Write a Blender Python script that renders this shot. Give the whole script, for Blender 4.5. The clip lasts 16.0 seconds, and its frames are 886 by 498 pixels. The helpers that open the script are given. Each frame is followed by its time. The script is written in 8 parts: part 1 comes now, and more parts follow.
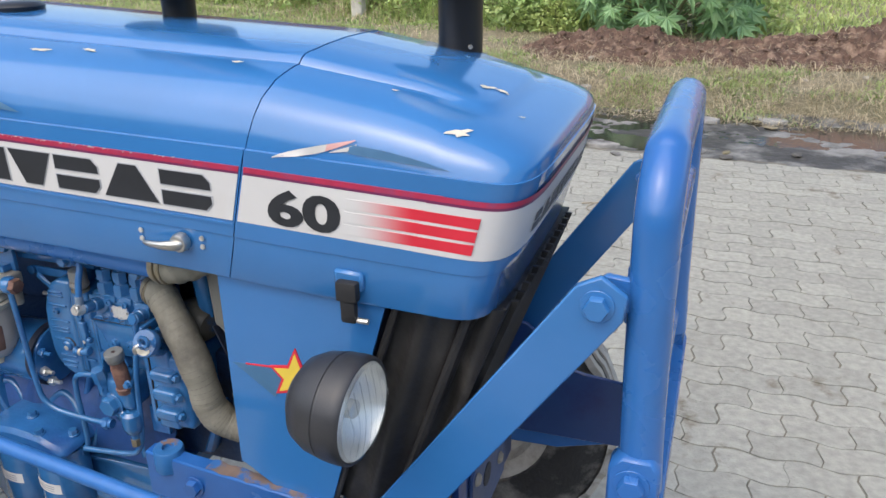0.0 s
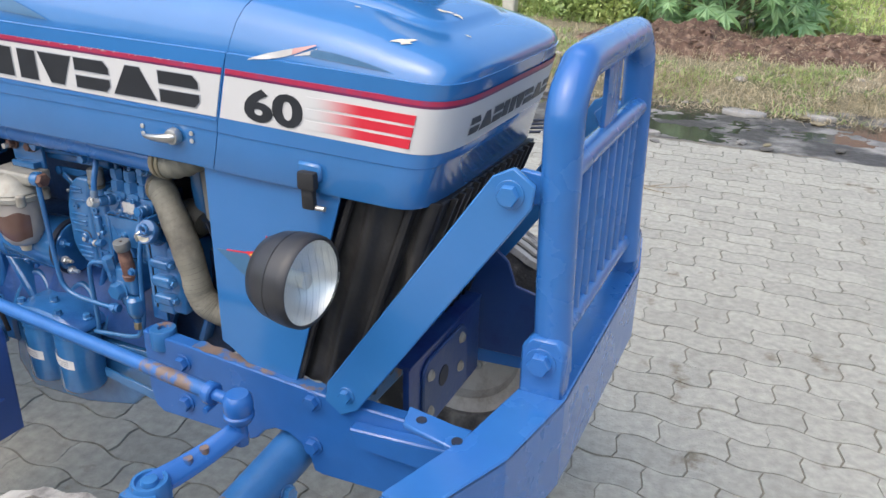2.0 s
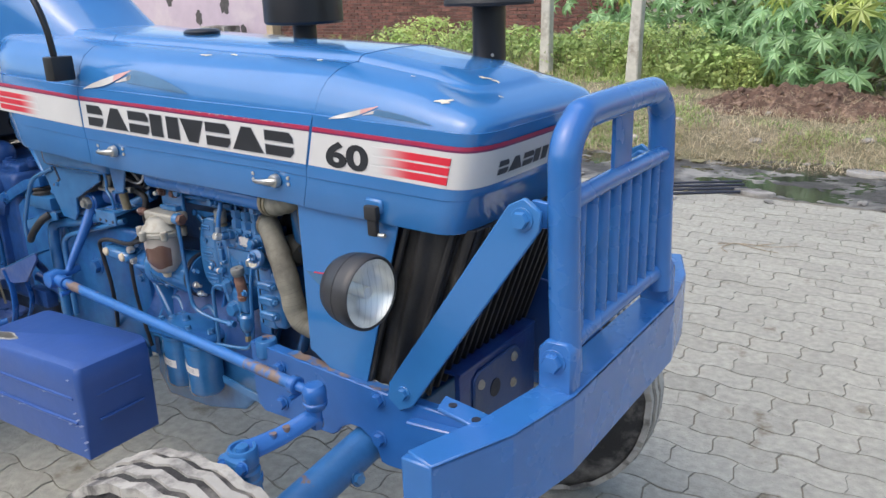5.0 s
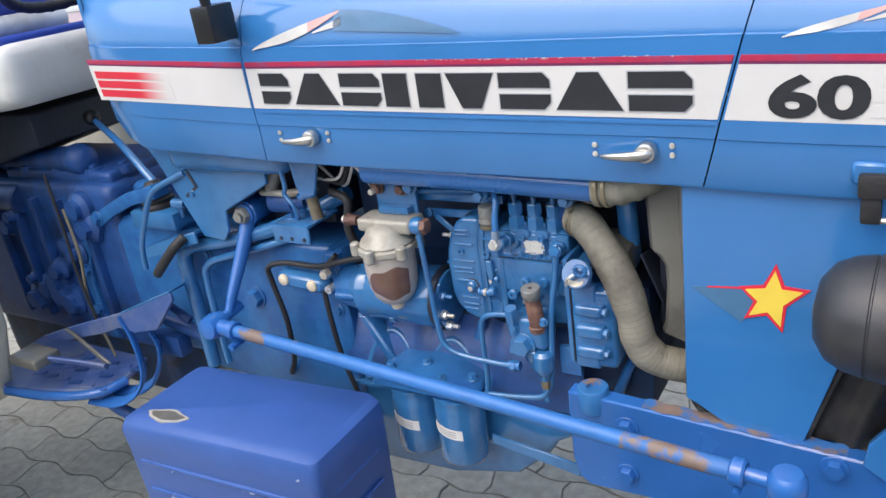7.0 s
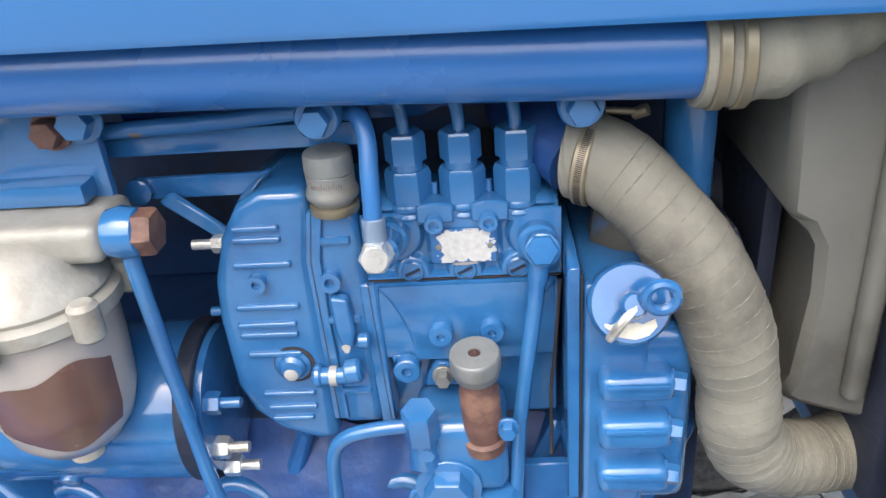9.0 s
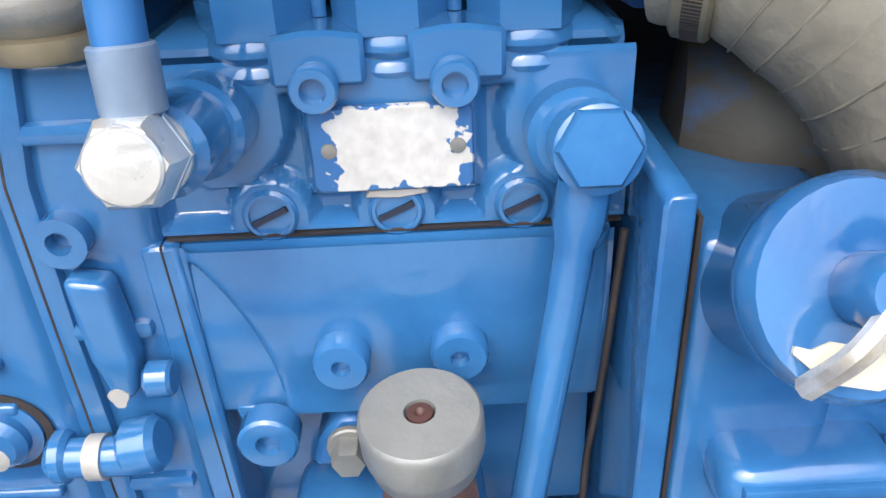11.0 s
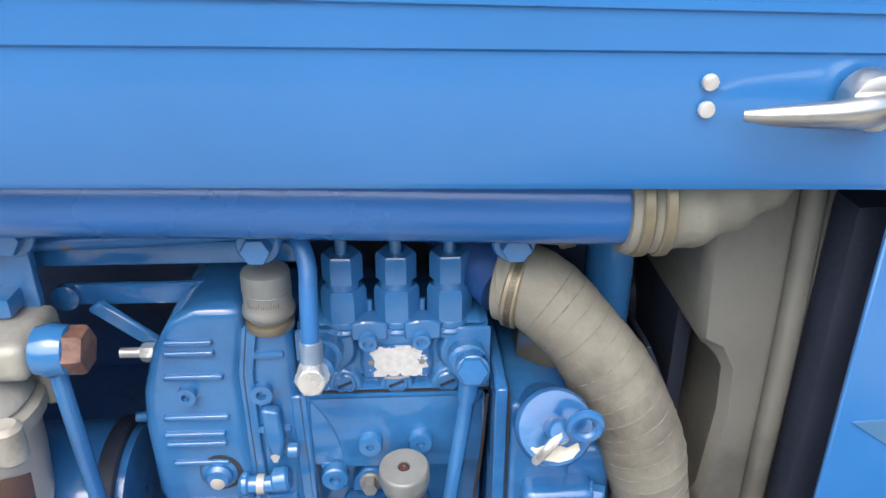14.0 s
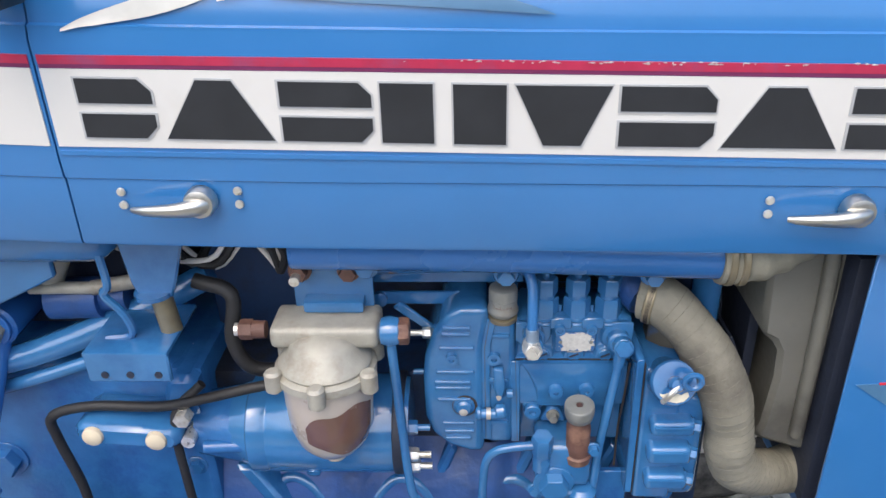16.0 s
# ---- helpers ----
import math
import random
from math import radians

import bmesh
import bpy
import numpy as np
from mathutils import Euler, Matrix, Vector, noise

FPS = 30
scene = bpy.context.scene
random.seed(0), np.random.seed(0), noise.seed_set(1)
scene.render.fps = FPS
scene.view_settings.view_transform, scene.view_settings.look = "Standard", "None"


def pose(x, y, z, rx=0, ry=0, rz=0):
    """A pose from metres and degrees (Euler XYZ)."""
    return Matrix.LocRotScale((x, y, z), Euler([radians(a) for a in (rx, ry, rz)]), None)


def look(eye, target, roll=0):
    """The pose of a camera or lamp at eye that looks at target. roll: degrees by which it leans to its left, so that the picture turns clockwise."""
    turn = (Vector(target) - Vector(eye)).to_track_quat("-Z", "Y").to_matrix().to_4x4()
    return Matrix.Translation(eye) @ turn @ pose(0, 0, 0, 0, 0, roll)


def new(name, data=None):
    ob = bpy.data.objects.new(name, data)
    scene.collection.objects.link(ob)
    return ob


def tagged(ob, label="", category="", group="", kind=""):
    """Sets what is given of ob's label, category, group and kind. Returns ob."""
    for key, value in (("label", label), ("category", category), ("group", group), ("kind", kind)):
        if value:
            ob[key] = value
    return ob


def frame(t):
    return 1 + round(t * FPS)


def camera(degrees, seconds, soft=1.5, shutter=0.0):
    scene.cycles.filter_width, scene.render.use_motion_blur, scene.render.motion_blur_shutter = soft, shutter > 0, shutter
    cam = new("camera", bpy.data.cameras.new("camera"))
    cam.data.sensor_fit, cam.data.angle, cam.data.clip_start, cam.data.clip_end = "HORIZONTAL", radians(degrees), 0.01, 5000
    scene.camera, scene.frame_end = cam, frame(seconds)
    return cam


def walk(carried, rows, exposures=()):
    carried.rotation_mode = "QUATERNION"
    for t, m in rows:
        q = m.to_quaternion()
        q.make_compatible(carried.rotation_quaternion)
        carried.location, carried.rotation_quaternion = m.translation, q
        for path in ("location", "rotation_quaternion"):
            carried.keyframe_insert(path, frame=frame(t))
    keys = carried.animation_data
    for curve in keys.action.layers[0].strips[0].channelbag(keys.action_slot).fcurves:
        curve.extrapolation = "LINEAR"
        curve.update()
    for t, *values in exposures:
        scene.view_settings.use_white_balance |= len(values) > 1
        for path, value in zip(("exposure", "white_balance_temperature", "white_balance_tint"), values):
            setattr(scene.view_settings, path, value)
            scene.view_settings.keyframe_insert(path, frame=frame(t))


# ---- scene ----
cam = camera(59.0, 16.0)
PATH = [
    (0, (1.117, -0.867, 1.61), (0.487, 0.863, 0.829), -0.5),
    (0.5, (1.227, -0.847, 1.608), (0.504, 0.87, 0.882), -0.7),
    (1, (1.229, -0.888, 1.614), (0.482, 0.84, 0.939), -0.8),
    (1.5, (1.25, -0.957, 1.574), (0.505, 0.763, 0.877), -0.3),
    (2, (1.346, -0.983, 1.536), (0.584, 0.686, 0.741), 1.2),
    (2.5, (1.561, -0.927, 1.56), (0.621, 0.686, 0.842), 1.2),
    (3, (1.694, -0.912, 1.57), (0.63, 0.654, 0.925), 0.1),
    (3.2, (1.719, -0.916, 1.565), (0.631, 0.639, 0.935), -0.5),
    (5.3, (1.581, -1.204, 1.554), (0.485, 0.346, 0.925), -2.1),
    (5.5, (1.471, -1.24, 1.556), (0.368, 0.303, 0.921), -2.4),
    (6, (1.251, -1.282, 1.541), (0.151, 0.236, 0.843), -4.0),
    (6.5, (0.986, -1.156, 1.503), (-0.073, 0.367, 0.755), -5.9),
    (7, (0.709, -1.003, 1.496), (-0.31, 0.54, 0.734), -8.6),
    (7.5, (0.499, -0.904, 1.491), (-0.275, 0.762, 0.701), -6.5),
    (8, (0.306, -0.754, 1.453), (-0.102, 1.014, 0.612), -5.8),
    (8.5, (0.236, -0.505, 1.355), (-0.069, 1.267, 0.479), -7.2),
    (9, (0.198, -0.364, 1.213), (0.042, 1.401, 0.284), -4.9),
    (9.2, (0.194, -0.344, 1.201), (0.066, 1.416, 0.26), -3.7),
    (11.3, (0.179, -0.099, 1.05), (0.208, 1.637, 0.056), -2.0),
    (11.5, (0.168, -0.102, 1.05), (0.218, 1.629, 0.05), -1.1),
    (12, (0.158, -0.099, 1.051), (0.214, 1.629, 0.045), 0.1),
    (12.5, (0.163, -0.102, 1.059), (0.216, 1.632, 0.065), 0.2),
    (13, (0.163, -0.121, 1.078), (0.205, 1.613, 0.09), 0.3),
    (13.5, (0.17, -0.186, 1.156), (0.25, 1.607, 0.275), 1.8),
    (14, (0.183, -0.354, 1.272), (0.266, 1.445, 0.404), 0.1),
    (14.5, (0.184, -0.533, 1.384), (0.251, 1.282, 0.547), -1.9),
    (15, (0.187, -0.595, 1.439), (0.239, 1.192, 0.542), -2.0),
    (15.5, (0.157, -0.596, 1.434), (0.145, 1.176, 0.507), -2.0),
    (16, (0.067, -0.643, 1.469), (-0.025, 1.133, 0.554), -1.6),
]
EXPOSURE = [(0, 0.42), (1, 0.25), (1.5, 0.27), (2, 0.58), (3.2, 0.42), (5.3, 0.48), (6.5, 0.77), (7.5, 0.62), (8.5, 0.76), (9.2, 1.27), (11.3, 1.33), (12.5, 1.29), (13, 1.36), (13.5, 1.5), (14, 1.14), (14.5, 0.8), (15.5, 0.76), (16, 0.7)]
walk(cam, [(t, look(eye, target, roll)) for t, eye, target, roll in PATH], EXPOSURE)

# ---- world, sun, exposure ----
world = bpy.data.worlds.new("sky")
scene.world = world
world.use_nodes = True
wn = world.node_tree
for n in list(wn.nodes):
    wn.nodes.remove(n)
sky = wn.nodes.new("ShaderNodeTexSky")
sky.sky_type, sky.sun_disc = "NISHITA", False
sky.sun_elevation, sky.sun_rotation = radians(58), radians(200)
sky.air_density, sky.dust_density, sky.ozone_density = 1.0, 3.0, 1.0
bgn = wn.nodes.new("ShaderNodeBackground")
bgn.inputs["Strength"].default_value = 0.2
wo = wn.nodes.new("ShaderNodeOutputWorld")
wn.links.new(sky.outputs[0], bgn.inputs[0])
wn.links.new(bgn.outputs[0], wo.inputs[0])
sun_data = bpy.data.lights.new("sun", "SUN")
sun_data.energy, sun_data.angle, sun_data.color = 1.4, radians(90), (1.0, 0.95, 0.88)
sun = new("sun", sun_data)
SUN_FROM = Vector((-0.25, -0.7, 1.2))
sun.matrix_world = look(SUN_FROM * 10, (0, 0, 0))


# ---- materials ----
def mat(name, color, rough=0.5, metal=0.0, var=0.12, scale=14.0, bump=0.05, bscale=60.0, spec=0.5, coat=0.0,
        second=None, sscale=3.0, slo=0.5, shi=0.65, rrange=0.1, rand=0.0, island=0.0):
    """A surface with variation at two scales: fine grain and broad patches of a second colour."""
    m = bpy.data.materials.new(name)
    m.use_nodes = True
    t = m.node_tree
    b = t.nodes["Principled BSDF"]
    tc = t.nodes.new("ShaderNodeTexCoord")
    n1 = t.nodes.new("ShaderNodeTexNoise")
    n1.inputs["Scale"].default_value, n1.inputs["Detail"].default_value = scale, 6
    t.links.new(tc.outputs["Object"], n1.inputs["Vector"])
    hsv = t.nodes.new("ShaderNodeHueSaturation")
    mr = t.nodes.new("ShaderNodeMapRange")
    mr.inputs["From Min"].default_value, mr.inputs["From Max"].default_value = 0.25, 0.75
    mr.inputs["To Min"].default_value, mr.inputs["To Max"].default_value = 1 - var, 1 + var
    t.links.new(n1.outputs["Fac"], mr.inputs["Value"])
    val = mr.outputs["Result"]
    for amount, kind, sock in ((rand, "ShaderNodeObjectInfo", "Random"), (island, "ShaderNodeNewGeometry", "Random Per Island")):
        if amount:
            oi = t.nodes.new(kind)
            ra = t.nodes.new("ShaderNodeMapRange")
            ra.inputs["To Min"].default_value, ra.inputs["To Max"].default_value = 1 - amount, 1 + amount
            t.links.new(oi.outputs[sock], ra.inputs["Value"])
            mu = t.nodes.new("ShaderNodeMath")
            mu.operation = "MULTIPLY"
            t.links.new(val, mu.inputs[0])
            t.links.new(ra.outputs["Result"], mu.inputs[1])
            val = mu.outputs[0]
    t.links.new(val, hsv.inputs["Value"])
    hsv.inputs["Color"].default_value = (*color, 1)
    col = hsv.outputs["Color"]
    if second:
        n2 = t.nodes.new("ShaderNodeTexNoise")
        n2.inputs["Scale"].default_value, n2.inputs["Detail"].default_value = sscale, 8
        n2.inputs["Roughness"].default_value = 0.65
        t.links.new(tc.outputs["Object"], n2.inputs["Vector"])
        ms = t.nodes.new("ShaderNodeMapRange")
        ms.inputs["From Min"].default_value, ms.inputs["From Max"].default_value = slo, shi
        t.links.new(n2.outputs["Fac"], ms.inputs["Value"])
        mx = t.nodes.new("ShaderNodeMix")
        mx.data_type = "RGBA"
        t.links.new(ms.outputs["Result"], mx.inputs["Factor"])
        t.links.new(col, mx.inputs["A"])
        mx.inputs["B"].default_value = (*second, 1)
        col = mx.outputs["Result"]
    t.links.new(col, b.inputs["Base Color"])
    rr = t.nodes.new("ShaderNodeMapRange")
    rr.inputs["To Min"].default_value, rr.inputs["To Max"].default_value = max(rough - rrange, 0.02), min(rough + rrange, 1)
    t.links.new(n1.outputs["Fac"], rr.inputs["Value"])
    t.links.new(rr.outputs["Result"], b.inputs["Roughness"])
    b.inputs["Metallic"].default_value = metal
    b.inputs["Specular IOR Level"].default_value = spec
    b.inputs["Coat Weight"].default_value = coat
    b.inputs["Coat Roughness"].default_value = 0.08
    if bump:
        nb = t.nodes.new("ShaderNodeTexNoise")
        nb.inputs["Scale"].default_value, nb.inputs["Detail"].default_value = bscale, 5
        t.links.new(tc.outputs["Object"], nb.inputs["Vector"])
        bp = t.nodes.new("ShaderNodeBump")
        bp.inputs["Strength"].default_value, bp.inputs["Distance"].default_value = bump, 0.01
        t.links.new(nb.outputs["Fac"], bp.inputs["Height"])
        t.links.new(bp.outputs["Normal"], b.inputs["Normal"])
    return m


BLUE = (0.032, 0.163, 0.408)
M_HOOD = mat("hood_paint", BLUE, 0.17, var=0.08, scale=5, bump=0.02, bscale=9, coat=0.55, rrange=0.05, second=(0.04, 0.165, 0.41), sscale=2.5, slo=0.5, shi=0.8)
M_BLUE = mat("engine_paint", (0.033, 0.15, 0.345), 0.16, var=0.12, scale=20, bump=0.07, bscale=70, coat=0.75,
             second=(0.017, 0.09, 0.25), sscale=9, slo=0.5, shi=0.72)
M_CAST = mat("painted_casting", (0.028, 0.135, 0.35), 0.22, var=0.14, scale=30, bump=0.1, bscale=160,
             second=(0.02, 0.07, 0.25), sscale=12, slo=0.5, shi=0.75)
M_BRUSH = mat("brushed_on_paint", (0.024, 0.122, 0.385), 0.24, var=0.1, scale=12, bump=0.12, bscale=30, coat=0.2)
M_FRAME = mat("thick_frame_paint", (0.028, 0.14, 0.39), 0.27, var=0.1, scale=9, bump=0.1, bscale=24, coat=0.3, second=(0.03, 0.13, 0.4), sscale=4, slo=0.5, shi=0.75)
M_RUSTY = mat("rubbed_paint", (0.03, 0.142, 0.355), 0.35, var=0.12, scale=30, bump=0.08, second=(0.2, 0.13, 0.1), sscale=11, slo=0.6, shi=0.62)
M_WORN = mat("worn_painted_link", (0.026, 0.14, 0.4), 0.4, var=0.12, scale=40, bump=0.08, second=(0.3, 0.2, 0.18), sscale=5, slo=0.62, shi=0.64)
M_RUBBED = mat("rubbed_rusty_paint", (0.18, 0.13, 0.105), 0.55, var=0.2, scale=40, bump=0.1, second=(0.03, 0.13, 0.36), sscale=14, slo=0.48, shi=0.54)
M_BOX = mat("toolbox_paint", (0.033, 0.088, 0.29), 0.34, var=0.1, scale=9, bump=0.1, bscale=22, second=(0.038, 0.1, 0.34), sscale=5, slo=0.5, shi=0.8)
M_BLACK = mat("black_paint", (0.012, 0.012, 0.013), 0.35, var=0.3, scale=12, bump=0.05)
M_RUBBER = mat("black_rubber", (0.018, 0.018, 0.019), 0.6, var=0.3, scale=30, bump=0.15, bscale=120)
M_LAMP = mat("satin_black_plastic", (0.03, 0.031, 0.034), 0.4, var=0.2, scale=30, bump=0.06, bscale=300)
M_FOAM = mat("dusty_black_seal", (0.02, 0.019, 0.018), 0.5, var=0.4, scale=18, bump=0.3, bscale=40, second=(0.085, 0.08, 0.07), sscale=7, slo=0.55, shi=0.8)
M_TYRE = mat("dusty_tyre", (0.028, 0.027, 0.026), 0.8, var=0.3, scale=16, bump=0.4, bscale=90, second=(0.2, 0.185, 0.165), sscale=7, slo=0.5, shi=0.68)
M_TREAD = mat("chalky_tread", (0.38, 0.365, 0.325), 0.85, var=0.2, scale=14, bump=0.3, bscale=70, second=(0.1, 0.095, 0.09), sscale=9, slo=0.52, shi=0.66)
M_RIM = mat("cream_wheel_rim", (0.55, 0.52, 0.45), 0.45, var=0.12, scale=14, bump=0.08, second=(0.25, 0.2, 0.15), sscale=7, slo=0.56, shi=0.75)
M_NAVY = mat("deep_blue_plate", (0.016, 0.055, 0.2), 0.35, var=0.1, scale=12, bump=0.06, coat=0.2, second=(0.012, 0.03, 0.15), sscale=6)
M_WHITE = mat("white_decal", (0.6, 0.59, 0.565), 0.35, var=0.04, scale=9, bump=0.01, second=(0.54, 0.52, 0.485), sscale=6, slo=0.55, shi=0.8)
M_RED = mat("red_decal", (0.62, 0.022, 0.045), 0.35, var=0.06, scale=20, bump=0.01)
M_PINRED = mat("dull_red_pinstripe", (0.4, 0.025, 0.07), 0.35, var=0.12, scale=60, bump=0.02, second=(0.3, 0.05, 0.12), sscale=20)
M_PINK = mat("faded_red_decal", (0.58, 0.33, 0.3), 0.35, var=0.06, scale=20, bump=0.01)
M_INK = mat("black_lettering", (0.02, 0.022, 0.026), 0.4, var=0.15, scale=40, bump=0.01)
M_GREYLINE = mat("grey_outline", (0.4, 0.41, 0.42), 0.4, var=0.1, scale=30, bump=0.01)
M_MAROON = mat("dark_stripe", (0.16, 0.025, 0.09), 0.35, var=0.1, scale=20, bump=0.01)
M_YELLOW = mat("yellow_decal", (0.75, 0.56, 0.07), 0.4, var=0.08, scale=20, bump=0.01, second=(0.62, 0.66, 0.22), sscale=8, slo=0.5, shi=0.65)
M_TEAL = mat("grey_blue_decal", (0.055, 0.15, 0.27), 0.4, var=0.12, scale=40, bump=0.01)
M_SILVER = mat("silver_decal", (0.5, 0.5, 0.47), 0.4, var=0.15, scale=30, bump=0.01)
M_CHROME = mat("chrome", (0.6, 0.58, 0.53), 0.36, metal=1.0, var=0.08, scale=20, bump=0.03)
M_STEEL = mat("zinc_plated_steel", (0.78, 0.76, 0.7), 0.3, metal=0.7, var=0.12, scale=60, bump=0.1, second=(0.45, 0.38, 0.26), sscale=40, slo=0.5, shi=0.7)
M_CAPGREY = mat("weathered_grey_cap", (0.25, 0.256, 0.24), 0.5, metal=0.4, var=0.15, scale=60, bump=0.12, bscale=140, second=(0.25, 0.22, 0.18), sscale=30, slo=0.52, shi=0.68)
M_ALU = mat("cast_aluminium", (0.36, 0.345, 0.295), 0.55, metal=0.25, var=0.16, scale=50, bump=0.1, bscale=220, second=(0.2, 0.155, 0.105), sscale=16, slo=0.5, shi=0.72)
M_GAP = mat("oily_joint", (0.03, 0.024, 0.022), 0.5, var=0.4, scale=60, bump=0.1, second=(0.07, 0.05, 0.035), sscale=60, slo=0.58, shi=0.72)
M_BROWN = mat("rusty_brown", (0.12, 0.06, 0.045), 0.6, var=0.25, scale=60, bump=0.2, bscale=160, second=(0.22, 0.12, 0.08), sscale=40)
M_BRASS = mat("yellowed_brass", (0.3, 0.255, 0.17), 0.45, metal=0.6, var=0.15, scale=60, bump=0.1)
M_BEIGE = mat("beige_plastic", (0.6, 0.52, 0.38), 0.5, var=0.1, scale=40, bump=0.05)
M_BOWL = mat("dusty_fuel_bowl", (0.42, 0.37, 0.32), 0.3, var=0.1, scale=30, bump=0.06, coat=0.4)
M_FUEL = mat("fuel_stain", (0.14, 0.075, 0.055), 0.25, var=0.12, scale=25, bump=0.05, coat=0.4)
M_HOSE = mat("grey_cloth_hose", (0.225, 0.212, 0.165), 0.72, var=0.18, scale=24, bump=0.14, bscale=160, second=(0.12, 0.11, 0.088), sscale=9, slo=0.5, shi=0.68)
M_SHROUD = mat("dusty_plastic_shroud", (0.15, 0.148, 0.128), 0.32, var=0.14, scale=14, bump=0.12, bscale=60, second=(0.06, 0.057, 0.05), sscale=6, slo=0.5, shi=0.72)
# Engine blue darkened so its colour holds the shade deep between parts.
M_SHADEBLUE = mat("shade_darkened_paint", (0.012, 0.045, 0.13), 0.5, var=0.3, scale=14, bump=0.2, second=(0.012, 0.014, 0.02), sscale=7, slo=0.42, shi=0.62)
# Near-black for dark metal, and for shade painted in holes and the bay.
M_DARK = mat("dark_metal_and_shade", (0.016, 0.022, 0.04), 0.6, var=0.3, scale=14, bump=0.2)
M_CHIP = mat("bare_primer", (0.6, 0.56, 0.44), 0.6, var=0.15, scale=90, bump=0.1)
M_BARE = mat("scratched_bare_metal", (0.46, 0.445, 0.4), 0.5, metal=0.3, var=0.12, scale=120, bump=0.1)
M_LABEL = mat("paper_label", (0.7, 0.68, 0.64), 0.6, var=0.06, scale=60, bump=0.03)
M_LINE = mat("label_print", (0.25, 0.25, 0.27), 0.6, var=0.1, scale=60, bump=0.02)
M_SEAT = mat("white_seat_vinyl", (0.6, 0.6, 0.57), 0.5, var=0.08, scale=9, bump=0.15, bscale=30, second=(0.45, 0.44, 0.4), sscale=4)
M_SEATBLUE = mat("blue_seat_vinyl", (0.02, 0.05, 0.3), 0.4, var=0.1, scale=9, bump=0.12, bscale=30)
M_CREAM = mat("cream_fender_paint", (0.5, 0.49, 0.42), 0.4, var=0.08, scale=8, bump=0.06, second=(0.38, 0.35, 0.28), sscale=4, slo=0.55, shi=0.8)
M_GEAR = mat("dull_gearbox_paint", (0.016, 0.07, 0.24), 0.45, var=0.2, scale=16, bump=0.2, bscale=60, second=(0.012, 0.03, 0.09), sscale=6, slo=0.45, shi=0.65)
M_DECK = mat("footplate_paint", (0.05, 0.1, 0.28), 0.5, var=0.2, scale=16, bump=0.2, second=(0.16, 0.17, 0.2), sscale=8, slo=0.45, shi=0.7)


# ---- mesh helpers ----
def part(name, bm, material, parent, label="", smooth=True):
    """Links a bmesh as one mesh object under a thing or a part."""
    bmesh.ops.recalc_face_normals(bm, faces=bm.faces)
    me = bpy.data.meshes.new(name)
    bm.to_mesh(me)
    bm.free()
    me.materials.append(material)
    if smooth:
        me.shade_smooth()
        me.set_sharp_from_angle(angle=radians(38))
    ob = new(name, me)
    if parent:
        ob.parent = parent
        ob.matrix_parent_inverse = parent.matrix_world.inverted()
    if label:
        ob["label"] = label
    return ob


def thing(name, label, category, group="", at=(0, 0, 0)):
    e = new(name)
    e.empty_display_size = 0.1
    e.location = at
    bpy.context.view_layer.update()
    return tagged(e, label, category, group)


def bevel(bm, w, seg=2, angle=30):
    es = [e for e in bm.edges if len(e.link_faces) == 2 and e.calc_face_angle(0) > radians(angle)]
    if w and es:
        bmesh.ops.bevel(bm, geom=es, offset=w, segments=seg, affect="EDGES", profile=0.6, clamp_overlap=True)
    return bm


def join(*bms):
    out = bmesh.new()
    for b in bms:
        me = bpy.data.meshes.new("tmp")
        b.to_mesh(me)
        b.free()
        out.from_mesh(me)
        bpy.data.meshes.remove(me)
    return out


def moved(bm, m):
    bm.transform(m)
    return bm


def box(x0, x1, y0, y1, z0, z1, w=0.003, seg=2):
    bm = bmesh.new()
    bmesh.ops.create_cube(bm, size=1.0)
    bm.transform(Matrix.Translation(((x0 + x1) / 2, (y0 + y1) / 2, (z0 + z1) / 2)) @ Matrix.Diagonal((x1 - x0, y1 - y0, z1 - z0, 1)))
    return bevel(bm, w, seg)


def aim(p0, p1):
    d = Vector(p1) - Vector(p0)
    return Matrix.Translation(p0) @ d.to_track_quat("Z", "Y").to_matrix().to_4x4(), d.length


def lathe(prof, p0=(0, 0, 0), p1=(0, 0, 1), n=20, caps=True):
    """Turns a profile of (radius, distance along the axis) about the line from p0 towards p1."""
    bm = bmesh.new()
    rings = []
    for r, h in prof:
        if r < 1e-6:
            rings.append([bm.verts.new((0, 0, h))])
        else:
            rings.append([bm.verts.new((r * math.cos(2 * math.pi * i / n), r * math.sin(2 * math.pi * i / n), h)) for i in range(n)])
    for a, b in zip(rings, rings[1:]):
        for i in range(n):
            j = (i + 1) % n
            if len(a) == 1 and len(b) > 1:
                bm.faces.new((a[0], b[i], b[j]))
            elif len(b) == 1 and len(a) > 1:
                bm.faces.new((a[i], a[j], b[0]))
            elif len(a) > 1:
                bm.faces.new((a[i], a[j], b[j], b[i]))
    for ring in (rings[0], rings[-1]):
        if caps and len(ring) > 2:
            bm.faces.new(ring)
    m, _ = aim(p0, p1)
    bm.transform(m)
    return bm


def cyl(p0, p1, r, r1=None, n=18, w=0.0):
    m, d = aim(p0, p1)
    r1 = r if r1 is None else r1
    w = min(w, d * 0.3, r * 0.5)
    return lathe([(r - w, 0), (r, w), (r1, d - w), (r1 - w, d)] if w else [(r, 0), (r1, d)], p0, p1, n)


def hexa(p0, p1, r, w=0.0015):
    m, d = aim(p0, p1)
    return lathe([(r, 0), (r, d - w * 1.5), (r * 0.9, d)], p0, p1, 6)


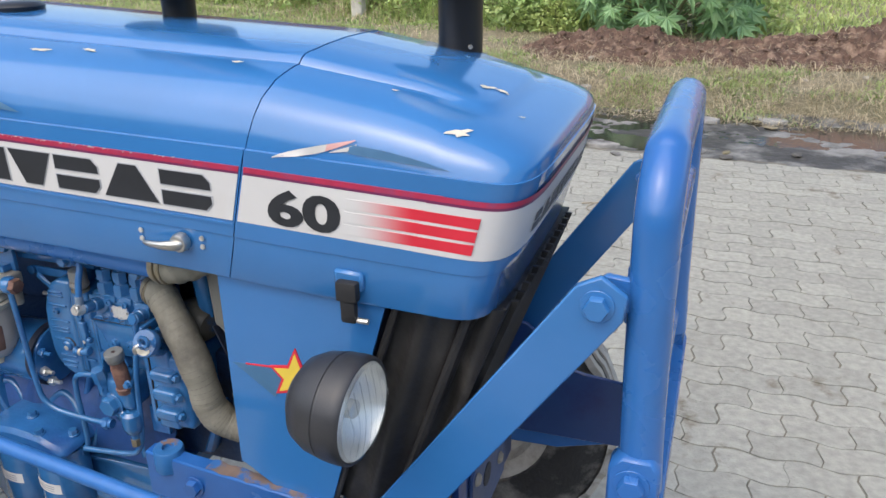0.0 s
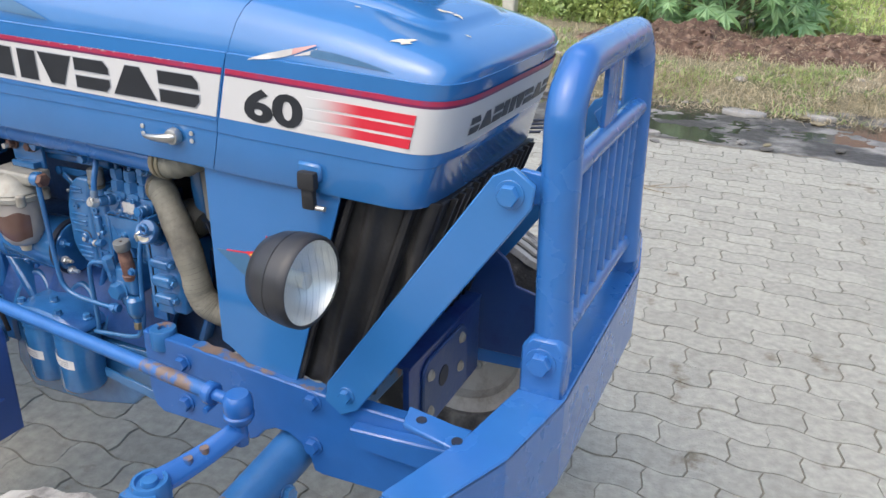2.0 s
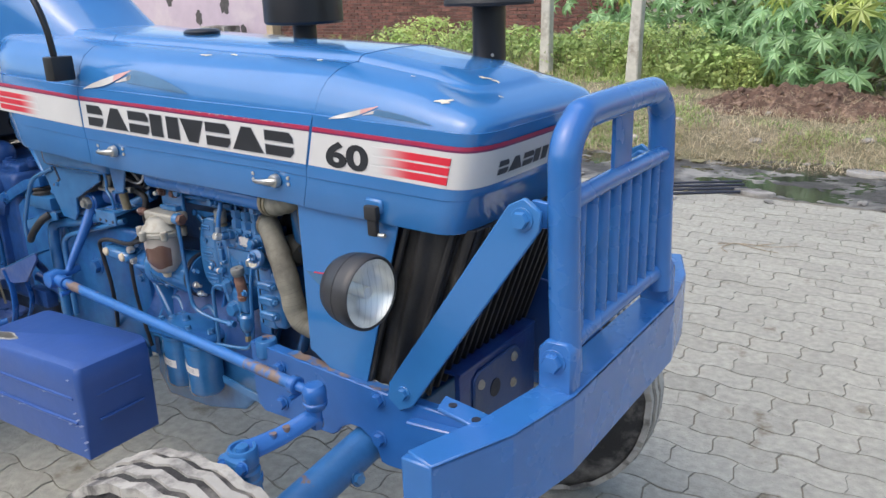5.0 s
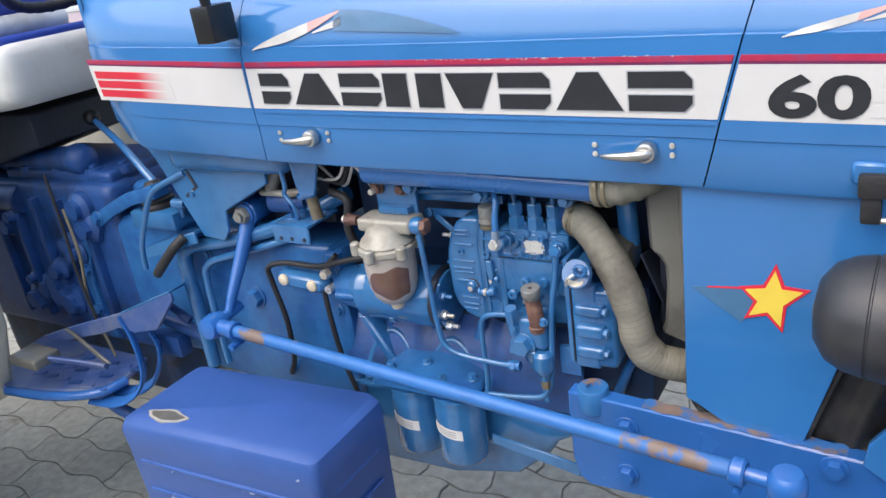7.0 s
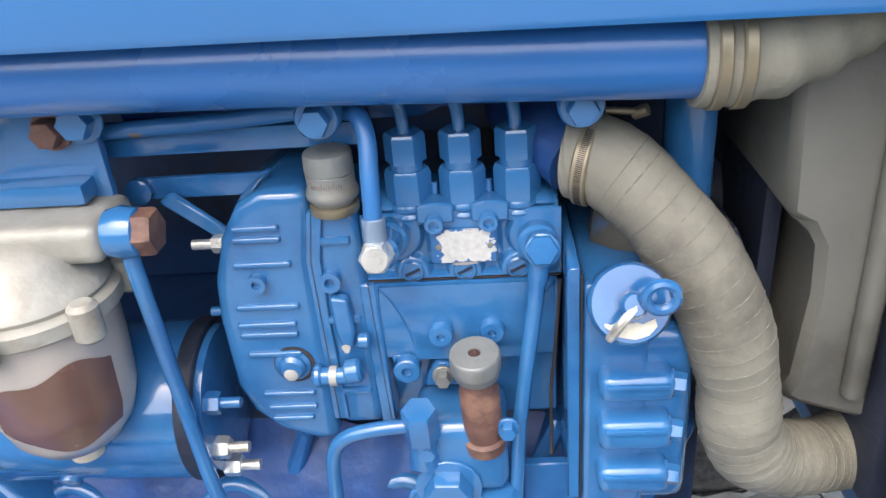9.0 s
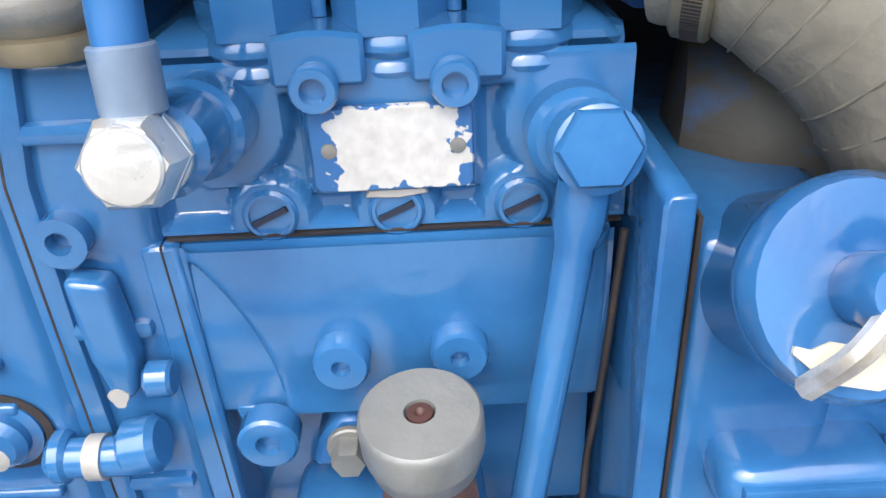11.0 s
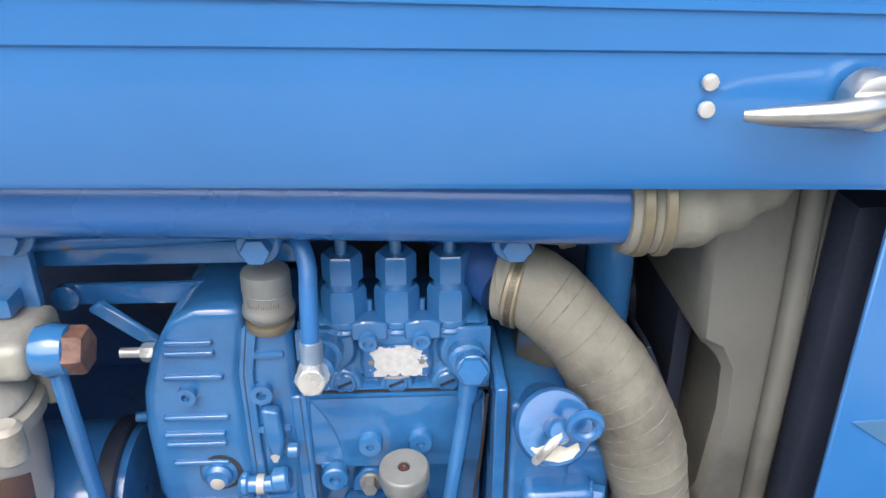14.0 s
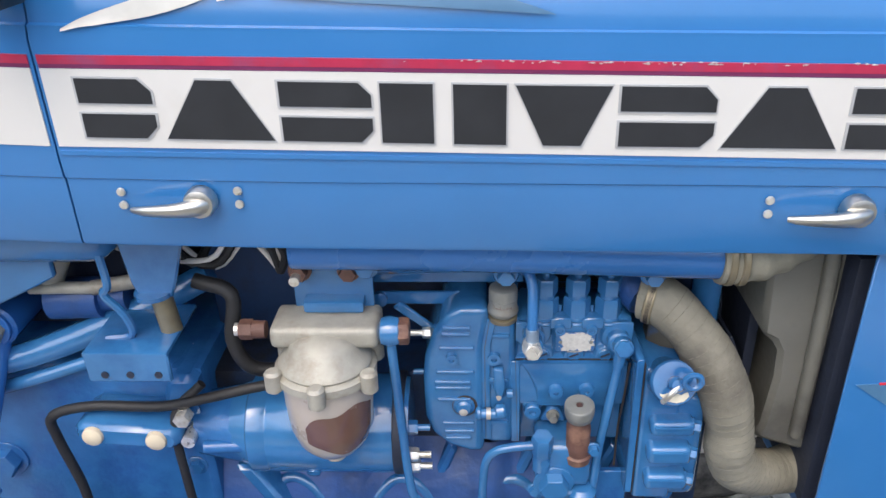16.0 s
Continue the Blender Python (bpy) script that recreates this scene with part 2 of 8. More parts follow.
def bolt_bm(p, n, r=0.009, h=0.007, washer=True):
    """A hexagon bolt head with its washer at p, facing n."""
    p, n = Vector(p), Vector(n).normalized()
    bms = [hexa(p + n * 0.0015, p + n * (h + 0.0015), r)]
    if washer:
        bms.append(cyl(p - n * 0.001, p + n * 0.002, r * 1.35, n=16, w=0.0006))
    return join(*bms)


def spline(pts, per=6):
    pts = [Vector(p) for p in pts]
    if len(pts) < 3:
        return pts
    out = []
    ext = [pts[0] * 2 - pts[1]] + pts + [pts[-1] * 2 - pts[-2]]
    for a, b, c, d in zip(ext, ext[1:], ext[2:], ext[3:]):
        for i in range(per):
            u = i / per
            out.append(0.5 * ((2 * b) + (c - a) * u + (2 * a - 5 * b + 4 * c - d) * u * u + (3 * b - a - 3 * c + d) * u ** 3))
    return out + [pts[-1]]


def tube(pts, r, n=12, per=6, wave=None, flat=1.0):
    """A round tube along a smooth line. r: a radius, or a function of the share 0..1 of the way."""
    line = spline(pts, per)
    bm = bmesh.new()
    rings = []
    nor = None
    for i, p in enumerate(line):
        t = (line[min(i + 1, len(line) - 1)] - line[max(i - 1, 0)]).normalized()
        if nor is None:
            nor = t.orthogonal().normalized()
        nor = (nor - t * nor.dot(t)).normalized()
        bi = t.cross(nor)
        u = i / (len(line) - 1)
        rr = r(u) if callable(r) else r
        rings.append([bm.verts.new(p + (nor * math.cos(2 * math.pi * k / n) * flat + bi * math.sin(2 * math.pi * k / n)) * rr) for k in range(n)])
    for a, b in zip(rings, rings[1:]):
        for i in range(n):
            bm.faces.new((a[i], a[(i + 1) % n], b[(i + 1) % n], b[i]))
    bm.faces.new(rings[0])
    bm.faces.new(rings[-1])
    return bm


def plate(poly, axis, d0, d1, w=0.002, seg=1):
    """A flat plate: a polygon in the two other axes (in the order x, y, z), thick from d0 to d1 along axis."""
    bm = bmesh.new()

    def at(p, d):
        return {"x": (d, p[0], p[1]), "y": (p[0], d, p[1]), "z": (p[0], p[1], d)}[axis]
    a = [bm.verts.new(at(p, d0)) for p in poly]
    b = [bm.verts.new(at(p, d1)) for p in poly]
    bm.faces.new(a)
    bm.faces.new(b)
    for i in range(len(poly)):
        j = (i + 1) % len(poly)
        bm.faces.new((a[i], a[j], b[j], b[i]))
    bmesh.ops.recalc_face_normals(bm, faces=bm.faces)
    return bevel(bm, w, seg)


def grid_bm(fn, nu, nv, thick=0.0):
    """A sheet from fn(u, v), u and v 0..1."""
    bm = bmesh.new()
    vs = [[bm.verts.new(fn(i / nu, j / nv)) for j in range(nv + 1)] for i in range(nu + 1)]
    for i in range(nu):
        for j in range(nv):
            bm.faces.new((vs[i][j], vs[i + 1][j], vs[i + 1][j + 1], vs[i][j + 1]))
    if thick:
        bmesh.ops.recalc_face_normals(bm, faces=bm.faces)
        bmesh.ops.solidify(bm, geom=bm.faces[:], thickness=thick)
    return bm


def lerp(a, b, u):
    return a + (b - a) * u


def interp(x, xs, ys):
    return float(np.interp(x, xs, ys))

# ---- the tractor: bonnet ----
YC = 0.265                       # the middle line of the tractor
tractor = thing("tractor", "blue farm tractor with white and red stripes standing on grey pavers", "tractor", at=(0, YC, 0))


def crease(x):
    return interp(x, (-0.75, -0.71, -0.31, 0.1, 0.25, 0.5, 0.7, 0.92), (1.369, 1.367, 1.3465, 1.334, 1.3305, 1.3245, 1.318, 1.309))


def low(x):
    return interp(x, (-0.75, -0.715, -0.69, -0.64, -0.5, -0.3, -0.1, 0.11, 0.46, 0.57, 0.85, 0.92), (1.225, 1.202, 1.176, 1.16, 1.153, 1.143, 1.137, 1.134, 1.128, 1.123, 1.116, 1.114))


TOP_IN = (0.0, 0.0042, 0.0075, 0.016, 0.032, 0.062, 0.1, 0.122, 0.128, 0.137, 0.2, YC)
TOP_UP = (0.0, 0.0012, 0.02, 0.045, 0.0665, 0.0845, 0.0935, 0.0955, 0.1035, 0.1085, 0.1125, 0.1145)


def bonnet_ring(x, rise, lean):
    """One cross-section, from the lower lip on one side over the top to the other."""
    side = []
    zc, zl = crease(x), low(x)
    side += [(0.03, zl + 0.004), (0.004, zl), (0.002, zl + 0.004), (0.002, zl + 0.067), (0.0, zl + 0.0685), (-0.001, zl + 0.085), (-0.001, zc - 0.012), (0.001, zc - 0.004)]
    side += [(i + 0.001, zc + u * rise) for i, u in zip(TOP_IN, TOP_UP)]
    full = side + [(2 * YC - y, z) for y, z in reversed(side[:-1])]
    return [(x + lean * (z - 1.28), y, z) for y, z in full]


def loft(rings, closed=False):
    bm = bmesh.new()
    vs = [[bm.verts.new(p) for p in r] for r in rings]
    for a, b in zip(vs, vs[1:]):
        m = len(a)
        for i in range(m if closed else m - 1):
            j = (i + 1) % m
            bm.faces.new((a[i], a[j], b[j], b[i]))
    return bm


def thicken(bm, d):
    bmesh.ops.recalc_face_normals(bm, faces=bm.faces)
    bmesh.ops.solidify(bm, geom=bm.faces[:], thickness=d)
    return bm


def rise(x):
    return interp(x, (-0.75, -0.3, 0.5), (1.22, 1.12, 1.0))


SEAM_R, SEAM_F = -0.306, 0.507
mid = [bonnet_ring(lerp(SEAM_R + 0.001, SEAM_F - 0.0012, k / 14), rise(lerp(SEAM_R, SEAM_F, k / 14)), 0.25 * k / 14) for k in range(15)]
bonnet_middle = part("bonnet_middle", thicken(loft(mid), 0.003), M_HOOD, tractor, "glossy blue pressed-steel middle bonnet panel")
rear = []
for k in range(11):
    x = lerp(-0.735, SEAM_R - 0.001, k / 10)
    ring = bonnet_ring(x, rise(x), 0.0)
    pull = 0.035 * max(0.0, 1 - k / 2.5) ** 2
    rear.append([(px_ - 0.12 * (1 - k / 10) * (pz - 1.28), lerp(py, YC, pull * 2.5), pz) for px_, py, pz in ring])
part("bonnet_rear", thicken(loft(rear), 0.003), M_HOOD, tractor, "blue rear bonnet panel below the dashboard")


def nose_outline(k, n=30, inset=0.0):
    """Plan of the front panel: from the seam along one side, round the nose and back."""
    a = math.pi * (k / n - 0.5)
    e = 0.34
    c, s = math.cos(a), math.sin(a)
    return 0.78 + 0.128 * abs(c) ** e, YC + (YC + 0.001) * math.copysign(abs(s) ** e, s)


def nose_plan():
    pts = [(lerp(SEAM_F + 0.0012, 0.77, i / 5), -0.001) for i in range(6)]
    pts += [nose_outline(k) for k in range(31)]
    pts += [(x, 2 * YC - y) for x, y in reversed(pts[:6])]
    return pts


NOSE = nose_plan()
LEAN = 0.25


def nose_top(x):
    return interp(x, (0.5, 0.7, 0.8, 0.86, 0.92), (1.0, 0.78, 0.57, 0.44, 0.34))


layers = []
for dz, ins in ((0.004, 0.03), (0.0, 0.004), (0.004, 0.002), (0.067, 0.002), (0.0685, 0.0), (0.085, -0.001)):
    layers.append([(x + LEAN * (low(x) + dz - 1.28) + (0.0 if x < 0.8 else -ins * 0.5), YC + (y - YC) * (1 - ins / YC), low(x) + dz) for x, y in NOSE])
for dz in (-0.012, -0.004):
    layers.append([(x + LEAN * (crease(x) + dz - 1.28), y, crease(x) + dz) for x, y in NOSE])
for i, u in zip(TOP_IN, TOP_UP):
    ring = []
    for x, y in NOSE:
        xx = lerp(SEAM_F + 0.0012, x, 1 - (i / YC) ** 1.2 * 0.62)
        yy = YC + (y - YC) * (1 - i / YC)
        z = crease(xx) + u * nose_top(xx)
        ring.append((xx + LEAN * (z - 1.28), yy, z))
    layers.append(ring)
bonnet_front = part("bonnet_front", thicken(loft(layers), 0.003), M_HOOD, tractor, "glossy blue rounded front bonnet panel with chipped paint")


# ---- stripes, lettering and other markings on the bonnet ----
def strip(x0, x1, lo0, hi0, lo1=None, hi1=None, y=-0.0035, lean0=0.0, lean1=0.0):
    """A thin flat marking on the side: from x0 to x1, between heights given below the crease line."""
    lo1, hi1 = lo0 if lo1 is None else lo1, hi0 if hi1 is None else hi1
    c0, c1 = crease(x0), crease(x1)
    poly = [(x0 + lean0 * (c0 - lo0 - 1.28), c0 - lo0), (x1 + lean1 * (c1 - lo1 - 1.28), c1 - lo1), (x1 + lean1 * (c1 - hi1 - 1.28), c1 - hi1), (x0 + lean0 * (c0 - hi0 - 1.28), c0 - hi0)]
    return plate(poly, "y", y, 0.0005, w=0)


W_LO, W_HI = 0.104, 0.035
for x0, x1, l0, l1, parent in ((-0.72, SEAM_R - 0.004, -0.12, 0.0, tractor), (SEAM_R + 0.004, SEAM_F - 0.004, 0.0, 0.25, bonnet_middle), (SEAM_F + 0.004, 0.80, 0.25, 0.25, bonnet_front)):
    part("white_stripe", strip(x0, x1, W_LO, W_HI, lean0=l0, lean1=l1, y=-0.0024), M_WHITE, parent, "", False)
    part("dark_pinstripe", strip(x0, x1, W_HI - 0.0005, 0.031, lean0=l0, lean1=l1, y=-0.0022), M_MAROON, parent, "", False)
    part("red_pinstripe", strip(x0, x1, 0.031, 0.0235, lean0=l0, lean1=l1, y=-0.0026), M_PINRED, parent, "", False)


def nose_band(lo, hi, off, k0=0, k1=30, n=48):
    def at(u, v):
        k = lerp(k0, k1, u)
        x, y = nose_outline(k)
        x2, y2 = nose_outline(k + 0.05)
        t = Vector((x2 - x, y2 - y, 0)).normalized()
        z = crease(x) - lerp(lo, hi, v)
        return Vector((x + LEAN * (z - 1.28), y, z)) + Vector((t.y, -t.x, 0)) * off
    return grid_bm(at, n, 1)


part("white_stripe", nose_band(W_LO, W_HI, 0.0022), M_WHITE, bonnet_front, "white stripe round the nose")
part("dark_pinstripe", nose_band(W_HI, 0.031, 0.002), M_MAROON, bonnet_front)
part("red_pinstripe", nose_band(0.031, 0.0235, 0.0024), M_PINRED, bonnet_front)

# bars that fade from white to red
def fading(name, x_white, x_red):
    """Decal red that fades out to the white of the stripe along the bonnet."""
    m = mat(name, (0.6, 0.024, 0.045), 0.35, var=0.06, scale=20, bump=0.01)
    t = m.node_tree
    b = t.nodes["Principled BSDF"]
    red = b.inputs["Base Color"].links[0].from_socket
    tc_ = t.nodes.new("ShaderNodeTexCoord")
    sep = t.nodes.new("ShaderNodeSeparateXYZ")
    t.links.new(tc_.outputs["Object"], sep.inputs[0])
    share = t.nodes.new("ShaderNodeMapRange")
    share.interpolation_type = "SMOOTHSTEP"
    share.inputs["From Min"].default_value, share.inputs["From Max"].default_value = x_white, x_red
    t.links.new(sep.outputs[0], share.inputs["Value"])
    mx = t.nodes.new("ShaderNodeMix")
    mx.data_type = "RGBA"
    t.links.new(share.outputs["Result"], mx.inputs["Factor"])
    mx.inputs["A"].default_value = (0.6, 0.59, 0.565, 1)
    t.links.new(red, mx.inputs["B"])
    t.links.new(mx.outputs["Result"], b.inputs["Base Color"])
    return m


for x_a, x_b, x_w, x_r, lean, parent in ((0.672, 0.856, 0.672, 0.765, 0.25, bonnet_front), (-0.708, -0.50, -0.505, -0.60, -0.12, tractor)):
    fade = fading("fading_red_decal", x_w, x_r)
    for i in range(3):
        lo = W_LO - 0.0075 - i * 0.0182
        part("fade_bar", strip(x_a, x_b, lo, lo - 0.0142, lean0=lean, lean1=lean, y=-0.0032), fade, parent, "", False)


def glyph(kind, w, h, s):
    """Plain dark block shapes in the size of the side lettering; none is a letter."""
    c = h * 0.2
    if kind == "wedge":
        return [[(0, 0), (w * 0.34, h), (w * 0.66, h), (w, 0)]]
    if kind == "hammer":
        return [[(w * 0.3, 0), (0, h), (w, h), (w * 0.7, 0)]]
    if kind == "slab":
        return [[(0, 0), (0, h), (w * 0.42, h), (w * 0.42, 0)], [(w * 0.58, 0), (w * 0.58, h), (w, h), (w, 0)]]
    low_bar = [(0, 0), (0, h * 0.41), (w, h * 0.41), (w, c), (w - c, 0)]
    return [[(0, h * 0.59), (0, h), (w - c, h), (w, h - c), (w, h * 0.59)], low_bar]


def mark_row(x0, scale, parent, kinds, place):
    x = x0
    for kind, w in kinds:
        for poly in glyph(kind, w * scale, 0.052 * scale, 0.022 * scale):
            for m, grow, off in ((M_GREYLINE, 0.0016 * scale, 0.0), (M_INK, 0.0, 0.0006)):
                cx = sum(p[0] for p in poly) / len(poly)
                cz = sum(p[1] for p in poly) / len(poly)
                hw = max(p[0] for p in poly) - cx
                hz = max(p[1] for p in poly) - cz
                q = [(x + cx + (a - cx) * (1 + grow / hw), cz + (b - cz) * (1 + grow / hz)) for a, b in poly]
                part("lettering_block", place(q, off), m, parent, "", False)
        x += w * scale + 0.0075 * scale


KINDS = (("bars", 0.064), ("wedge", 0.094), ("bars", 0.078), ("slab", 0.106), ("hammer", 0.08), ("bars", 0.079), ("wedge", 0.096), ("bars", 0.083))


def on_side(q, off):
    return plate([(a, crease(a) - 0.0945 + b) for a, b in q], "y", -0.0036 - off, -0.0023, w=0)


mark_row(-0.274, 1.0, bonnet_middle, KINDS, on_side)
rt_ = random.Random(31)
tear = []
for k in range(60):
    x = rt_.choice((rt_.uniform(0.0, 0.45), rt_.gauss(0.2, 0.08)))
    if not -0.2 < x < 0.49:
        continue
    z = crease(x) - 0.0238 + rt_.uniform(-0.001, 0.0012)
    L_, h_ = rt_.uniform(0.001, 0.006), rt_.uniform(0.0004, 0.0012)
    tear.append(plate([(x, z), (x + L_ * 0.5, z + h_), (x + L_, z + h_ * 0.3), (x + L_ * 0.6, z - h_ * 0.4)], "y", -0.0031, -0.002, w=0))
tagged(part("torn_edge", join(*tear), M_SILVER, bonnet_middle, "", False), kind="stuff")
part("side_moulding", strip(SEAM_R + 0.004, SEAM_F - 0.006, 0.112, 0.108, lean1=0.2, y=-0.0028), M_HOOD, bonnet_middle)


def on_nose(q, off):
    bm = bmesh.new()
    rows = []
    for a, b in q:
        yy = a
        s = (yy - YC) / (YC + 0.001)
        x = 0.78 + 0.128 * (1 - abs(s) ** (2 / 0.34)) ** 0.17
        z = crease(x) - 0.088 + b
        rows.append(Vector((x + LEAN * (z - 1.28) + 0.003 + off, yy, z)))
    a = [bm.verts.new(p) for p in rows]
    b = [bm.verts.new(p + Vector((0.0008, 0, 0))) for p in rows]
    bm.faces.new(b)
    for i in range(len(a)):
        bm.faces.new((a[i], a[(i + 1) % len(a)], b[(i + 1) % len(a)], b[i]))
    return bm


mark_row(0.088, 0.52, bonnet_front, KINDS, on_nose)


def text_bm(body, size, m, depth=0.0006):
    cu = bpy.data.curves.new("txt", "FONT")
    cu.body, cu.size, cu.extrude, cu.offset = body, size, depth, size * 0.035
    cu.resolution_u = 4
    ob = bpy.data.objects.new("txt", cu)
    scene.collection.objects.link(ob)
    bpy.context.view_layer.update()
    me = bpy.data.meshes.new_from_object(ob.evaluated_get(bpy.context.evaluated_depsgraph_get()))
    bm = bmesh.new()
    bm.from_mesh(me)
    bpy.data.objects.remove(ob)
    bpy.data.curves.remove(cu)
    bpy.data.meshes.remove(me)
    bm.transform(m)
    return bm


SLOPE = math.degrees(math.atan(-0.03))
part("number_sixty", text_bm("60", 0.079, pose(0.5465, -0.0034, crease(0.56) - 0.0965, 90, 0, 0) @ pose(0, 0, 0, 0, 0, SLOPE) @ Matrix.Diagonal((1.4, 0.86, 1, 1))), M_INK, bonnet_front, "bold black model number", False)


def swoosh(x, z, s, parent, tall=1.0):
    """A torn two-tone flash sticker on the shoulder of the bonnet, bent round it."""
    def bend(a, b):
        zz = z + b * s * 0.44 - 0.03 * a * s
        up = (zz - crease(x + a * s))
        inset = interp(up, [u * rise(0.3) for u in TOP_UP], TOP_IN) if up > 0 else 0
        xx = x + a * s
        if parent is bonnet_front:
            xx += LEAN * (zz - 1.28)
        return Vector((xx, inset - 0.0022, zz + 0.001))
    def blade(u0, u1, m):
        def at(u, v):
            w = lerp(u0, u1, u)
            top = 0.064 * w ** 0.8
            return bend(0.095 * w, lerp(top - 0.020 * math.sin(math.pi * min(1.0, w * 0.92 + 0.04)), top, v))
        part("flash_sticker", grid_bm(at, 8, 2), m, parent)
    blade(0.0, 0.66, M_SILVER)
    blade(0.66, 1.0, M_PINK)
    part("flash_sticker", grid_bm(lambda u, v: bend(0.068 + 0.03 * u, lerp(0.026 + 0.012 * u, 0.028 + 0.026 * u, v)), 4, 1), M_SILVER, parent)

    def leaf_(u, v):
        low_ = 0.03 - 0.012 * u
        return bend(0.09 + 0.12 * u, lerp(low_, low_ + 0.036 * tall * math.sin(math.pi * (0.42 + 0.58 * u)) ** 0.9 + 0.0005, v))
    part("flash_sticker", grid_bm(leaf_, 14, 4), M_TEAL, parent)


swoosh(-0.276, crease(-0.276) - 0.003, 1.93, bonnet_middle)
swoosh(0.552, crease(0.56) - 0.004, 1.18, bonnet_front, 0.6)

# ---- chassis side rails, struts, bumper and grille guard ----
def rail(y0, y1):
    top = [(0.247, 0.763), (0.70, 0.735), (0.98, 0.735), (1.04, 0.76), (1.085, 0.76), (1.085, 0.70), (0.99, 0.605), (0.873, 0.568), (0.658, 0.556)]
    arch = [(0.64, 0.56), (0.63, 0.59), (0.612, 0.614), (0.585, 0.628), (0.556, 0.628), (0.53, 0.615), (0.512, 0.593), (0.497, 0.583), (0.275, 0.578), (0.256, 0.592), (0.247, 0.63)]
    return plate(top + arch, "y", y0, y1, w=0.003)


for ya, yb in ((0.0, 0.03), (2 * YC - 0.03, 2 * YC)):
    r_ = part("chassis_rail", rail(ya, yb), M_BRUSH, tractor, "blue steel front chassis side rail")
    if ya == 0.0:
        rail_top = lambda x: interp(x, (0.247, 0.70), (0.763, 0.735))
        part("rusty_ledge", grid_bm(lambda u, v: (lerp(0.37, 0.66, u), lerp(0.002, 0.0285, v) + 0.002 * math.sin(u * 40), rail_top(lerp(0.37, 0.66, u)) + 0.0012 + 0.0006 * math.sin(u * 60 + v * 5)), 40, 4), M_RUBBED, r_)
        part("bolt_pad", lathe([(0.026, -0.03), (0.026, 0.008), (0.024, 0.011), (0.011, 0.011), (0.0105, 0.004), (0, 0.004)], (0.285, 0.018, 0.758), (0.285, 0.018, 2), 26), M_RUSTY, r_)
        for bx, bz in ((0.342, 0.622), (0.345, 0.715), (0.645, 0.718), (0.642, 0.62)):
            part("hexagon_bolt", bolt_bm((bx, -0.001, bz), (0, -1, 0), 0.0145, 0.012), M_BRUSH, r_)
        part("weld_bracket", plate([(0.734, 0.705), (0.745, 0.674), (0.765, 0.666), (0.885, 0.666), (0.95, 0.70), (0.95, 0.722)], "y", -0.026, 0.001, w=0.003), M_BRUSH, r_)
for ys, ye in ((-0.012, 0.0), (2 * YC, 2 * YC + 0.012)):
    a, b = Vector((0.715, 0, 0.755)), Vector((1.005, 0, 1.178))
    d = (b - a).normalized()
    nrm = Vector((-d.z, 0, d.x))
    poly = [a + nrm * 0.036, a - d * 0.034 + nrm * 0.02, a - d * 0.034 - nrm * 0.02, a - nrm * 0.036, b - nrm * 0.036, b + d * 0.03 - nrm * 0.02, b + d * 0.03 + nrm * 0.02, b + nrm * 0.036]
    st = part("brace_strut", plate([(p.x, p.z) for p in poly], "y", ys, ye, w=0.002), M_HOOD, tractor, "flat blue steel brace strut")
    if ys < 0.1:
        part("hexagon_bolt", bolt_bm((0.725, -0.013, 0.762), (0, -1, 0), 0.012, 0.01), M_HOOD, st)
        part("hexagon_bolt", bolt_bm((1.003, -0.013, 1.176), (0, -1, 0), 0.016, 0.013), M_HOOD, st)

BT = 0.862
edge = [(1.015, -0.318), (1.075, -0.17), (1.105, 0.0)]
front = edge + [(x, 2 * YC - y) for x, y in reversed(edge)]
inner = [(0.955, -0.302), (1.005, -0.15), (1.03, 0.0)]
inner = inner + [(x, 2 * YC - y) for x, y in reversed(inner)]
bumper = part("bumper", plate(front + list(reversed(inner)), "z", BT - 0.01, BT, w=0.003), M_FRAME, tractor, "thick blue welded steel front bumper")
for (xa, ya), (xb, yb) in zip(front, front[1:]):
    d = Vector((xb - xa, yb - ya, 0)).normalized()
    nn = Vector((d.y, -d.x, 0)) * 0.01
    bm = bmesh.new()
    lo = BT - 0.16
    vs = [bm.verts.new(p) for p in ((xa, ya, BT - 0.002), (xb, yb, BT - 0.002), (xb, yb, lo), (xa, ya, lo), (xa - nn.x, ya - nn.y, BT - 0.002), (xb - nn.x, yb - nn.y, BT - 0.002), (xb - nn.x, yb - nn.y, lo), (xa - nn.x, ya - nn.y, lo))]
    for f in ((0, 1, 2, 3), (4, 5, 6, 7), (0, 1, 5, 4), (3, 2, 6, 7), (0, 3, 7, 4), (1, 2, 6, 5)):
        bm.faces.new([vs[i] for i in f])
    part("face_plate", bm, M_FRAME, bumper, "", False)
for ysgn in (-1, 1):
    yA = YC + ysgn * (YC + 0.318)
    yB = YC + ysgn * (YC + 0.302)
    part("end_plate", plate([(0.955, BT - 0.003), (1.015, BT - 0.003), (1.015, BT - 0.16), (0.955, BT - 0.15)], "y", min(yA, yB), max(yA, yB), w=0.003), M_FRAME, bumper)
    part("bolt_hole", cyl((1.0, YC + ysgn * (YC + 0.165), BT - 0.002), (1.0, YC + ysgn * (YC + 0.165), BT + 0.001), 0.008), M_DARK, bumper)
cross = part("cross_bar", plate([(0.893, -0.10), (0.905, -0.145), (1.04, -0.175), (1.04, -0.125)], "z", 0.838, 0.848, w=0.002), M_FRAME, bumper)
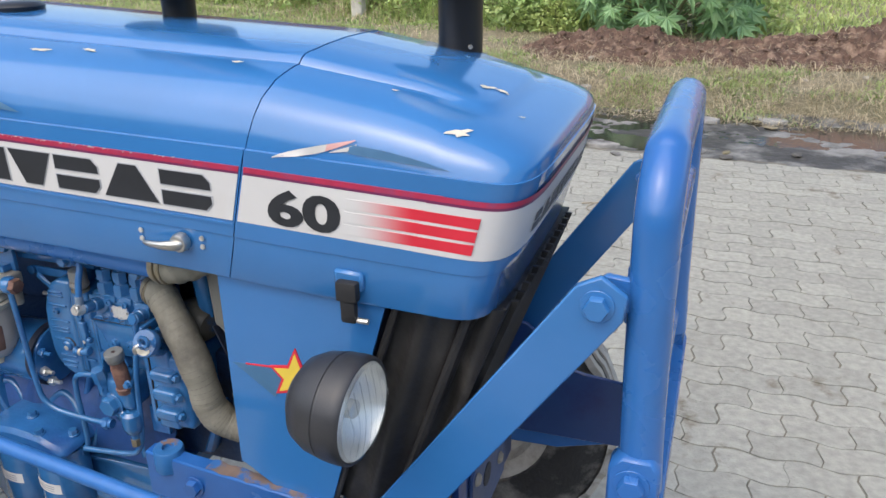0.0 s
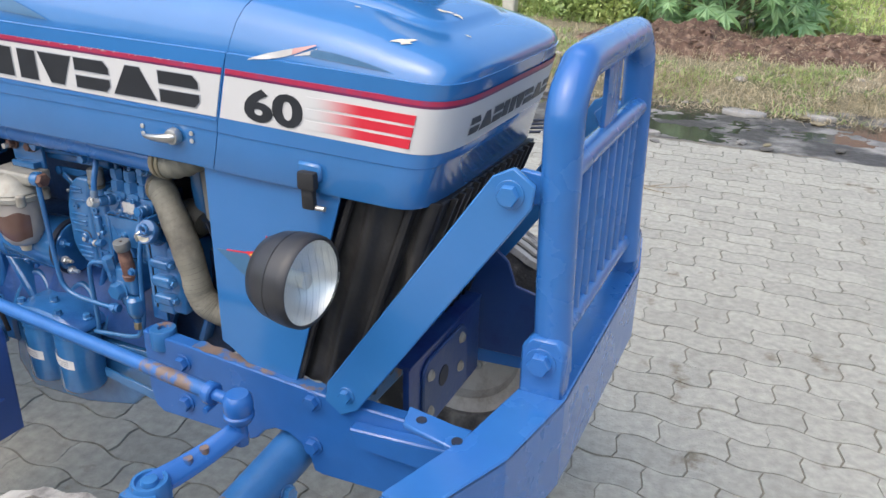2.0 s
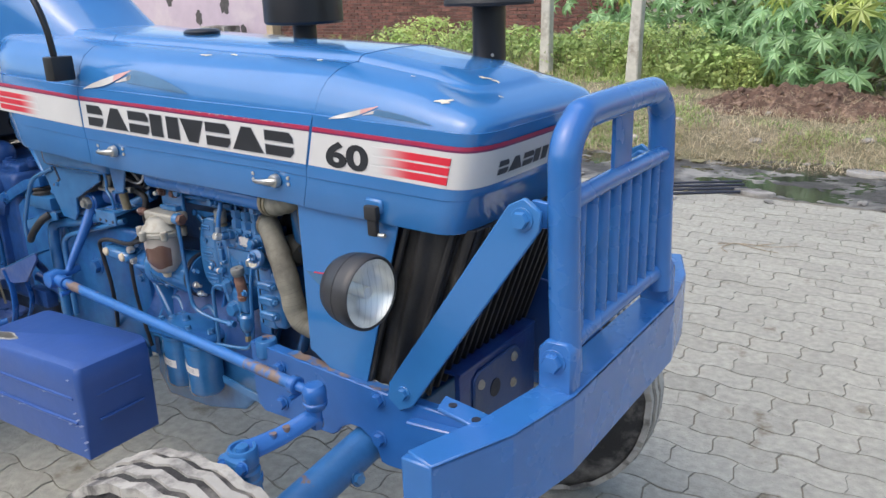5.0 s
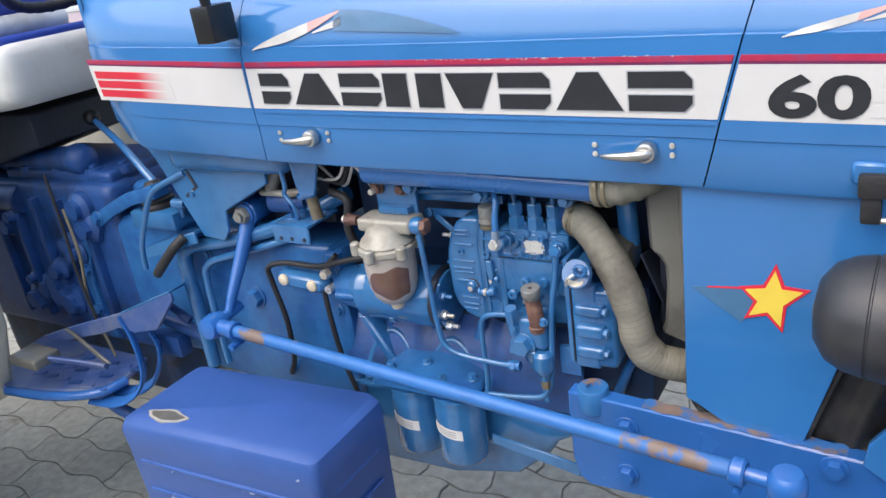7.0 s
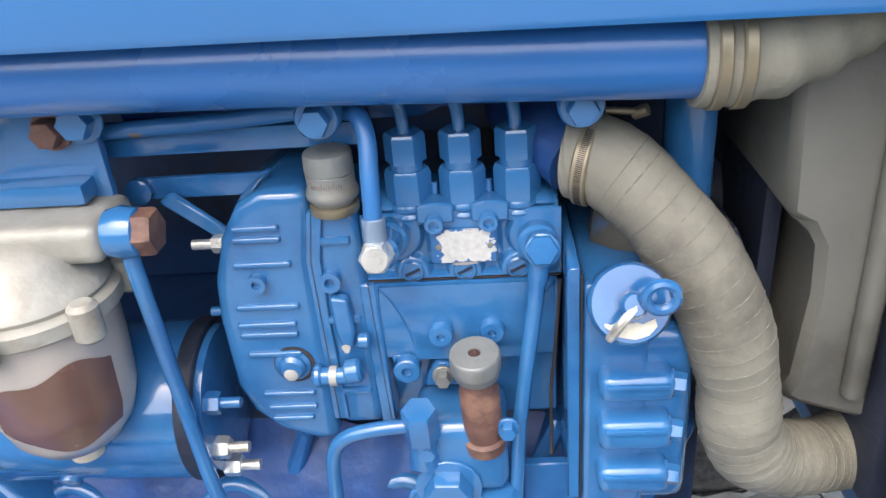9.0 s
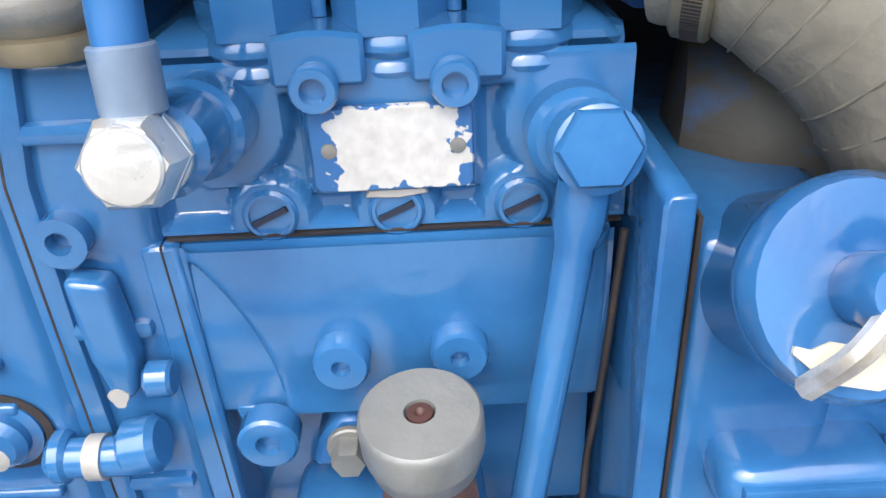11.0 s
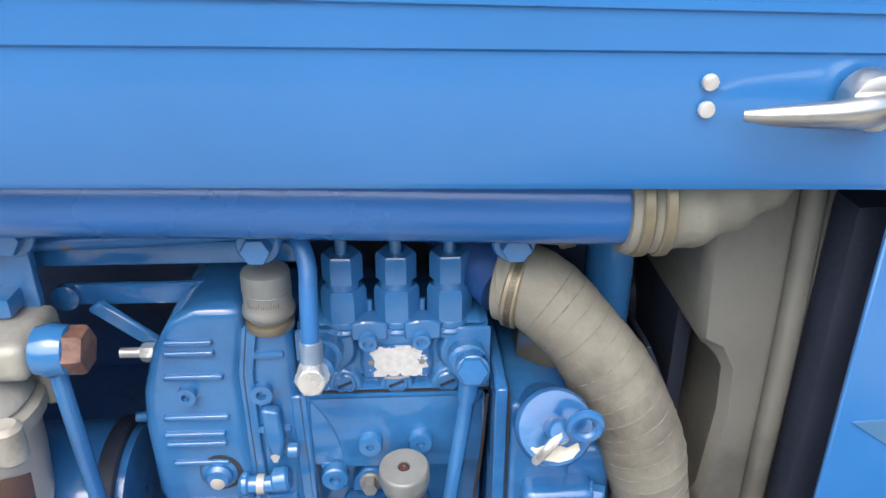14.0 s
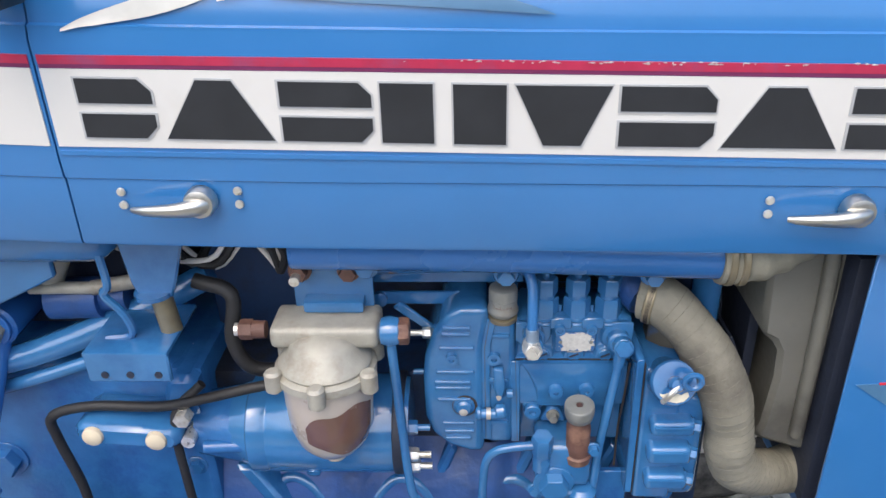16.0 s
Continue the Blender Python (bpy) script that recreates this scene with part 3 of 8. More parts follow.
part("cross_bar", plate([(0.955, -0.30), (1.0, -0.14), (1.05, 0.0), (0.97, 0.0), (0.94, -0.28)], "z", BT - 0.165, BT - 0.157, w=0.002), M_FRAME, bumper)
part("bolt_hole", cyl((0.926, -0.126, 0.847), (0.926, -0.126, 0.8495), 0.008), M_DARK, bumper)
part("stay_plate", plate([(0.70, 0.60), (0.70, 0.87), (0.80, 0.86), (0.83, 0.835), (0.85, 0.78), (0.92, 0.765), (1.04, 0.755), (1.04, 0.61)], "y", 0.49, 0.499, w=0.002), M_NAVY, tractor, "dark blue inner stay plate")
sup = part("axle_support_plate", join(box(0.775, 0.789, 0.10, 0.44, 0.585, 0.768, 0.004), box(0.74, 0.792, 0.10, 0.44, 0.764, 0.772, 0.003)), M_NAVY, tractor, "dark blue front support plate with a round hole")
part("face_sheet", plate([(0.148, 0.60), (0.148, 0.735), (0.17, 0.752), (0.33, 0.752), (0.355, 0.73), (0.355, 0.60)], "x", 0.789, 0.797, w=0.003), mat("dusty_blue_plate", (0.02, 0.06, 0.19), 0.45, var=0.12, scale=12, bump=0.08, second=(0.05, 0.085, 0.17), sscale=5), sup)
part("centre_hole", cyl((0.7965, 0.234, 0.683), (0.7985, 0.234, 0.683), 0.022), M_DARK, sup)
for by, bz in ((0.173, 0.717), (0.173, 0.635), (0.32, 0.726), (0.315, 0.66)):
    part("screw_head", cyl((0.796, by, bz), (0.804, by, bz), 0.0125, 0.010, w=0.002), M_ALU, sup)

GX, G0, G1 = 1.068, 0.028, 2 * YC - 0.028
gp = [(GX + 0.006, G0, BT + 0.03), (GX, G0, 1.0), (GX - 0.006, G0, 1.22), (GX - 0.008, G0 + 0.008, 1.296), (GX - 0.008, G0 + 0.05, 1.336), (GX - 0.008, G0 + 0.10, 1.346)]
gp = gp + [(x, 2 * YC - y, z) for x, y, z in reversed(gp)]
guard = part("grille_guard", tube(gp, 0.0285, 18, 6), M_FRAME, tractor, "blue welded tube grille guard")
for z in (1.205, 0.935):
    part("guard_rail", tube([(GX, G0 + 0.01, z), (GX, YC - 0.05, z + 0.002), (GX, G1 - 0.01, z)], 0.0185, 14, 4), M_FRAME, guard)
for i in range(8):
    y = lerp(G0 + 0.052, G1 - 0.052, i / 7)
    part("guard_bar", cyl((GX, y, 0.94), (GX, y, 1.2), 0.0115, n=12), M_FRAME, guard)
part("centre_plate", box(GX - 0.005, GX + 0.003, YC - 0.043, YC + 0.043, 1.205, 1.335, 0.001), M_FRAME, guard)
for ysgn in (-1, 1):
    y = YC + ysgn * (YC - 0.028)
    o = YC + ysgn * (YC - 0.028 + 0.034)
    lug = part("mounting_lug", plate([(GX - 0.036, BT - 0.004), (GX - 0.036, 0.94), (GX - 0.02, 0.958), (GX + 0.02, 0.958), (GX + 0.032, 0.94), (GX + 0.032, BT - 0.004)], "y", min(y - 0.006, o), max(y + 0.006, o), w=0.004), M_FRAME, guard)
    part("hexagon_bolt", bolt_bm((GX - 0.004, o, 0.918), (0, ysgn, 0), 0.018, 0.014), M_FRAME, lug)
    part("mounting_lug", plate([(GX - 0.07, 1.15), (GX - 0.085, 1.18), (GX - 0.06, 1.205), (GX - 0.01, 1.20), (GX - 0.01, 1.16)], "y", min(y, y + ysgn * 0.012), max(y, y + ysgn * 0.012), w=0.002), M_FRAME, guard)

# ---- radiator, side panel, headlamp ----
part("radiator_core", plate([(0.60, 0.74), (0.72, 1.11), (0.84, 1.11), (0.70, 0.74)], "y", 0.045, 2 * YC - 0.045, w=0.004), M_FOAM, tractor, "black dusty radiator behind rubber seals")
def seal(u, v):
    z = lerp(0.735, 1.12, v)
    x = lerp(0.588, 0.745, u) + 0.33 * (z - 0.735)
    fold = 0.009 * math.sin(u * 9.5 + 1.2 * v) + 0.004 * math.sin(u * 23 + 3 * v) + 0.003 * math.sin(v * 9 + u * 4)
    return (x, 0.03 + 0.02 * u * u + fold, z)


part("rubber_seal", grid_bm(seal, 48, 16, 0.006), M_FOAM, tractor, "folded dusty black rubber air seal")
part("seal_edge", tube([(0.60, 0.026, 0.735), (0.66, 0.024, 0.92), (0.722, 0.028, 1.11)], 0.0065, 8, 4), M_FOAM, tractor)
part("seal_edge", tube([(0.70, 0.036, 0.735), (0.765, 0.036, 0.93), (0.825, 0.04, 1.11)], 0.008, 8, 4), M_FOAM, tractor)
part("front_screen", plate([(0.72, 0.74), (0.735, 0.74), (0.875, 1.12), (0.86, 1.12)], "y", 0.05, 2 * YC - 0.05, w=0.002), M_FOAM, tractor)
for i in range(13):
    y = lerp(0.08, 2 * YC - 0.08, i / 12)
    part("screen_rib", plate([(0.73, 0.74), (0.747, 0.74), (0.885, 1.12), (0.868, 1.12)], "y", y - 0.004, y + 0.004, w=0.001), M_FOAM, tractor)
side_poly = [(0.437, 1.125), (0.437, 0.782), (0.452, 0.775), (0.51, 0.738), (0.60, 0.732), (0.712, 1.12)]
for y0, y1 in ((0.014, 0.018), (2 * YC - 0.018, 2 * YC - 0.014)):
    sp = part("side_panel", plate(side_poly, "y", y0, y1, w=0.001), M_HOOD, tractor, "flat blue side panel beside the radiator")
    if y0 < 0.1:
        side_panel = sp


def star(size, inner, y0, y1):
    """A slanting five-pointed star about its middle."""
    cx, cz = 0.5555, 0.966
    tips = [(0.0045, 0.054), (0.0475, 0.019), (0.0145, -0.05), (-0.036, -0.034), (-0.0425, 0.015)]
    pts = []
    for (ax, az), (bx, bz) in zip(tips, tips[1:] + tips[:1]):
        pts += [(cx + ax * size, cz + az * size), (cx + (ax + bx) * inner * size, cz + (az + bz) * inner * size)]
    return plate(pts, "y", y0, y1, w=0)


part("star_border", star(1.0, 0.3, 0.0122, 0.0141), M_RED, side_panel, "", False)
part("star_sticker", star(0.82, 0.285, 0.0114, 0.0135), M_YELLOW, side_panel, "yellow star with red border", False)
part("star_tail", plate([(0.447, 0.974), (0.54, 0.979), (0.535, 0.95), (0.516, 0.925)], "y", 0.0128, 0.0142, w=0), M_TEAL, side_panel, "", False)
part("tail_edge", plate([(0.47, 0.9765), (0.54, 0.982), (0.54, 0.979), (0.47, 0.9745)], "y", 0.0124, 0.0142, w=0), M_RED, side_panel, "", False)


def bolts(parent, spots, n=(0, -1, 0), r=0.008, h=0.007, m=None, name="hexagon_bolt"):
    for p in spots:
        part(name, bolt_bm(p, n, r, h), m or M_BLUE, parent)


# headlamp
lamp_c = Vector((0.718, -0.085, 1.007))
shell = [(0.012, -0.128), (0.045, -0.122), (0.068, -0.104), (0.08, -0.078), (0.0845, -0.05), (0.083, -0.0485), (0.083, -0.0465), (0.0855, -0.045), (0.087, -0.02), (0.086, -0.004), (0.082, 0.001), (0.079, -0.001), (0.0785, -0.03), (0.07, -0.058), (0.0, -0.06)]
shell = [(r * 0.865, h * 0.79) for r, h in shell]
headlamp = part("headlamp", lathe(shell, lamp_c, lamp_c + Vector((1, -0.05, -0.02)), 40), M_LAMP, tractor, "round black plastic headlamp with clear glass lens")
M_REFL = mat("lamp_reflector", (0.8, 0.79, 0.75), 0.3, metal=0.6, var=0.05, bump=0.0)
glass = bpy.data.materials.new("ribbed_glass")
glass.use_nodes = True
gb = glass.node_tree.nodes["Principled BSDF"]
gb.inputs["Base Color"].default_value = (0.95, 0.97, 0.97, 1)
gb.inputs["Roughness"].default_value = 0.02
gb.inputs["Transmission Weight"].default_value = 1.0
gb.inputs["IOR"].default_value = 1.1
part("reflector", lathe([(0.067, -0.004), (0.062, -0.014), (0.052, -0.027), (0.033, -0.037), (0.014, -0.041), (0.0, -0.042)], lamp_c, lamp_c + Vector((1, -0.05, -0.02)), 32, False), M_REFL, headlamp)
lens = lathe([(0.068, -0.002), (0.065, 0.004), (0.047, 0.009), (0.024, 0.012), (0.0, 0.013)], lamp_c, lamp_c + Vector((1, -0.05, -0.02)), 32)
part("glass_lens", lens, glass, headlamp).visible_shadow = False
m0, _ = aim(lamp_c, lamp_c + Vector((1, -0.05, -0.02)))
for i in range(7):
    o = (i - 3) * 0.016
    h = math.sqrt(0.059 ** 2 - o * o)
    rib = tube([m0 @ Vector((o, -h, 0.005)), m0 @ Vector((o, 0, 0.0125)), m0 @ Vector((o, h, 0.005))], 0.0006, 6, 4)
    part("lens_rib", rib, glass, headlamp).visible_shadow = False
part("bulb_shield", lathe([(0.012, -0.042), (0.013, -0.02), (0.012, -0.012), (0.0, -0.009)], lamp_c, lamp_c + Vector((1, -0.05, -0.02)), 20), M_REFL, headlamp)
part("lamp_stem", cyl(lamp_c + Vector((-0.06, 0.005, -0.07)), lamp_c + Vector((-0.062, 0.10, -0.09)), 0.011), M_BLACK, headlamp)

# bonnet fittings: lift handles, rubber latch
for hx, hz, parent in ((-0.209, 1.186, bonnet_middle), (0.371, 1.173, bonnet_middle)):
    hd = part("lift_handle", tube([(hx - 0.035, -0.013, hz - 0.001), (hx - 0.022, -0.018, hz), (hx + 0.004, -0.02, hz + 0.001), (hx + 0.024, -0.016, hz + 0.002), (hx + 0.032, -0.008, hz + 0.002)], lambda u: 0.003 + 0.0062 * min(1, u * 1.5), 14, 5, flat=0.8), M_CHROME, parent, "chromed swivel lift handle")
    part("boss", lathe([(0.0145, 0), (0.0145, 0.008), (0.013, 0.0125), (0.009, 0.014), (0.0, 0.0142)], (hx + 0.026, -0.002, hz + 0.004), (hx + 0.026, -0.1, hz + 0.004), 24), M_CHROME, hd)
    for dx in (-0.06, 0.047):
        for dz in (0.0075, -0.0055):
            part("rivet", lathe([(0.0042, 0), (0.0038, 0.0018), (0.0, 0.0028)], (hx + 0.012 + dx, 0.0, hz + dz + 0.004), (hx + 0.012 + dx, -0.1, hz + dz + 0.004), 12), M_STEEL, parent)
latch_plate = part("latch_plate", plate([(0.643, 1.141), (0.643, 1.17), (0.687, 1.168), (0.687, 1.139)], "y", -0.006, 0.004, w=0.004), M_HOOD, bonnet_front)
latch = part("rubber_latch", join(box(0.651, 0.683, -0.02, -0.004, 1.128, 1.158, 0.005), box(0.655, 0.678, -0.016, -0.003, 1.094, 1.132, 0.005)), M_RUBBER, bonnet_front, "black rubber bonnet latch")
part("latch_hook", cyl((0.674, -0.008, 1.098), (0.694, -0.008, 1.098), 0.004), M_STEEL, latch)


from mathutils.bvhtree import BVHTree


def chip(ob, x, y, s, seed, stretch=1.8, turn=0.5):
    """A flaked patch of bare primer that follows the panel below it."""
    bm0 = bmesh.new()
    bm0.from_mesh(ob.data)
    tree = BVHTree.FromBMesh(bm0)
    r2 = random.Random(seed)
    bm = bmesh.new()
    mw = ob.matrix_world
    pts = []
    for i in range(14):
        a = 2 * math.pi * i / 14
        rr = s * r2.uniform(0.35, 1.0)
        px_, py_ = rr * stretch * math.cos(a), rr * 0.7 * math.sin(a)
        q = Vector((x + px_ * math.cos(turn) - py_ * math.sin(turn), y + px_ * math.sin(turn) + py_ * math.cos(turn), 2.0))
        hit, nrm, _, _ = tree.ray_cast(mw.inverted() @ q, Vector((0, 0, -1)))
        if hit is not None:
            pts.append(bm.verts.new(mw @ hit + Vector((0, 0, 0.0012)) + nrm * 0.0004 * (1 if nrm.z > 0 else -1)))
    bm0.free()
    if len(pts) > 3:
        bm.faces.new(pts)
        part("paint_chip", bm, M_CHIP, ob, "", False)
    else:
        bm.free()


bpy.context.view_layer.update()
chip(bonnet_front, 0.808, 0.045, 0.014, 1, 1.7, 0.5)
chip(bonnet_front, 0.797, 0.205, 0.011, 2, 1.6, 0.9)
chip(bonnet_front, 0.815, 0.215, 0.010, 3, 1.6, 0.4)
chip(bonnet_front, 0.70, 0.10, 0.005, 4, 1.5, 0.1)
chip(bonnet_front, 0.86, 0.16, 0.004, 5)
chip(bonnet_middle, 0.12, 0.075, 0.009, 6, 2.6, 0.1)
chip(bonnet_middle, 0.20, 0.09, 0.009, 7, 2.4, -0.1)
chip(bonnet_middle, 0.455, 0.10, 0.007, 8, 1.6, 0.2)


# top fittings: fuel filler cap, exhaust muffler, air pre-cleaner
cap = part("filler_cap", lathe([(0.03, 0), (0.03, 0.008), (0.046, 0.01), (0.048, 0.018), (0.04, 0.024), (0.0, 0.026)], (-0.1, 0.25, 1.452), (-0.1, 0.25, 2), 24), M_BLACK, tractor, "black fuel filler cap")
muffler = part("exhaust_muffler", lathe([(0.03, 0), (0.03, 0.06), (0.095, 0.064), (0.1, 0.07), (0.1, 0.40), (0.09, 0.42), (0.03, 0.425), (0.03, 0.6), (0.026, 0.6), (0.026, 0.44)], (0.165, 0.36, 1.42), (0.165, 0.36, 3), 28), M_BLACK, tractor, "matt black upright exhaust muffler")
stack = part("air_intake_pipe", lathe([(0.045, 0), (0.045, 0.012), (0.037, 0.014), (0.037, 0.145)], (0.69, 0.40, 1.385), (0.69, 0.40, 3), 24), M_BLACK, tractor, "black air intake stack with a yellow-banded pre-cleaner")
part("bowl_rim", lathe([(0.037, 0), (0.085, 0.005), (0.098, 0.003), (0.1, 0.009), (0.092, 0.03), (0.086, 0.03)], (0.69, 0.40, 1.517), (0.69, 0.40, 3), 32), M_RUBBER, stack)
M_OLIVE = mat("yellow_plastic_bowl", (0.58, 0.52, 0.3), 0.35, var=0.1, scale=10, bump=0.03)
part("dust_bowl", lathe([(0.087, 0), (0.091, 0.02), (0.091, 0.1), (0.078, 0.13), (0.0, 0.14)], (0.69, 0.40, 1.546), (0.69, 0.40, 3), 32), M_OLIVE, stack, "yellow plastic dust bowl")
part("collar_bolt", bolt_bm((0.715, 0.372, 1.415), (0.5, -0.6, 0), 0.004, 0.004, False), M_STEEL, stack)

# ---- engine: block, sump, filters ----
block = part("engine_block", box(-0.27, 0.35, 0.135, 0.40, 0.66, 0.90, 0.01), M_SHADEBLUE, tractor, "blue cast-iron engine block")
# Extra near-black sheet added behind the bay to stand for its shade.
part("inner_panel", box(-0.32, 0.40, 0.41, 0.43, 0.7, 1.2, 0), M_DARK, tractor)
part("cylinder_head", box(-0.26, 0.34, 0.17, 0.40, 1.06, 1.13, 0.008), M_SHADEBLUE, block)
part("head_ledge", box(-0.02, 0.24, 0.15, 0.17, 1.035, 1.055, 0.002), M_SHADEBLUE, block)
part("upper_block", box(-0.27, 0.34, 0.20, 0.40, 0.90, 1.06, 0.01), M_SHADEBLUE, block)
part("rear_flange", box(-0.30, -0.26, 0.10, 0.43, 0.62, 0.93, 0.008), M_CAST, block)
for i in range(6):
    x = -0.22 + i * 0.1
    part("block_rib", plate([(x, 0.69), (x + 0.02, 0.69), (x + 0.06, 0.80), (x + 0.05, 0.81)], "y", 0.11, 0.15, w=0.004), M_CAST, block)
part("crankcase_skirt", grid_bm(lambda u, v: (lerp(-0.28, 0.24, u), 0.135 - 0.06 * math.sin(v * math.pi * 0.5) - 0.012 * max(0.0, math.sin(u * 19 + 1.0)) ** 3 * (1 - v), lerp(0.80, 0.66, v)), 72, 10), M_GEAR, block)
for x in (-0.17, -0.03, 0.11):
    part("arch_rib", tube([(x - 0.06, 0.078, 0.675), (x - 0.045, 0.092, 0.715), (x - 0.012, 0.108, 0.752), (x + 0.02, 0.105, 0.745), (x + 0.05, 0.09, 0.705), (x + 0.062, 0.078, 0.675)], 0.0075, 10, 6), M_BLUE, block)
part("web_rib", plate([(-0.235, 0.80), (-0.21, 0.80), (-0.15, 0.69), (-0.17, 0.685)], "y", 0.075, 0.13, w=0.005), M_BLUE, block)
part("tie_plate", plate([(0.205, 0.745), (0.205, 0.80), (0.243, 0.80), (0.243, 0.745)], "y", 0.074, 0.082, w=0.001), M_CAST, block)
part("sump", plate([(-0.27, 0.63), (0.235, 0.65), (0.235, 0.61), (0.178, 0.577), (0.155, 0.541), (0.086, 0.478), (-0.065, 0.44), (-0.25, 0.432), (-0.29, 0.5)], "y", 0.09, 0.42, w=0.012, seg=3), M_BLUE, tractor, "blue pressed steel oil sump")
part("sump_flange", plate([(-0.28, 0.636), (0.24, 0.656), (0.24, 0.648), (-0.28, 0.628)], "y", 0.072, 0.44, w=0.001), M_BLUE, tractor)
for i in range(7):
    x = -0.24 + i * 0.075
    part("flange_bolt", bolt_bm((x, 0.085, 0.645 + (x + 0.28) * 0.0385), (0, 0, 1), 0.007, 0.008), M_BLUE, block)
for fx, fy, lab in ((-0.10, 0.05, 0), (0.0, 0.045, 1)):
    of = part("oil_filter", lathe([(0.012, 0.0), (0.033, 0.002), (0.045, 0.01), (0.0485, 0.02), (0.0485, 0.135), (0.0465, 0.14), (0.0465, 0.145), (0.05, 0.148), (0.05, 0.156), (0.02, 0.157)], (fx, fy, 0.532), (fx + 0.004, fy, 1), 32), M_BLUE, tractor, "blue spin-on oil filter with a white paper label")
    lab_bm = grid_bm(lambda u, v: (fx + 0.0492 * math.sin(lerp(-0.75, 0.55, u)), fy - 0.0492 * math.cos(lerp(-0.75, 0.55, u)), 0.612 + 0.022 * v - 0.012 * u + 0.004 * lab), 12, 2)
    lb = part("paper_label", lab_bm, M_LABEL, of)
    for j in range(3):
        part("print_line", grid_bm(lambda u, v: (fx + 0.0496 * math.sin(lerp(-0.6, 0.3, u)), fy - 0.0496 * math.cos(lerp(-0.6, 0.3, u)), 0.6165 + j * 0.0052 + 0.0018 * v - 0.012 * lerp(0.1, 0.8, u) + 0.004 * lab), 8, 1), M_LINE, of)
head = part("filter_head", plate([(-0.165, 0.688), (-0.17, 0.705), (-0.13, 0.728), (-0.06, 0.733), (0.0, 0.728), (0.055, 0.708), (0.055, 0.688)], "y", 0.0, 0.11, w=0.008), M_CAST, tractor, "blue cast filter head")
bolts(head, [(-0.125, 0.02, 0.728), (-0.01, 0.015, 0.728), (0.035, 0.05, 0.714), (-0.06, 0.05, 0.733)], (0, 0, 1), 0.0085, 0.009)
part("drain_stud", cyl((0.045, 0.05, 0.69), (0.045, 0.05, 0.59), 0.004), M_BLUE, head)
part("sump_stay", plate([(0.06, 0.575), (0.06, 0.595), (0.235, 0.57), (0.235, 0.545)], "y", 0.05, 0.056, w=0.001), M_BLUE, tractor)

# ---- injection pump ----
PY = 0.083
pump = part("injection_pump", join(box(0.107, 0.234, PY + 0.0065, 0.17, 0.957, 1.008, 0.004), box(0.109, 0.232, PY - 0.002, 0.17, 0.894, 0.9555, 0.004)), M_BLUE, tractor, "blue three-cylinder inline fuel injection pump")
part("lower_body", box(0.112, 0.232, PY + 0.016, 0.17, 0.83, 0.893, 0.003), M_BLUE, pump)
part("top_ledge", plate([(0.107, 1.002), (0.234, 1.002), (0.228, 1.010), (0.113, 1.010)], "y", PY + 0.004, 0.165, w=0.003), M_BLUE, pump)
for i in range(3):
    x = 0.139 + i * 0.0345
    y = PY + 0.012
    nut = part("delivery_valve", join(lathe([(0.0115, 0), (0.0125, 0.0005), (0.0132, 0.002), (0.0125, 0.0042), (0.0118, 0.0048), (0.0126, 0.0054), (0.0138, 0.0072), (0.0136, 0.0095), (0.012, 0.012)], (x, y, 0.998), (x, y, 2), 30), hexa((x, y, 1.009), (x, y, 1.031), 0.0148, 0.0022), cyl((x, y, 1.03), (x, y, 1.037), 0.0108), hexa((x, y, 1.036), (x, y, 1.0545), 0.0131)), M_BLUE, pump, "hexagonal delivery valve holder")
    part("injector_pipe", tube([(x, y, 1.05), (x - 0.0003, y, 1.063), (x - 0.003, y + 0.002, 1.073), (x - 0.012, y + 0.008, 1.083), (x - 0.035, y + 0.025, 1.092), (x - 0.06, y + 0.05, 1.10)], 0.0042, 10, 5), M_BLUE, nut)
for i in range(2):
    x = 0.1555 + i * 0.0345
    cl = part("clamp_plate", plate([(x - 0.0118, 0.998), (x - 0.0118, 1.0105), (x - 0.003, 1.0118), (x + 0.003, 1.0118), (x + 0.0118, 1.0105), (x + 0.0118, 0.998)], "y", PY - 0.004, PY + 0.012, w=0.0012), M_BLUE, pump)
    part("socket_screw", lathe([(0.0062, 0), (0.0062, 0.0045), (0.0055, 0.0055), (0.0034, 0.0055), (0.003, 0.0025), (0.0, 0.0025)], (x - 0.001, PY - 0.0035, 0.9985), (x - 0.001, PY - 1, 0.9985), 18), M_BLUE, cl)
    part("stud", cyl((x, PY + 0.012, 1.012), (x, PY + 0.012, 1.02), 0.002), M_BLUE, cl)
# scalloped relief along the head
def soft(d, w=0.0034):
    """0 outside, 1 inside; d: depth inside the edge."""
    q = min(1.0, max(0.0, d / w + 0.5))
    return q * q * (3 - 2 * q)


def head_face(u, v):
    x, z = lerp(0.107, 0.2345, u), lerp(0.9568, 1.004, v)
    up = max(soft(z - 0.9945), soft(0.9592 - z), soft(x - 0.2315), soft(0.1085 - x))
    for k in range(3):
        up = max(up, soft(0.0118 - math.hypot(x - 0.1375 - 0.0345 * k, (z - 0.9605) * 0.95)))
    up = max(up, soft(min(x - 0.1492, 0.1955 - x, z - 0.9665)))
    up = max(up, soft(0.0205 - math.hypot(x - 0.1255, z - 0.9895)), soft(0.0185 - math.hypot(x - 0.219, z - 0.985)))
    edge = 0.004 * (1 - soft(1.0045 - z, 0.004))
    return (x, PY + 0.0058 * (1 - up) + edge, z)


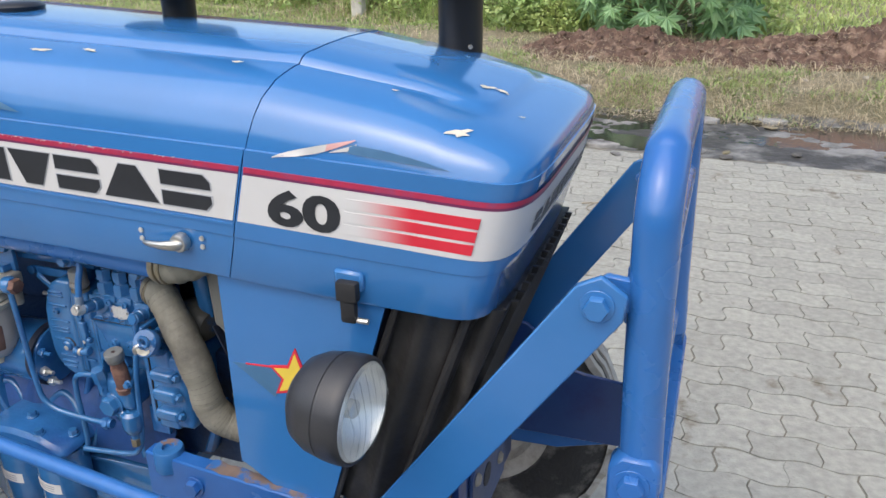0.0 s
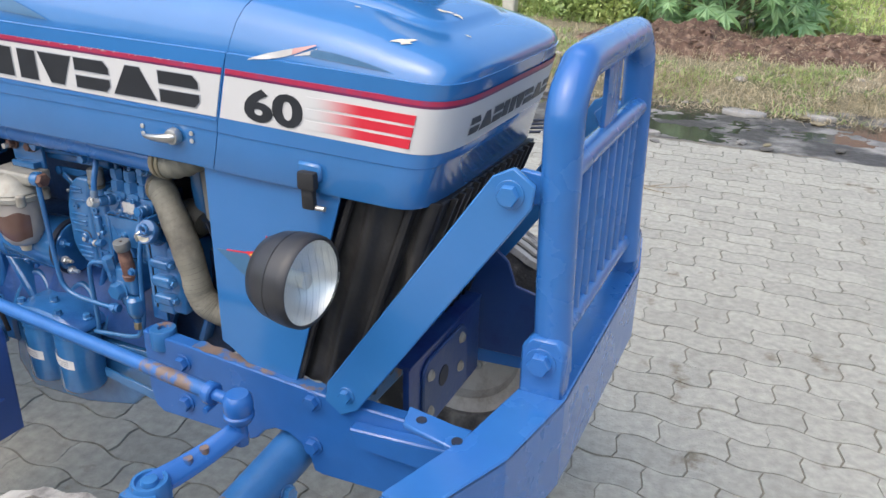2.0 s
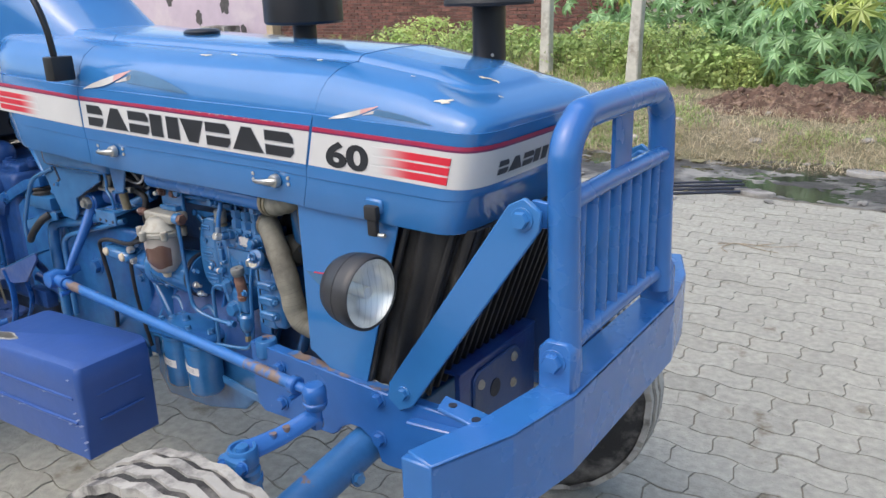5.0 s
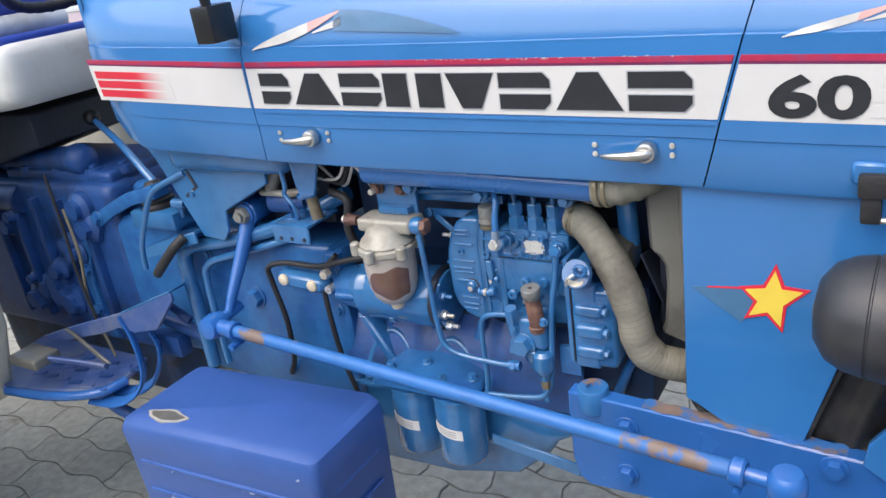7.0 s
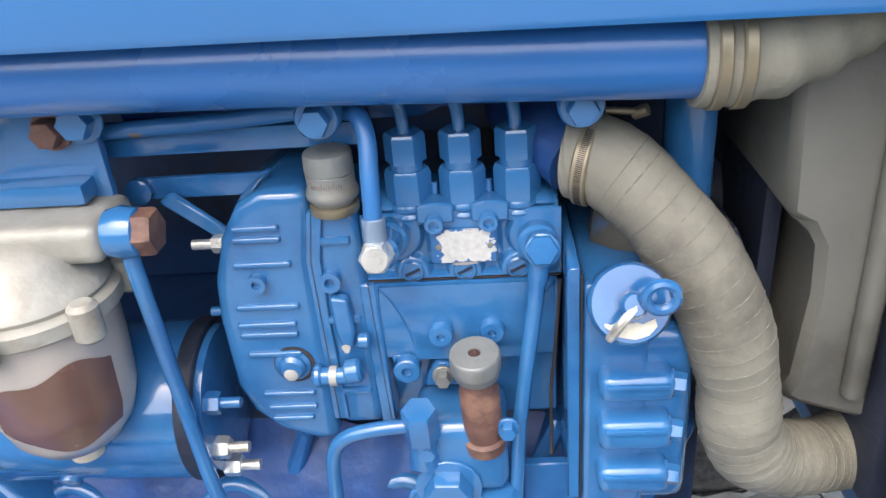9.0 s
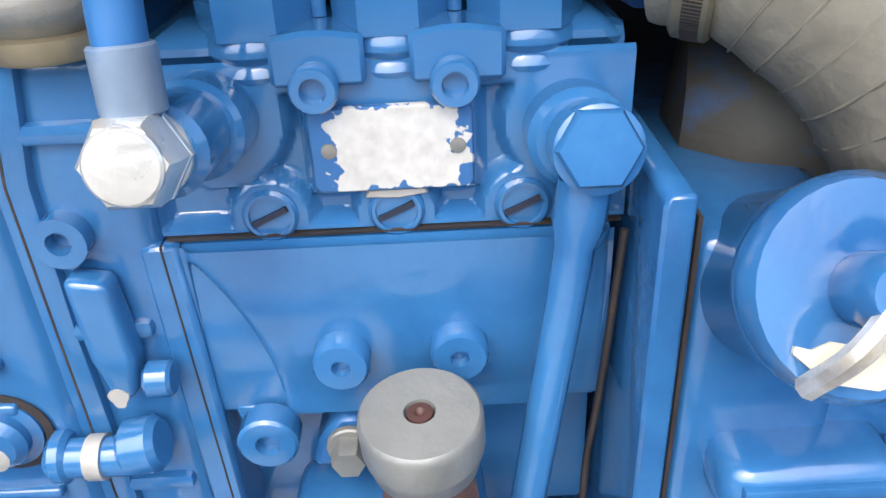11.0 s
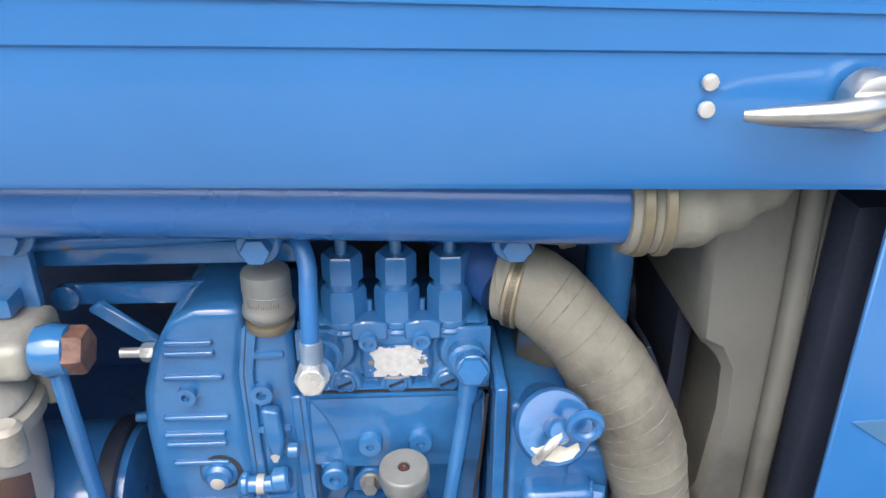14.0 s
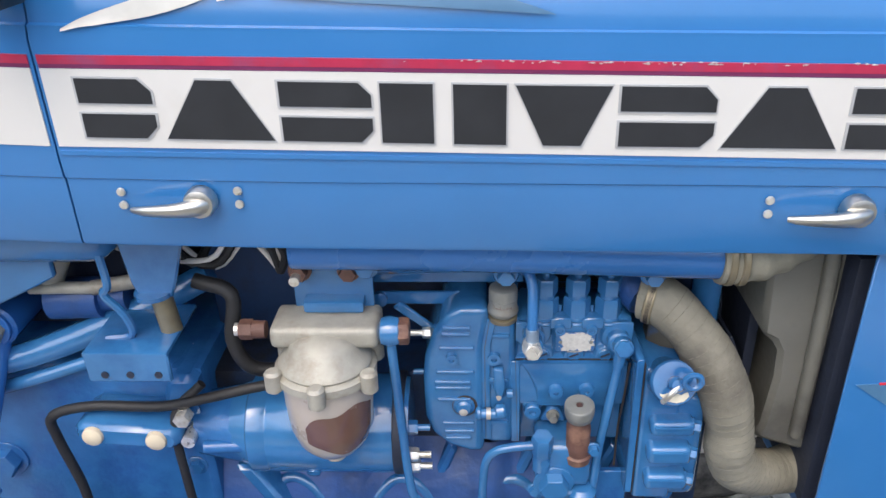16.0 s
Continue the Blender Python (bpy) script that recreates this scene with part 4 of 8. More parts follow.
part("head_face", grid_bm(head_face, 110, 44), M_BLUE, pump)
for i in range(3):
    x = 0.1375 + i * 0.0345
    sl = part("slotted_plug", lathe([(0.0078, 0), (0.0078, 0.0012), (0.0068, 0.0022), (0.0058, 0.0022), (0.0056, 0.0012), (0.0, 0.0014)], (x, PY + 0.0005, 0.9618), (x, PY - 1, 0.9618), 22), M_BLUE, pump)
    a = radians(25)
    part("slot", moved(box(-0.0052, 0.0052, -0.0009, 0.0006, -0.0008, 0.0008, 0), pose(x, PY - 0.001, 0.9618) @ Matrix.Rotation(-a, 4, "Y")), M_DARK, sl)
def flaked_paint():
    """Blue paint worn away from the middle of the plate outwards, with a ragged edge."""
    m = mat("flaked_plate", (0.62, 0.61, 0.57), 0.45, metal=0.2, var=0.14, scale=260, bump=0.12, bscale=500)
    t = m.node_tree
    b = t.nodes["Principled BSDF"]
    bare = b.inputs["Base Color"].links[0].from_socket
    tc_ = t.nodes.new("ShaderNodeTexCoord")
    sep = t.nodes.new("ShaderNodeSeparateXYZ")
    t.links.new(tc_.outputs["Object"], sep.inputs[0])

    def math_(op, a, c):
        n = t.nodes.new("ShaderNodeMath")
        n.operation = op
        for k, v_ in enumerate((a, c)):
            if isinstance(v_, float):
                n.inputs[k].default_value = v_
            else:
                t.links.new(v_, n.inputs[k])
        return n.outputs[0]
    dx = math_("ABSOLUTE", math_("SUBTRACT", sep.outputs[0], 0.1737), 0.0)
    dz = math_("ABSOLUTE", math_("SUBTRACT", sep.outputs[2], 0.9815), 0.0)
    far = math_("MAXIMUM", math_("DIVIDE", dx, 0.0165), math_("DIVIDE", dz, 0.0122))
    nz = t.nodes.new("ShaderNodeTexNoise")
    nz.inputs["Scale"].default_value, nz.inputs["Detail"].default_value = 190, 6
    t.links.new(tc_.outputs["Object"], nz.inputs["Vector"])
    worn = math_("ADD", far, math_("MULTIPLY", math_("SUBTRACT", nz.outputs["Fac"], 0.5), 1.5))
    edge = t.nodes.new("ShaderNodeMapRange")
    edge.inputs["From Min"].default_value, edge.inputs["From Max"].default_value = 0.96, 0.99
    t.links.new(worn, edge.inputs["Value"])
    mx = t.nodes.new("ShaderNodeMix")
    mx.data_type = "RGBA"
    t.links.new(edge.outputs["Result"], mx.inputs["Factor"])
    t.links.new(bare, mx.inputs["A"])
    mx.inputs["B"].default_value = (0.04, 0.15, 0.362, 1)
    t.links.new(mx.outputs["Result"], b.inputs["Base Color"])
    return m


name_plate = part("name_plate", plate([(0.151, 0.971), (0.1525, 0.969), (0.192, 0.969), (0.1935, 0.971), (0.1935, 0.991), (0.192, 0.9925), (0.1525, 0.9925), (0.151, 0.991)], "y", PY - 0.0036, PY - 0.001, w=0.0006), flaked_paint(), pump, "scratched maker's plate with flaked blue paint")
part("bare_edge", plate([(0.164, 0.9665), (0.165, 0.969), (0.18, 0.969), (0.181, 0.9672), (0.173, 0.966)], "y", PY - 0.0022, PY - 0.0002, w=0.0004), M_BARE, name_plate)
for x in (0.156, 0.1893):
    part("drive_screw", lathe([(0.0023, 0), (0.002, 0.0012), (0.0, 0.0018)], (x, PY - 0.003, 0.981), (x, PY - 1, 0.981), 12), M_CAPGREY, name_plate)
# side cover of the pump with rounded cheeks, bosses and joint lines
def cover_face(u, v):
    x, z = lerp(0.1115, 0.2315, u), lerp(0.893, 0.9545, v)
    t_ = min(1.0, max(0.0, (0.9515 - z) / 0.05))
    reach = 0.0185 * math.sin(t_ * math.pi * 0.5) ** 0.8
    d = min(x - 0.1125 - reach, 0.2305 - reach - x)
    frame = max(soft(z - 0.9505, 0.003), soft(0.1135 - x, 0.002), soft(x - 0.2295, 0.002))
    return (x, PY + 0.001 - 0.0075 * max(soft(d, 0.006), 0.55 * frame) + 0.004 * t_ * t_, z)


cover = part("pump_cover", grid_bm(cover_face, 90, 40), M_BLUE, pump)
for x, z in ((0.153, 0.9175), (0.1875, 0.919)):
    part("screw_boss", lathe([(0.0085, 0), (0.0085, 0.008), (0.0075, 0.0095), (0.0028, 0.0095), (0.0026, 0.006), (0.0, 0.006)], (x, PY - 0.003, z), (x, PY - 1, z), 22), M_BLUE, cover)
part("joint_line", box(0.108, 0.2335, PY - 0.0018, PY + 0.01, 0.9558, 0.9564, 0), M_GAP, pump)
part("joint_rim", plate([(0.1005, 0.956), (0.1115, 0.956), (0.115, 0.84), (0.1035, 0.84)], "y", PY - 0.0046, PY + 0.03, w=0.0015), M_BLUE, pump)
part("joint_line", plate([(0.1069, 0.956), (0.1074, 0.956), (0.1114, 0.84), (0.1109, 0.84)], "y", PY - 0.0049, PY + 0.03, w=0), M_GAP, pump)
part("lower_lug", lathe([(0.0095, 0), (0.0095, 0.008), (0.0085, 0.009), (0.0038, 0.009), (0.0036, 0.005), (0, 0.005)], (0.1275, PY - 0.003, 0.889), (0.1275, PY - 1, 0.889), 20), M_BLUE, pump)
part("lug_web", plate([(0.116, 0.898), (0.124, 0.898), (0.134, 0.893), (0.131, 0.88), (0.118, 0.882)], "y", PY - 0.002, PY + 0.018, w=0.002), M_BLUE, pump)
part("lower_nut", bolt_bm((0.1515, PY - 0.003, 0.8795), (0, -1, 0), 0.0058, 0.008), M_CAPGREY, pump)
part("lower_flange", plate([(0.1375, 0.868), (0.1405, 0.879), (0.148, 0.8895), (0.155, 0.8895), (0.1625, 0.879), (0.1665, 0.868)], "y", PY - 0.001, PY + 0.02, w=0.002), M_RUSTY, pump)


def banjo(x, y, z, m, size, label):
    p, n = Vector((x, y, z)), Vector((0.03, -1, 0.22)).normalized()
    b = part("banjo_bolt", join(lathe([(0.0098, 0), (0.0098, 0.012), (0.009, 0.013), (0.0, 0.013)], p - n * 0.022, p, 22), lathe([(size, -0.0095), (size, 0.001), (size * 0.86, 0.0036), (0.0, 0.0038)], p, p + n, 6), lathe([(size * 0.8, 0.002), (size * 0.78, 0.0042), (size * 0.72, 0.0048), (0.0, 0.005)], p, p + n, 28)), m, pump, label)
    return b


bj = banjo(0.1225, 0.0365, 0.9978, M_STEEL, 0.0104, "zinc-plated banjo bolt")
part("washer_face", lathe([(0.0107, 0), (0.0107, 0.0022), (0.0098, 0.003), (0, 0.003)], (0.1222, 0.0455, 0.9958), (0.1252, -0.0545, 1.0178), 6), M_STEEL, bj)
part("banjo_seat", join(cyl((0.124, 0.048, 0.9948), (0.1245, PY + 0.004, 0.990), 0.0108, n=26, w=0.002), cyl((0.1255, 0.068, 0.992), (0.1262, PY + 0.004, 0.9895), 0.0126, n=26, w=0.0015)), M_BLUE, bj)
part("return_pipe", tube([(0.1225, 0.045, 1.003), (0.1222, 0.048, 1.022), (0.1222, 0.053, 1.045), (0.122, 0.06, 1.062), (0.1175, 0.068, 1.0745), (0.107, 0.08, 1.0745), (0.08, 0.088, 1.0735), (0.03, 0.09, 1.0695), (-0.06, 0.092, 1.066)], 0.0056, 14, 6), M_RUSTY, bj)
part("pipe_ferrule", cyl((0.1225, 0.0455, 1.005), (0.1222, 0.0475, 1.019), 0.0069, n=24, w=0.0006), mat("rubbed_silver_blue", (0.2, 0.27, 0.36), 0.35, metal=0.3, var=0.2, scale=60, bump=0.1, second=(0.04, 0.15, 0.35), sscale=30), bj)
bj = part("banjo_bolt", join(lathe([(0.0108, 0), (0.0108, -0.012), (0.0096, -0.0128), (0.0, -0.0128)], (0.2212, 0.0695, 0.9842), (0.2192, 1.0, 0.78), 24), lathe([(0.0102, -0.011), (0.0102, 0.0004), (0.0094, 0.0014), (0.0, 0.0016)], (0.2208, 0.0555, 0.988), (0.2238, -0.9, 1.208), 6)), M_BLUE, pump, "blue painted banjo bolt")
part("banjo_seat", cyl((0.219, 0.070, 0.9845), (0.219, PY + 0.004, 0.983), 0.0128, n=24, w=0.002), M_BLUE, bj)
part("feed_pipe", tube([(0.2195, 0.064, 0.977), (0.216, 0.063, 0.945), (0.209, 0.058, 0.90), (0.203, 0.057, 0.85), (0.199, 0.056, 0.79), (0.195, 0.055, 0.745), (0.185, 0.053, 0.715), (0.16, 0.05, 0.70), (0.06, 0.045, 0.69)], lambda u: 0.0068 if u < 0.06 else 0.0052, 12, 5), M_BLUE, bj)

# governor housing
gov = part("governor_housing", plate([(0.046, 1.028), (0.03, 1.018), (0.016, 0.995), (0.006, 0.965), (0.003, 0.935), (0.004, 0.88), (0.012, 0.856), (0.03, 0.838), (0.055, 0.828), (0.0725, 0.828), (0.0722, 0.93), (0.0718, 0.977), (0.077, 1.01), (0.077, 1.028)], "y", PY - 0.010, 0.165, w=0.010, seg=4), M_BLUE, tractor, "blue cast governor housing of the fuel pump")
part("housing_half", plate([(0.0785, 1.012), (0.0735, 0.977), (0.0738, 0.93), (0.0742, 0.838), (0.105, 0.838), (0.1075, 0.955), (0.1055, 1.012)], "y", PY - 0.004, 0.165, w=0.008, seg=3), M_BLUE, gov)
part("joint_rim", plate([(0.0715, 1.012), (0.085, 1.012), (0.079, 0.977), (0.0785, 0.93), (0.081, 0.846), (0.067, 0.846), (0.0665, 0.93), (0.0665, 0.977)], "y", PY - 0.0072, 0.1, w=0.002, seg=2), M_BLUE, gov)
part("joint_line", plate([(0.0778, 1.012), (0.0785, 1.012), (0.0731, 0.977), (0.0734, 0.93), (0.0746, 0.847), (0.0739, 0.847), (0.0727, 0.93), (0.0724, 0.977)], "y", PY - 0.0074, 0.1, w=0), M_GAP, gov)
for z in (1.004, 0.996, 0.978, 0.946, 0.932, 0.924, 0.908, 0.874, 0.862, 0.852):
    part("cooling_rib", box(0.016 + abs(z - 0.93) * 0.14, 0.057 + 0.004 * ((z * 500) % 2), PY - 0.0132, PY - 0.006, z - 0.0021, z + 0.0021, 0.0018, 3), M_BLUE, gov)
for z in (0.99, 0.93, 0.87):
    part("cooling_rib", box(0.074, 0.1, PY - 0.007, PY - 0.001, z - 0.003, z + 0.003, 0.0025), M_BLUE, gov)
pg = part("governor_plug", lathe([(0.0125, 0), (0.0125, 0.002), (0.0095, 0.003), (0.0095, 0.006), (0.007, 0.0085), (0.0, 0.009)], (0.049, PY - 0.010, 0.8985), (0.049, PY - 1, 0.8985), 24), M_BLUE, gov)
part("worn_spot", lathe([(0.005, 0), (0.004, 0.0006), (0, 0.0008)], (0.0485, PY - 0.0188, 0.895), (0.0485, PY - 1, 0.895), 12), M_BARE, pg)
part("plug_gap", lathe([(0.0145, 0), (0.0145, 0.0006), (0.012, 0.001), (0.012, 0.0)], (0.05, PY - 0.0105, 0.8985), (0.05, PY - 1, 0.8985), 24), M_GAP, gov)
part("tapped_boss", lathe([(0.0075, 0), (0.0075, 0.007), (0.0035, 0.007), (0.0032, 0.002), (0, 0.002)], (0.083, PY - 0.003, 0.961), (0.083, PY - 0.5, 0.961), 18), M_BLUE, gov)
part("tapped_boss", lathe([(0.0065, 0), (0.0065, 0.006), (0.003, 0.006), (0.0028, 0.002), (0, 0.002)], (0.036, PY - 0.010, 0.965), (0.036, PY - 0.5, 0.965), 18), M_BLUE, gov)
lever = part("stop_lever", plate([(0.082, 0.952), (0.094, 0.95), (0.096, 0.925), (0.0935, 0.912), (0.087, 0.908), (0.083, 0.925)], "y", PY - 0.014, PY - 0.004, w=0.003, seg=3), M_BLUE, gov)
part("lever_pin", cyl((0.097, PY - 0.012, 0.917), (0.105, PY - 0.012, 0.917), 0.0055, w=0.001), M_BLUE, lever)
part("worn_spot", plate([(0.0885 + 0.0028 * math.cos(a) * (1 + 0.25 * math.sin(3 * a)), 0.912 + 0.0034 * math.sin(a)) for a in np.linspace(0, 5.8, 14)], "y", PY - 0.0144, PY - 0.013, w=0), M_BARE, lever, "", False)
lc = part("link_clamp", cyl((0.062, PY - 0.014, 0.89), (0.092, PY - 0.014, 0.89), 0.0062, n=24, w=0.001), M_BLUE, gov)
part("clamp_collar", cyl((0.063, PY - 0.013, 0.89), (0.069, PY - 0.013, 0.89), 0.0085, n=24, w=0.0015), M_BLUE, lc)
part("clamp_collar", cyl((0.085, PY - 0.013, 0.892), (0.097, PY - 0.013, 0.894), 0.0088, n=24, w=0.002), M_BLUE, lc)
part("worn_spot", cyl((0.0745, PY - 0.0141, 0.89), (0.0795, PY - 0.0141, 0.89), 0.0071), M_BARE, gov)
for z, l in ((0.983, 0.022), (0.93, 0.018)):
    part("end_screw", join(hexa((0.012, PY + 0.012, z), (0.003, PY + 0.012, z), 0.0065), cyl((0.003, PY + 0.012, z), (-l * 0.5, PY + 0.012, z), 0.0035)), M_STEEL if z > 0.95 else M_BLUE, gov)
gc = Vector((0.0925, 0.082, 1.0155))
gcap = part("vent_cap", lathe([(0.0125, 0), (0.0138, 0.002), (0.0164, 0.0048), (0.0168, 0.0068), (0.0165, 0.0095), (0.0152, 0.0122), (0.0153, 0.0205), (0.0148, 0.021), (0.0155, 0.0216), (0.0153, 0.0315), (0.0147, 0.0338), (0.0128, 0.0348), (0.006, 0.0354), (0, 0.0354)], gc, gc + Vector((0, 0, 1)), 40), M_CAPGREY, gov, "weathered grey metal vent cap")
part("cap_gasket", lathe([(0.0148, -0.005), (0.0155, -0.004), (0.0155, 0.0005), (0.014, 0.001)], gc - Vector((0, 0, 0.001)), gc + Vector((0, 0, 1)), 30), M_BRASS, gcap)
for i in range(14):
    part("etched_mark", moved(box(-0.00018, 0.00018, -0.01545, -0.0149, 0.0138, 0.0165 + 0.0022 * (i % 5 == 0), 0), Matrix.Translation(gc) @ Matrix.Rotation(-0.7 + i * 0.1, 4, "Z")), M_BROWN, gcap)

# hand primer and lift pump below
lp = part("lift_pump", join(box(0.13, 0.195, 0.045, 0.10, 0.80, 0.862, 0.012, 3), cyl((0.165, 0.06, 0.80), (0.165, 0.06, 0.775), 0.022, 0.018, w=0.003)), M_BLUE, tractor, "blue fuel lift pump with a hand primer")
pr0, pr1 = Vector((0.179, 0.055, 0.838)), Vector((0.176, 0.0445, 0.926))
primer = part("primer_barrel", lathe([(0.015, 0), (0.016, 0.01), (0.0135, 0.012), (0.0135, 0.052), (0.0125, 0.054), (0.0125, 0.075)], pr0, pr1, 24), M_BROWN, lp, "rusty brown primer barrel")
part("primer_knob", lathe([(0.0135, 0.0655), (0.0148, 0.067), (0.0155, 0.0715), (0.0161, 0.0725), (0.0165, 0.0745), (0.0165, 0.0828), (0.0162, 0.0846), (0.0154, 0.0854), (0.0042, 0.0854), (0.0036, 0.082), (0.0, 0.082)], pr0, pr1, 40), M_CAPGREY, primer, "worn grey primer knob")
# Dark red-brown plug added in place of the knob's dark hole.
part("knob_screw", lathe([(0.0036, 0.0835), (0.0034, 0.085), (0.0016, 0.0852), (0.0, 0.083)], pr0, pr1, 14), mat("dark_red_brown_hole", (0.06, 0.025, 0.02), 0.5, var=0.2, scale=60), primer)
part("inlet_hexagon", join(hexa((0.137, 0.045, 0.855), (0.137, 0.04, 0.882), 0.0125), cyl((0.137, 0.048, 0.83), (0.137, 0.045, 0.858), 0.0105)), M_BLUE, lp)
part("inlet_pipe", tube([(0.128, 0.043, 0.866), (0.105, 0.042, 0.864), (0.085, 0.043, 0.857), (0.074, 0.045, 0.84), (0.07, 0.047, 0.80), (0.068, 0.05, 0.72), (0.062, 0.05, 0.685)], 0.0052, 12, 5), M_BLUE, lp)
part("base_hexagon", bolt_bm((0.152, 0.044, 0.81), (0, -1, 0), 0.0175, 0.014), M_BLUE, lp)
part("sediment_bulb", lathe([(0.012, 0), (0.018, 0.006), (0.019, 0.03), (0.014, 0.044), (0.008, 0.048), (0.008, 0.058), (0, 0.058)], (0.185, 0.05, 0.80), (0.187, 0.045, 0.0), 24), M_BLUE, lp)
part("bulb_tip", hexa((0.1866, 0.046, 0.742), (0.187, 0.045, 0.728), 0.008), M_BRASS, lp)
bolts(lp, [(0.14, 0.044, 0.845), (0.195, 0.046, 0.86), (0.13, 0.05, 0.795)], r=0.006)

# timing case with ribs, oil filler cap with ring
tc = part("timing_case", join(box(0.2446, 0.288, 0.0505, 0.20, 0.78, 0.966, 0.006, 3), box(0.25, 0.318, 0.052, 0.20, 0.782, 0.93, 0.014, 3)), M_BLUE, tractor, "blue ribbed timing case with an oil filler")
for z, hgt in ((0.819, 0.022), (0.858, 0.024), (0.896, 0.02)):
    part("case_boss", box(0.254, 0.302, 0.033, 0.065, z - hgt / 2, z + hgt / 2, 0.008, 3), M_BLUE, tc)
    part("case_ledge", box(0.258, 0.298, 0.0315, 0.037, z + hgt / 2 - 0.008, z + hgt / 2 - 0.004, 0.001), M_BLUE, tc)
bolts(tc, [(0.3, 0.043, 0.896), (0.3, 0.043, 0.858), (0.3, 0.043, 0.819)], (1, -0.3, 0), 0.0072, 0.008)
part("mating_plate", plate([(0.2352, 0.79), (0.2352, 0.975), (0.2362, 0.978), (0.243, 0.978), (0.2438, 0.79)], "y", 0.05, 0.15, w=0.001), M_BLUE, tc)
part("case_joint", box(0.2436, 0.2447, 0.0505, 0.07, 0.79, 0.972, 0), M_GAP, tc)
part("case_joint", tube([(0.2328, 0.074, 0.957), (0.229, 0.074, 0.90), (0.2262, 0.074, 0.87), (0.2258, 0.074, 0.81)], 0.0012, 6, 4), M_GAP, tc)
part("water_pump_lump", lathe([(0.0, -0.04), (0.026, -0.036), (0.036, -0.02), (0.039, 0.0), (0.036, 0.02), (0.024, 0.036), (0.0, 0.04)], (0.296, 0.125, 0.965), (0.9, 0.0, 0.93), 32), mat("dusty_greasy_casting", (0.075, 0.07, 0.055), 0.6, var=0.3, scale=25, bump=0.2, second=(0.03, 0.1, 0.24), sscale=14, slo=0.55, shi=0.66), tc, "greasy dust-covered pump casting")
f0 = Vector((0.268, 0.080, 0.938))
f1 = Vector((0.269, 0.0218, 0.969))
oc = part("oil_filler_neck", lathe([(0.0205, -0.01), (0.022, -0.006), (0.022, 0.05), (0.0235, 0.052), (0.0245, 0.062), (0.0225, 0.0655), (0, 0.066)], f0, f1, 30), M_BLUE, tc, "blue oil filler with a chipped cap and pull ring")
dd = (f1 - f0).normalized()
fc = f0 + dd * 0.066
mcap, _ = aim(fc, fc + dd)
up_ = 1 if (mcap.to_3x3() @ Vector((0, 1, 0))).z > 0 else -1
part("cap_wear", moved(plate([(-0.0155, -0.0105 * up_), (-0.012, -0.0115 * up_), (-0.008, -0.010 * up_), (-0.003, -0.0112 * up_), (0.002, -0.0105 * up_), (0.006, -0.012 * up_), (0.010, -0.0102 * up_), (0.013, -0.009 * up_), (0.014, -0.0135 * up_), (0.009, -0.0185 * up_), (0.001, -0.0205 * up_), (-0.009, -0.0185 * up_), (-0.016, -0.012 * up_)], "z", -0.001, 0.0007, w=0), mcap), M_CHIP, oc, "", False)
part("cap_knob", lathe([(0.008, 0), (0.008, 0.01), (0.006, 0.013), (0, 0.013)], fc, fc + dd, 18), M_BLUE, oc)
ring = [fc + dd * 0.012 + Vector((0.0135 + 0.0085 * math.cos(a), -0.004, 0.007 + 0.0085 * math.sin(a))) for a in np.linspace(0, 2 * math.pi, 13)]
part("pull_ring", tube(ring, 0.0032, 8, 3), M_BLUE, oc)
part("cap_wire", tube([fc + dd * 0.01 + Vector((0.002, 0, 0)), fc + dd * 0.014 + Vector((-0.008, -0.003, -0.01)), fc + dd * 0.01 + Vector((-0.013, 0.0, -0.022))], 0.0028, 8, 4), M_STEEL, oc)

# radiator hose, its clamps, cloth-wrapped elbow and the fan shroud
HOSE_LINE = [(0.242, 0.095, 1.032), (0.262, 0.086, 1.031), (0.296, 0.068, 1.0), (0.328, 0.058, 0.947), (0.345, 0.057, 0.89), (0.353, 0.06, 0.842), (0.374, 0.068, 0.81), (0.415, 0.085, 0.792), (0.45, 0.10, 0.786)]
hose = part("radiator_hose", tube(HOSE_LINE, lambda u: 0.0254 + 0.0008 * math.sin(u * 21) + 0.0006 * math.sin(u * 47) + 0.0002 * math.sin(u * 205 + 2 * math.sin(u * 17)) + 0.002 * min(1, u * 4), 28, 24), M_HOSE, tractor, "grey cloth-wrapped radiator hose")
hose_line = spline(HOSE_LINE, 24)
wind = []
for i in range(28, len(hose_line) - 2):
    u = i / (len(hose_line) - 1)
    tg = (hose_line[i + 1] - hose_line[i - 1]).normalized()
    n0 = tg.cross(Vector((0, 1, 0))).normalized()
    n1 = tg.cross(n0)
    for k in range(4):
        a = (i + k * 0.25) * 1.45
        rr = 0.0254 + 0.0008 * math.sin(u * 21) + 0.0006 * math.sin(u * 47) + 0.0002 * math.sin(u * 205 + 2 * math.sin(u * 17)) + 0.002 * min(1, u * 4)
        wind.append(hose_line[i].lerp(hose_line[i + 1], k * 0.25) + (n0 * math.cos(a) + n1 * math.sin(a)) * rr)
M_SEAM = mat("dirty_wrap_edge", (0.17, 0.16, 0.125), 0.85, var=0.3, scale=50, bump=0.1)
part("wrap_edge", tube(wind, 0.0005, 5, 1), M_SEAM, hose)
c0, c1 = Vector((0.2455, 0.0935, 1.0322)), Vector((0.264, 0.085, 1.0296))
clampd = part("hose_clamp", cyl(c0 + (c1 - c0) * 0.2, c0 + (c1 - c0) * 0.68, 0.0285, n=36, w=0.001), M_BRASS, hose, "slotted worm-drive hose clamp")
